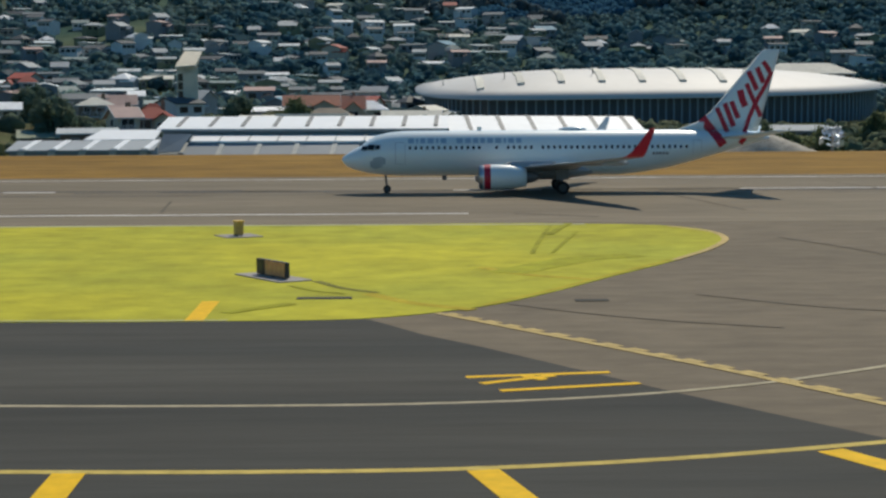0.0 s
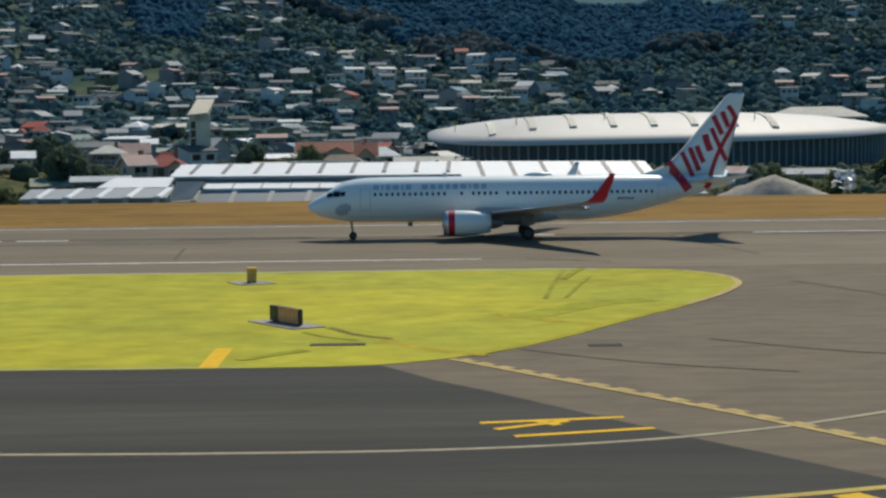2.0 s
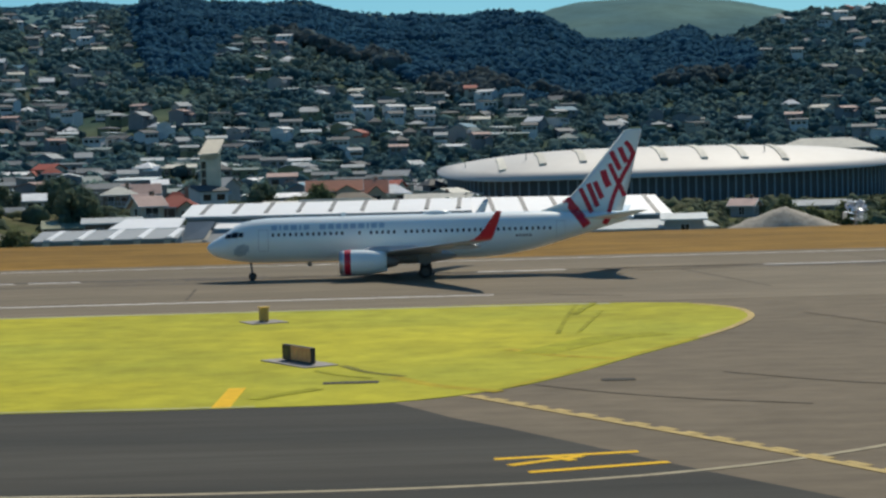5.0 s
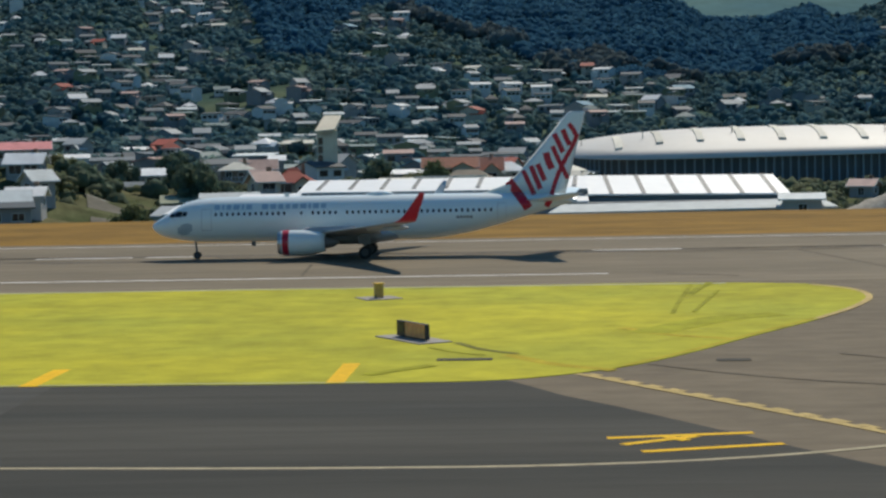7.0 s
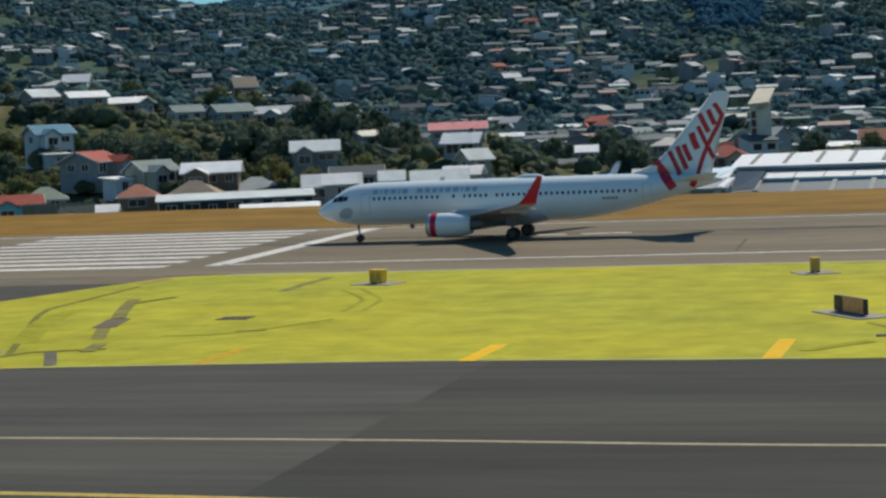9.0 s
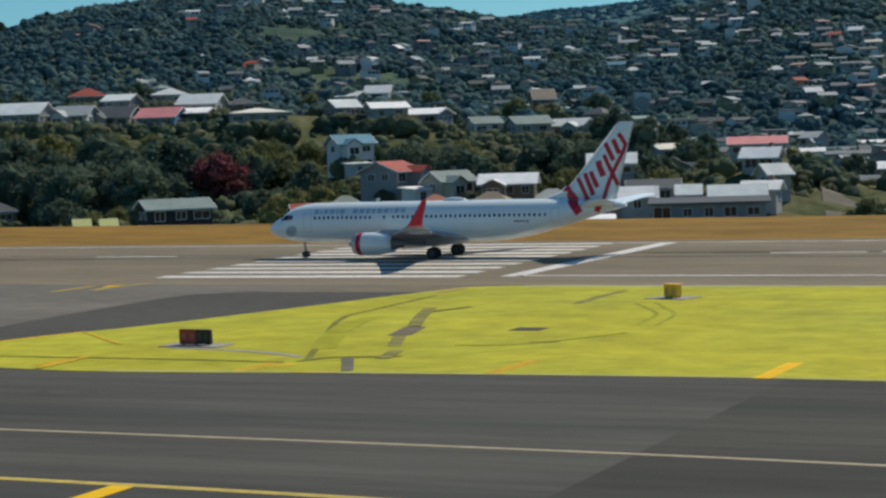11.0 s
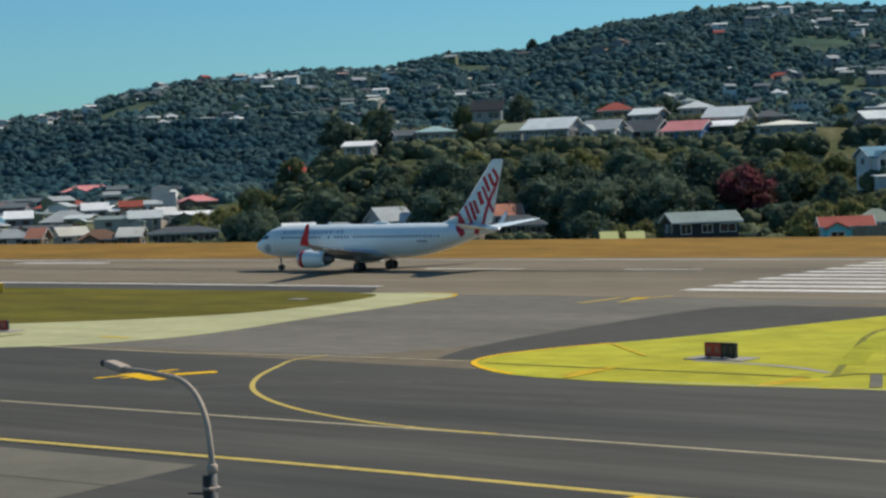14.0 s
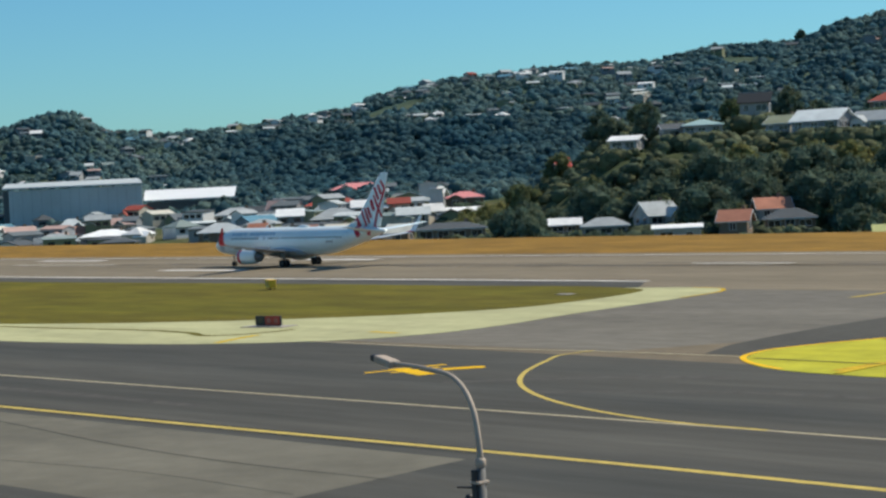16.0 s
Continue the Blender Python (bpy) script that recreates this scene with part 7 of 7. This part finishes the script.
slot("drain_cover", -5.5, -2.8, 94.9, 95.7, 0.085, M_PATCH, "dark drain cover in the turf")
slot("drain_cover", 7.9, 9.5, 93.5, 94.3, 0.05, M_PATCH, "dark drain cover in the asphalt")
slot("drain_cover", -43.9, -42.0, 107.0, 108.6, 0.085, M_PATCH, "small dark cover in the turf")
slot("marker_stone", -126.8, -125.2, 132.0, 133.2, 0.12, M_PAD, "small white marker slab in the grass")
TURF_MARKS = 0
for pts, w, m, lab in (
        ([(-190, 90), (-150, 91.3), (-128.7, 92.0), (-123.8, 90.6), (-122, 92.6), (-121.4, 96.8)], 0.8, M_GREEN, "thin strip of dull grass across the cream border"),
        ([(-117.6, 86.4), (-119.2, 89.6), (-120.3, 92.3)], 0.7, M_TURF_PAINT, "worn yellow stroke on the cream border"), ([(-112.7, 97.1), (-109.2, 96.8)], 0.6, M_TURF_PAINT, "faint worn yellow stroke on the cream border"),
        ([(-60.1, 95.6), (-56.4, 95.0), (-53, 94.1), (-49.8, 92.3)], 0.5, M_PAD, "pale cable trench across the turf"),
        ([(-71.2, 90.5), (-65.8, 90.3), (-59, 90.3), (-54.3, 90.2), (-49.6, 89.9)], 0.42, M_RUT, "dark worn trench line across the turf"),
        ([(-49.0, 90.4), (-48.2, 92.1), (-46.4, 92.8), (-44.4, 93.3)], 0.5, M_RUT, "dark trench line in the turf"), ([(-44.4, 86.95), (-45.7, 89.6), (-47.05, 92.25)], 0.62, M_CONCRETE, "grey concrete strip in the turf"),
        ([(-71.0, 103.3), (-67.6, 100.0), (-64.2, 96.9)], 0.28, M_TURF_PAINT, "thin worn orange line on the turf"), ([(-61.8, 85.4), (-62.0, 88.2), (-62.2, 90.9)], 0.45, M_TURF_PAINT, "worn orange line on the turf"),
        ([(-50.2, 86.0), (-49.8, 88.2), (-48.6, 89.2)], 0.8, M_TURF_PAINT, "worn orange line on the turf"), ([(-46.9, 86.1), (-44.8, 86.6)], 0.3, M_TURF_PAINT, "worn orange line on the turf"),
        ([(-48.8, 91.0), (-51.1, 96.4), (-54.2, 103.7), (-58, 113), (-58.7, 115.4), (-58.9, 120.2), (-59.2, 126.5), (-59.4, 131)], 0.42, M_RUT, "worn vehicle rut across the turf"),
        ([(-50.6, 96.2), (-53.4, 103), (-55.6, 109.4), (-56.6, 114.6)], 1.5, M_DULL, "broad faint vehicle track across the turf"),
        ([(-47.1, 98.0), (-48.3, 101.0), (-49.3, 103.5)], 0.8, M_WORN, "bare grey patch in the turf"), ([(-49.4, 103.6), (-50.0, 106), (-50.6, 108.4)], 1.4, M_CONNECT, "bare grey patch in the turf"),
        ([(-50.8, 108.6), (-53.1, 114.6), (-55.2, 120.8)], 0.9, M_WORN, "worn grey strip in the turf"), ([(-45.0, 92.2), (-45.9, 95.9)], 0.8, M_WORN, "small worn patch in the turf"),
        ([(-54.2, 117.6), (-52.8, 122)], 0.6, M_RUT, "short dark rut in the turf"), ([(-46.2, 124.6), (-46.5, 130), (-46.4, 135.4)], 0.8, M_WORN, "worn grey strip in the turf"),
        ([(-36.1, 110.9), (-36.5, 114), (-37.0, 117.4), (-39, 121.8), (-41.1, 126)], 0.32, M_TRACK, "curved wheel track in the turf"), ([(-37.3, 110.6), (-37.7, 114), (-38.2, 117.4), (-40, 121.4), (-42.1, 125)], 0.32, M_TRACK, "curved wheel track in the turf"),
        ([(-43.8, 99), (-41, 99.4), (-38.5, 102.5), (-36.4, 106.5)], 0.5, M_TRACK, "faint worn track in the turf"), ([(-40.2, 100.8), (-38.6, 101.4)], 0.7, M_RUT, "small worn hollow in the turf"),
        ([(-60.4, 133.2), (-59.8, 137.0)], 0.9, M_FADED, "faded orange paint at the turf corner"),
        ([(7.3, 117.3), (8.4, 126.8), (9.9, 138)], 0.3, M_TRACK, "worn wheel track across the turf"), ([(9.3, 130.6), (10.4, 136), (11.3, 139.6)], 0.5, M_TRACK, "worn wheel track across the turf"),
        ([(8.6, 118), (10.2, 127), (11.3, 133)], 0.25, M_TRACK, "worn wheel track across the turf"),
        ([(-2.1, 97.2), (0.2, 93.0), (2.9, 90.4)], 0.8, M_BLEND, "orange line painted on the turf"), ([(4.0, 109.5), (6.2, 105.6), (9.6, 102.9)], 0.7, M_BLEND, "faint orange line painted on the turf"),
        ([(5.2, 106.5), (7.6, 110.6), (10.6, 114.6), (13.4, 116)], 2.4, M_DULL, "dull green hollow in the turf"),
        ([(-4.9, 103), (-3.4, 99.6), (-1.6, 97.4)], 0.5, M_RUT, "worn cable trench beside the sign"), ([(-6.2, 101), (-4.8, 98.6), (-3.2, 97.0)], 0.3, M_TRACK, "worn track beside the sign"),
        ([(-8.4, 89.8), (-7, 91.6), (-5.6, 93.1)], 0.8, M_DULL, "dull green worn track across the turf")):
    line("turf_mark", smooth_path(pts, 4), w, m, lab, z=0.056 + 0.004 * (TURF_MARKS % 9))
    TURF_MARKS += 1
for pts, w in (([(4.6, 92.8), (7.5, 89.4), (11.4, 86.1), (16, 83.5)], 0.22), ([(24, 128), (28, 116), (30, 100)], 0.2), ([(14, 96), (20, 90), (27, 87)], 0.2)):
    line("pavement_crack", smooth_path(pts), w, M_SEAM, "faint dark seam across the worn asphalt")
for pts, w in (([(8, 150), (14, 146)], 0.5), ([(-20, 166), (-19.2, 152.5)], 0.25), ([(22, 175), (26, 152)], 0.35), ([(40, 190), (48, 150)], 0.3)):
    line("pavement_crack", pts, w, M_SEAM, "dark joint across the runway asphalt")
for x in np.arange(-300, 80, 7.5):
    k = random.Random(int(x * 10)).random()
    line("tyre_mark", [(x, 171.5 + 9 * k), (x + 26 + 20 * k, 171.6 + 9 * k)], 0.35 + 0.5 * k, M_RUBBER_MARK, "dark tyre streak along the runway", z=0.036, group="tyre streaks")


def lamp_post():
    x, y = -32.35, 31.0
    thing = empty("street_lamp", x, y, 0)
    tagged(thing, "curved grey steel street lamp on a weathered post", "street lamp")
    bm = bmesh.new()
    tube(bm, [(0, 0, 0), (0, 0, 2.4), (0, 0, 4.75)], [0.16, 0.125, 0.1], 14)
    part("post", bm, M_GALV_DARK, thing, "weathered grey post", smooth=True)
    bm = bmesh.new()
    tube(bm, [(0, 0, 4.66), (0, 0, 4.7), (0, 0, 4.84), (0, 0, 4.88)], [0.1, 0.125, 0.125, 0.08], 14)
    part("collar", bm, M_GALV, thing, "steel collar", smooth=True)
    bm = bmesh.new()
    arm = [(0, 0, 4.85), (-0.06, 0.02, 5.3), (-0.2, 0.08, 5.8), (-0.48, 0.18, 6.2), (-0.9, 0.32, 6.5), (-1.5, 0.5, 6.68), (-2.4, 0.7, 6.75), (-3.1, 0.8, 6.79), (-3.75, 0.9, 6.8)]
    arm = [tuple(Vector(p)) for p in arm]
    fine = []
    for i in range(len(arm) - 1):
        p = [Vector(arm[min(max(k, 0), len(arm) - 1)]) for k in (i - 1, i, i + 1, i + 2)]
        for s in range(4):
            t = s / 4
            fine.append(0.5 * (2 * p[1] + (p[2] - p[0]) * t + (2 * p[0] - 5 * p[1] + 4 * p[2] - p[3]) * t * t + (3 * p[1] - p[0] - 3 * p[2] + p[3]) * t ** 3))
    fine.append(Vector(arm[-1]))
    tube(bm, [tuple(v) for v in fine], [0.075 - 0.025 * i / len(fine) for i in range(len(fine))], 12)
    part("arm", bm, M_GALV, thing, "curved galvanised arm", smooth=True)
    head = part("lamp_head", box_bm(-0.72, 0.1, -0.16, 0.16, -0.08, 0.09, bevel=0.025), M_GALV, thing, "grey lamp head")
    head.matrix_basis = pose(-3.9, 0.92, 6.8, 0, 7, -14)
    part("photo_cell", box_bm(-0.98, -0.72, -0.13, 0.13, -0.09, 0.07, bevel=0.03), M_BRACKET, head, "black end cap")
    part("lens", box_bm(-0.62, -0.05, -0.12, 0.12, -0.1, -0.06, bevel=0.02), M_FRAME, head, "pale lens")
    bm = bmesh.new()
    tube(bm, [(-0.15, -0.1, 4.2), (-0.7, -0.1, 4.16)], [0.03, 0.02], 8)
    part("bracket", bm, M_BRACKET, thing, "black side bracket")
    part("junction_box", box_bm(-0.14, 0.02, -0.2, -0.09, 3.4, 4.62, bevel=0.02), M_BRACKET, thing, "black cable box")
    part("strap", box_bm(-0.15, 0.14, -0.22, 0.13, 4.3, 4.36, bevel=0.01), M_GALV, thing, "steel strap")
    part("strap", box_bm(-0.16, 0.15, -0.22, 0.14, 3.75, 3.81, bevel=0.01), M_GALV, thing, "steel strap")
    bm = bmesh.new()
    bmesh.ops.create_icosphere(bm, subdivisions=2, radius=0.1)
    bmesh.ops.translate(bm, vec=(-0.3, -0.12, 3.95), verts=bm.verts)
    part("floodlight", bm, M_BRACKET, thing, "small black fitting", smooth=True)


lamp_post()


# ---- things along the far edge of the airfield ----
def parked_car(x, y, turn, paint, label):
    thing = empty("parked_car", x, y, land(x, y), turn)
    bm = bmesh.new()
    prof = [(-2.1, 0.35), (-2.15, 0.75), (-1.9, 0.95), (-1.2, 1.0), (-0.55, 1.45), (0.9, 1.48), (1.6, 1.0), (2.05, 0.92), (2.15, 0.5), (2.05, 0.33)]
    sides = [[bm.verts.new((px, sy * (0.86 if pz < 1.1 else 0.7), pz)) for px, pz in prof] for sy in (-1, 1)]
    for k in range(len(prof)):
        j = (k + 1) % len(prof)
        bm.faces.new((sides[0][k], sides[0][j], sides[1][j], sides[1][k]))
    bm.faces.new(sides[0][::-1])
    bm.faces.new(sides[1])
    bmesh.ops.recalc_face_normals(bm, faces=bm.faces[:])
    part("body", bm, paint, thing)
    for sy in (-1, 1):
        part("side_window", box_bm(-0.75, 1.0, sy * 0.79 - 0.02, sy * 0.79 + 0.02, 1.02, 1.38), M_PANE, thing, "dark side glass")
        for wx in (-1.35, 1.35):
            wheel_bm = bmesh.new()
            tube(wheel_bm, [(wx, sy * 0.68, 0.32), (wx, sy * 0.88, 0.32)], [0.32, 0.32], 14)
            part("wheel", wheel_bm, M_TYRE, thing, "black tyre")
    return tagged(thing, label, "car", "parked cars")


M_CAR_W, M_CAR_S = surface("white_car_paint", (0.7, 0.7, 0.7), 0.25, 1, 0.03, coat=0.5), surface("silver_car_paint", (0.45, 0.46, 0.48), 0.25, 1, 0.03, metal=0.6)
parked_car(-62.3, 272, 60, M_CAR_W, "white parked car beside the access road")
parked_car(-58.6, 263.2, 5, M_CAR_S, "silver parked car near the airfield edge")
parked_car(-64.5, 268, 75, M_CAR_S, "silver parked car beside the access road")
line("access_road", smooth_path([(-57, 262.5), (-60, 276), (-64, 292), (-69, 315), (-78, 350)], 5), 9, M_CONCRETE, "pale concrete access road between houses", z=0.0)
for v in [o for o in scene.objects if o.name.startswith("access_road")][0].data.vertices:
    v.co.z = land(v.co.x, v.co.y) + 0.25


def silver_sculpture():
    """A bright tangle of polished plates at the airfield edge."""
    thing = empty("metal_sculpture", 56.4, 262.5, land(56.4, 262.5))
    tagged(thing, "shiny polished metal sculpture of many plates at the airfield edge", "sculpture")
    rng = random.Random(3)
    g = -land(56.4, 262.5)
    for k in range(26):
        bm = box_bm(-0.5, 0.5, -0.35, 0.35, -0.03, 0.03)
        p = part("plate", bm, M_MIRROR, thing)
        p.matrix_basis = pose(rng.uniform(-1.4, 1.4), rng.uniform(-0.8, 0.8), g + rng.uniform(0.4, 2.9), rng.uniform(-60, 60), rng.uniform(-60, 60), rng.uniform(0, 180))
    bm = bmesh.new()
    tube(bm, [(0, 0, -1), (0, 0, g + 1.6)], [0.25, 0.2], 8)
    part("stem", bm, M_GALV, thing, "steel stem")


M_MIRROR = surface("polished_steel", (0.85, 0.86, 0.9), 0.3, 2, 0.03, metal=0.4)
silver_sculpture()


def mound():
    bm = bmesh.new()
    xs, ys = np.linspace(-11, 11, 34), np.linspace(-6, 6, 18)
    vs = [[bm.verts.new((x, y, -2.5 + 4.6 * max(0, 1 - abs(x / 11 + 0.06)) ** 0.8 * max(0, 1 - (y / 6) ** 2) + 0.22 * noise.noise((x * 0.8, y * 0.8, 2)))) for x in xs] for y in ys]
    for a, b in zip(vs, vs[1:]):
        for k in range(len(xs) - 1):
            bm.faces.new((a[k], a[k + 1], b[k + 1], b[k]))
    ob = part("gravel_mound", bm, M_PAD2, smooth=True)
    ob.location = (47.5, 263, 0.3)
    tagged(ob, "low grey-brown gravel mound beside the airfield", "mound")


M_PAD2 = surface("gravel", (0.4, 0.36, 0.29), 0.95, 1.2, 0.3, 8, 0.6)
mound()
for sx in (-178.2, -173.2):
    thing = empty("skip_bin", sx, 259.5, land(sx, 259.5), 38)
    tagged(thing, "pale yellow lidded skip bin at the airfield edge", "bin", "skip bins")
    part("body", box_bm(-1.35, 1.35, -1.0, 1.0, 0.1, 0.8, bevel=0.05), M_TAN_BOX, thing)
    part("lid", slab(bmesh.new(), ((-1.5, -1.25, 0.75), (1.5, -1.25, 0.75), (1.5, 1.15, 1.9), (-1.5, 1.15, 1.9)), 0.12), M_LID, thing, "pale yellow sloping lid")
M_FENCE = surface("timber_fence", (0.26, 0.22, 0.16), 0.9, 2, 0.2, 6, 0.3)
thing = empty("boundary_fence", -131, 262, land(-131, 262), 26)
tagged(thing, "tan timber boundary fence behind the airfield", "fence")
for k in range(26):
    part("board", box_bm(-5.2 + k * 0.4, -4.83 + k * 0.4, -0.03, 0.03, 0, 3.2 + 0.08 * (k % 3), bevel=0.0), M_FENCE, thing)


# ---- what moves ----
def roll_along(t):
    """The airliner's nose along the runway while it gathers speed."""
    return np.interp(t, ROLL_T, ROLL_X)


ROLL_T = [k * 0.5 for k in range(33)]
ROLL_X = [-5.97, -7.13, -8.17, -9.15, -10.13, -11.18, -12.37, -13.79, -15.51, -17.58, -20.08, -23.07, -26.6, -30.7, -35.43, -40.8, -46.85, -53.58, -61.01, -69.14, -77.98,
          -87.52, -97.75, -108.67, -120.26, -132.54, -145.48, -159.09, -173.36, -188.31, -203.93, -220.25, -237.28]


def motions():
    walk(airliner_ob, [(t, pose(float(roll_along(t)), 175.5, 0.03)) for t in ROLL_T])


motions()
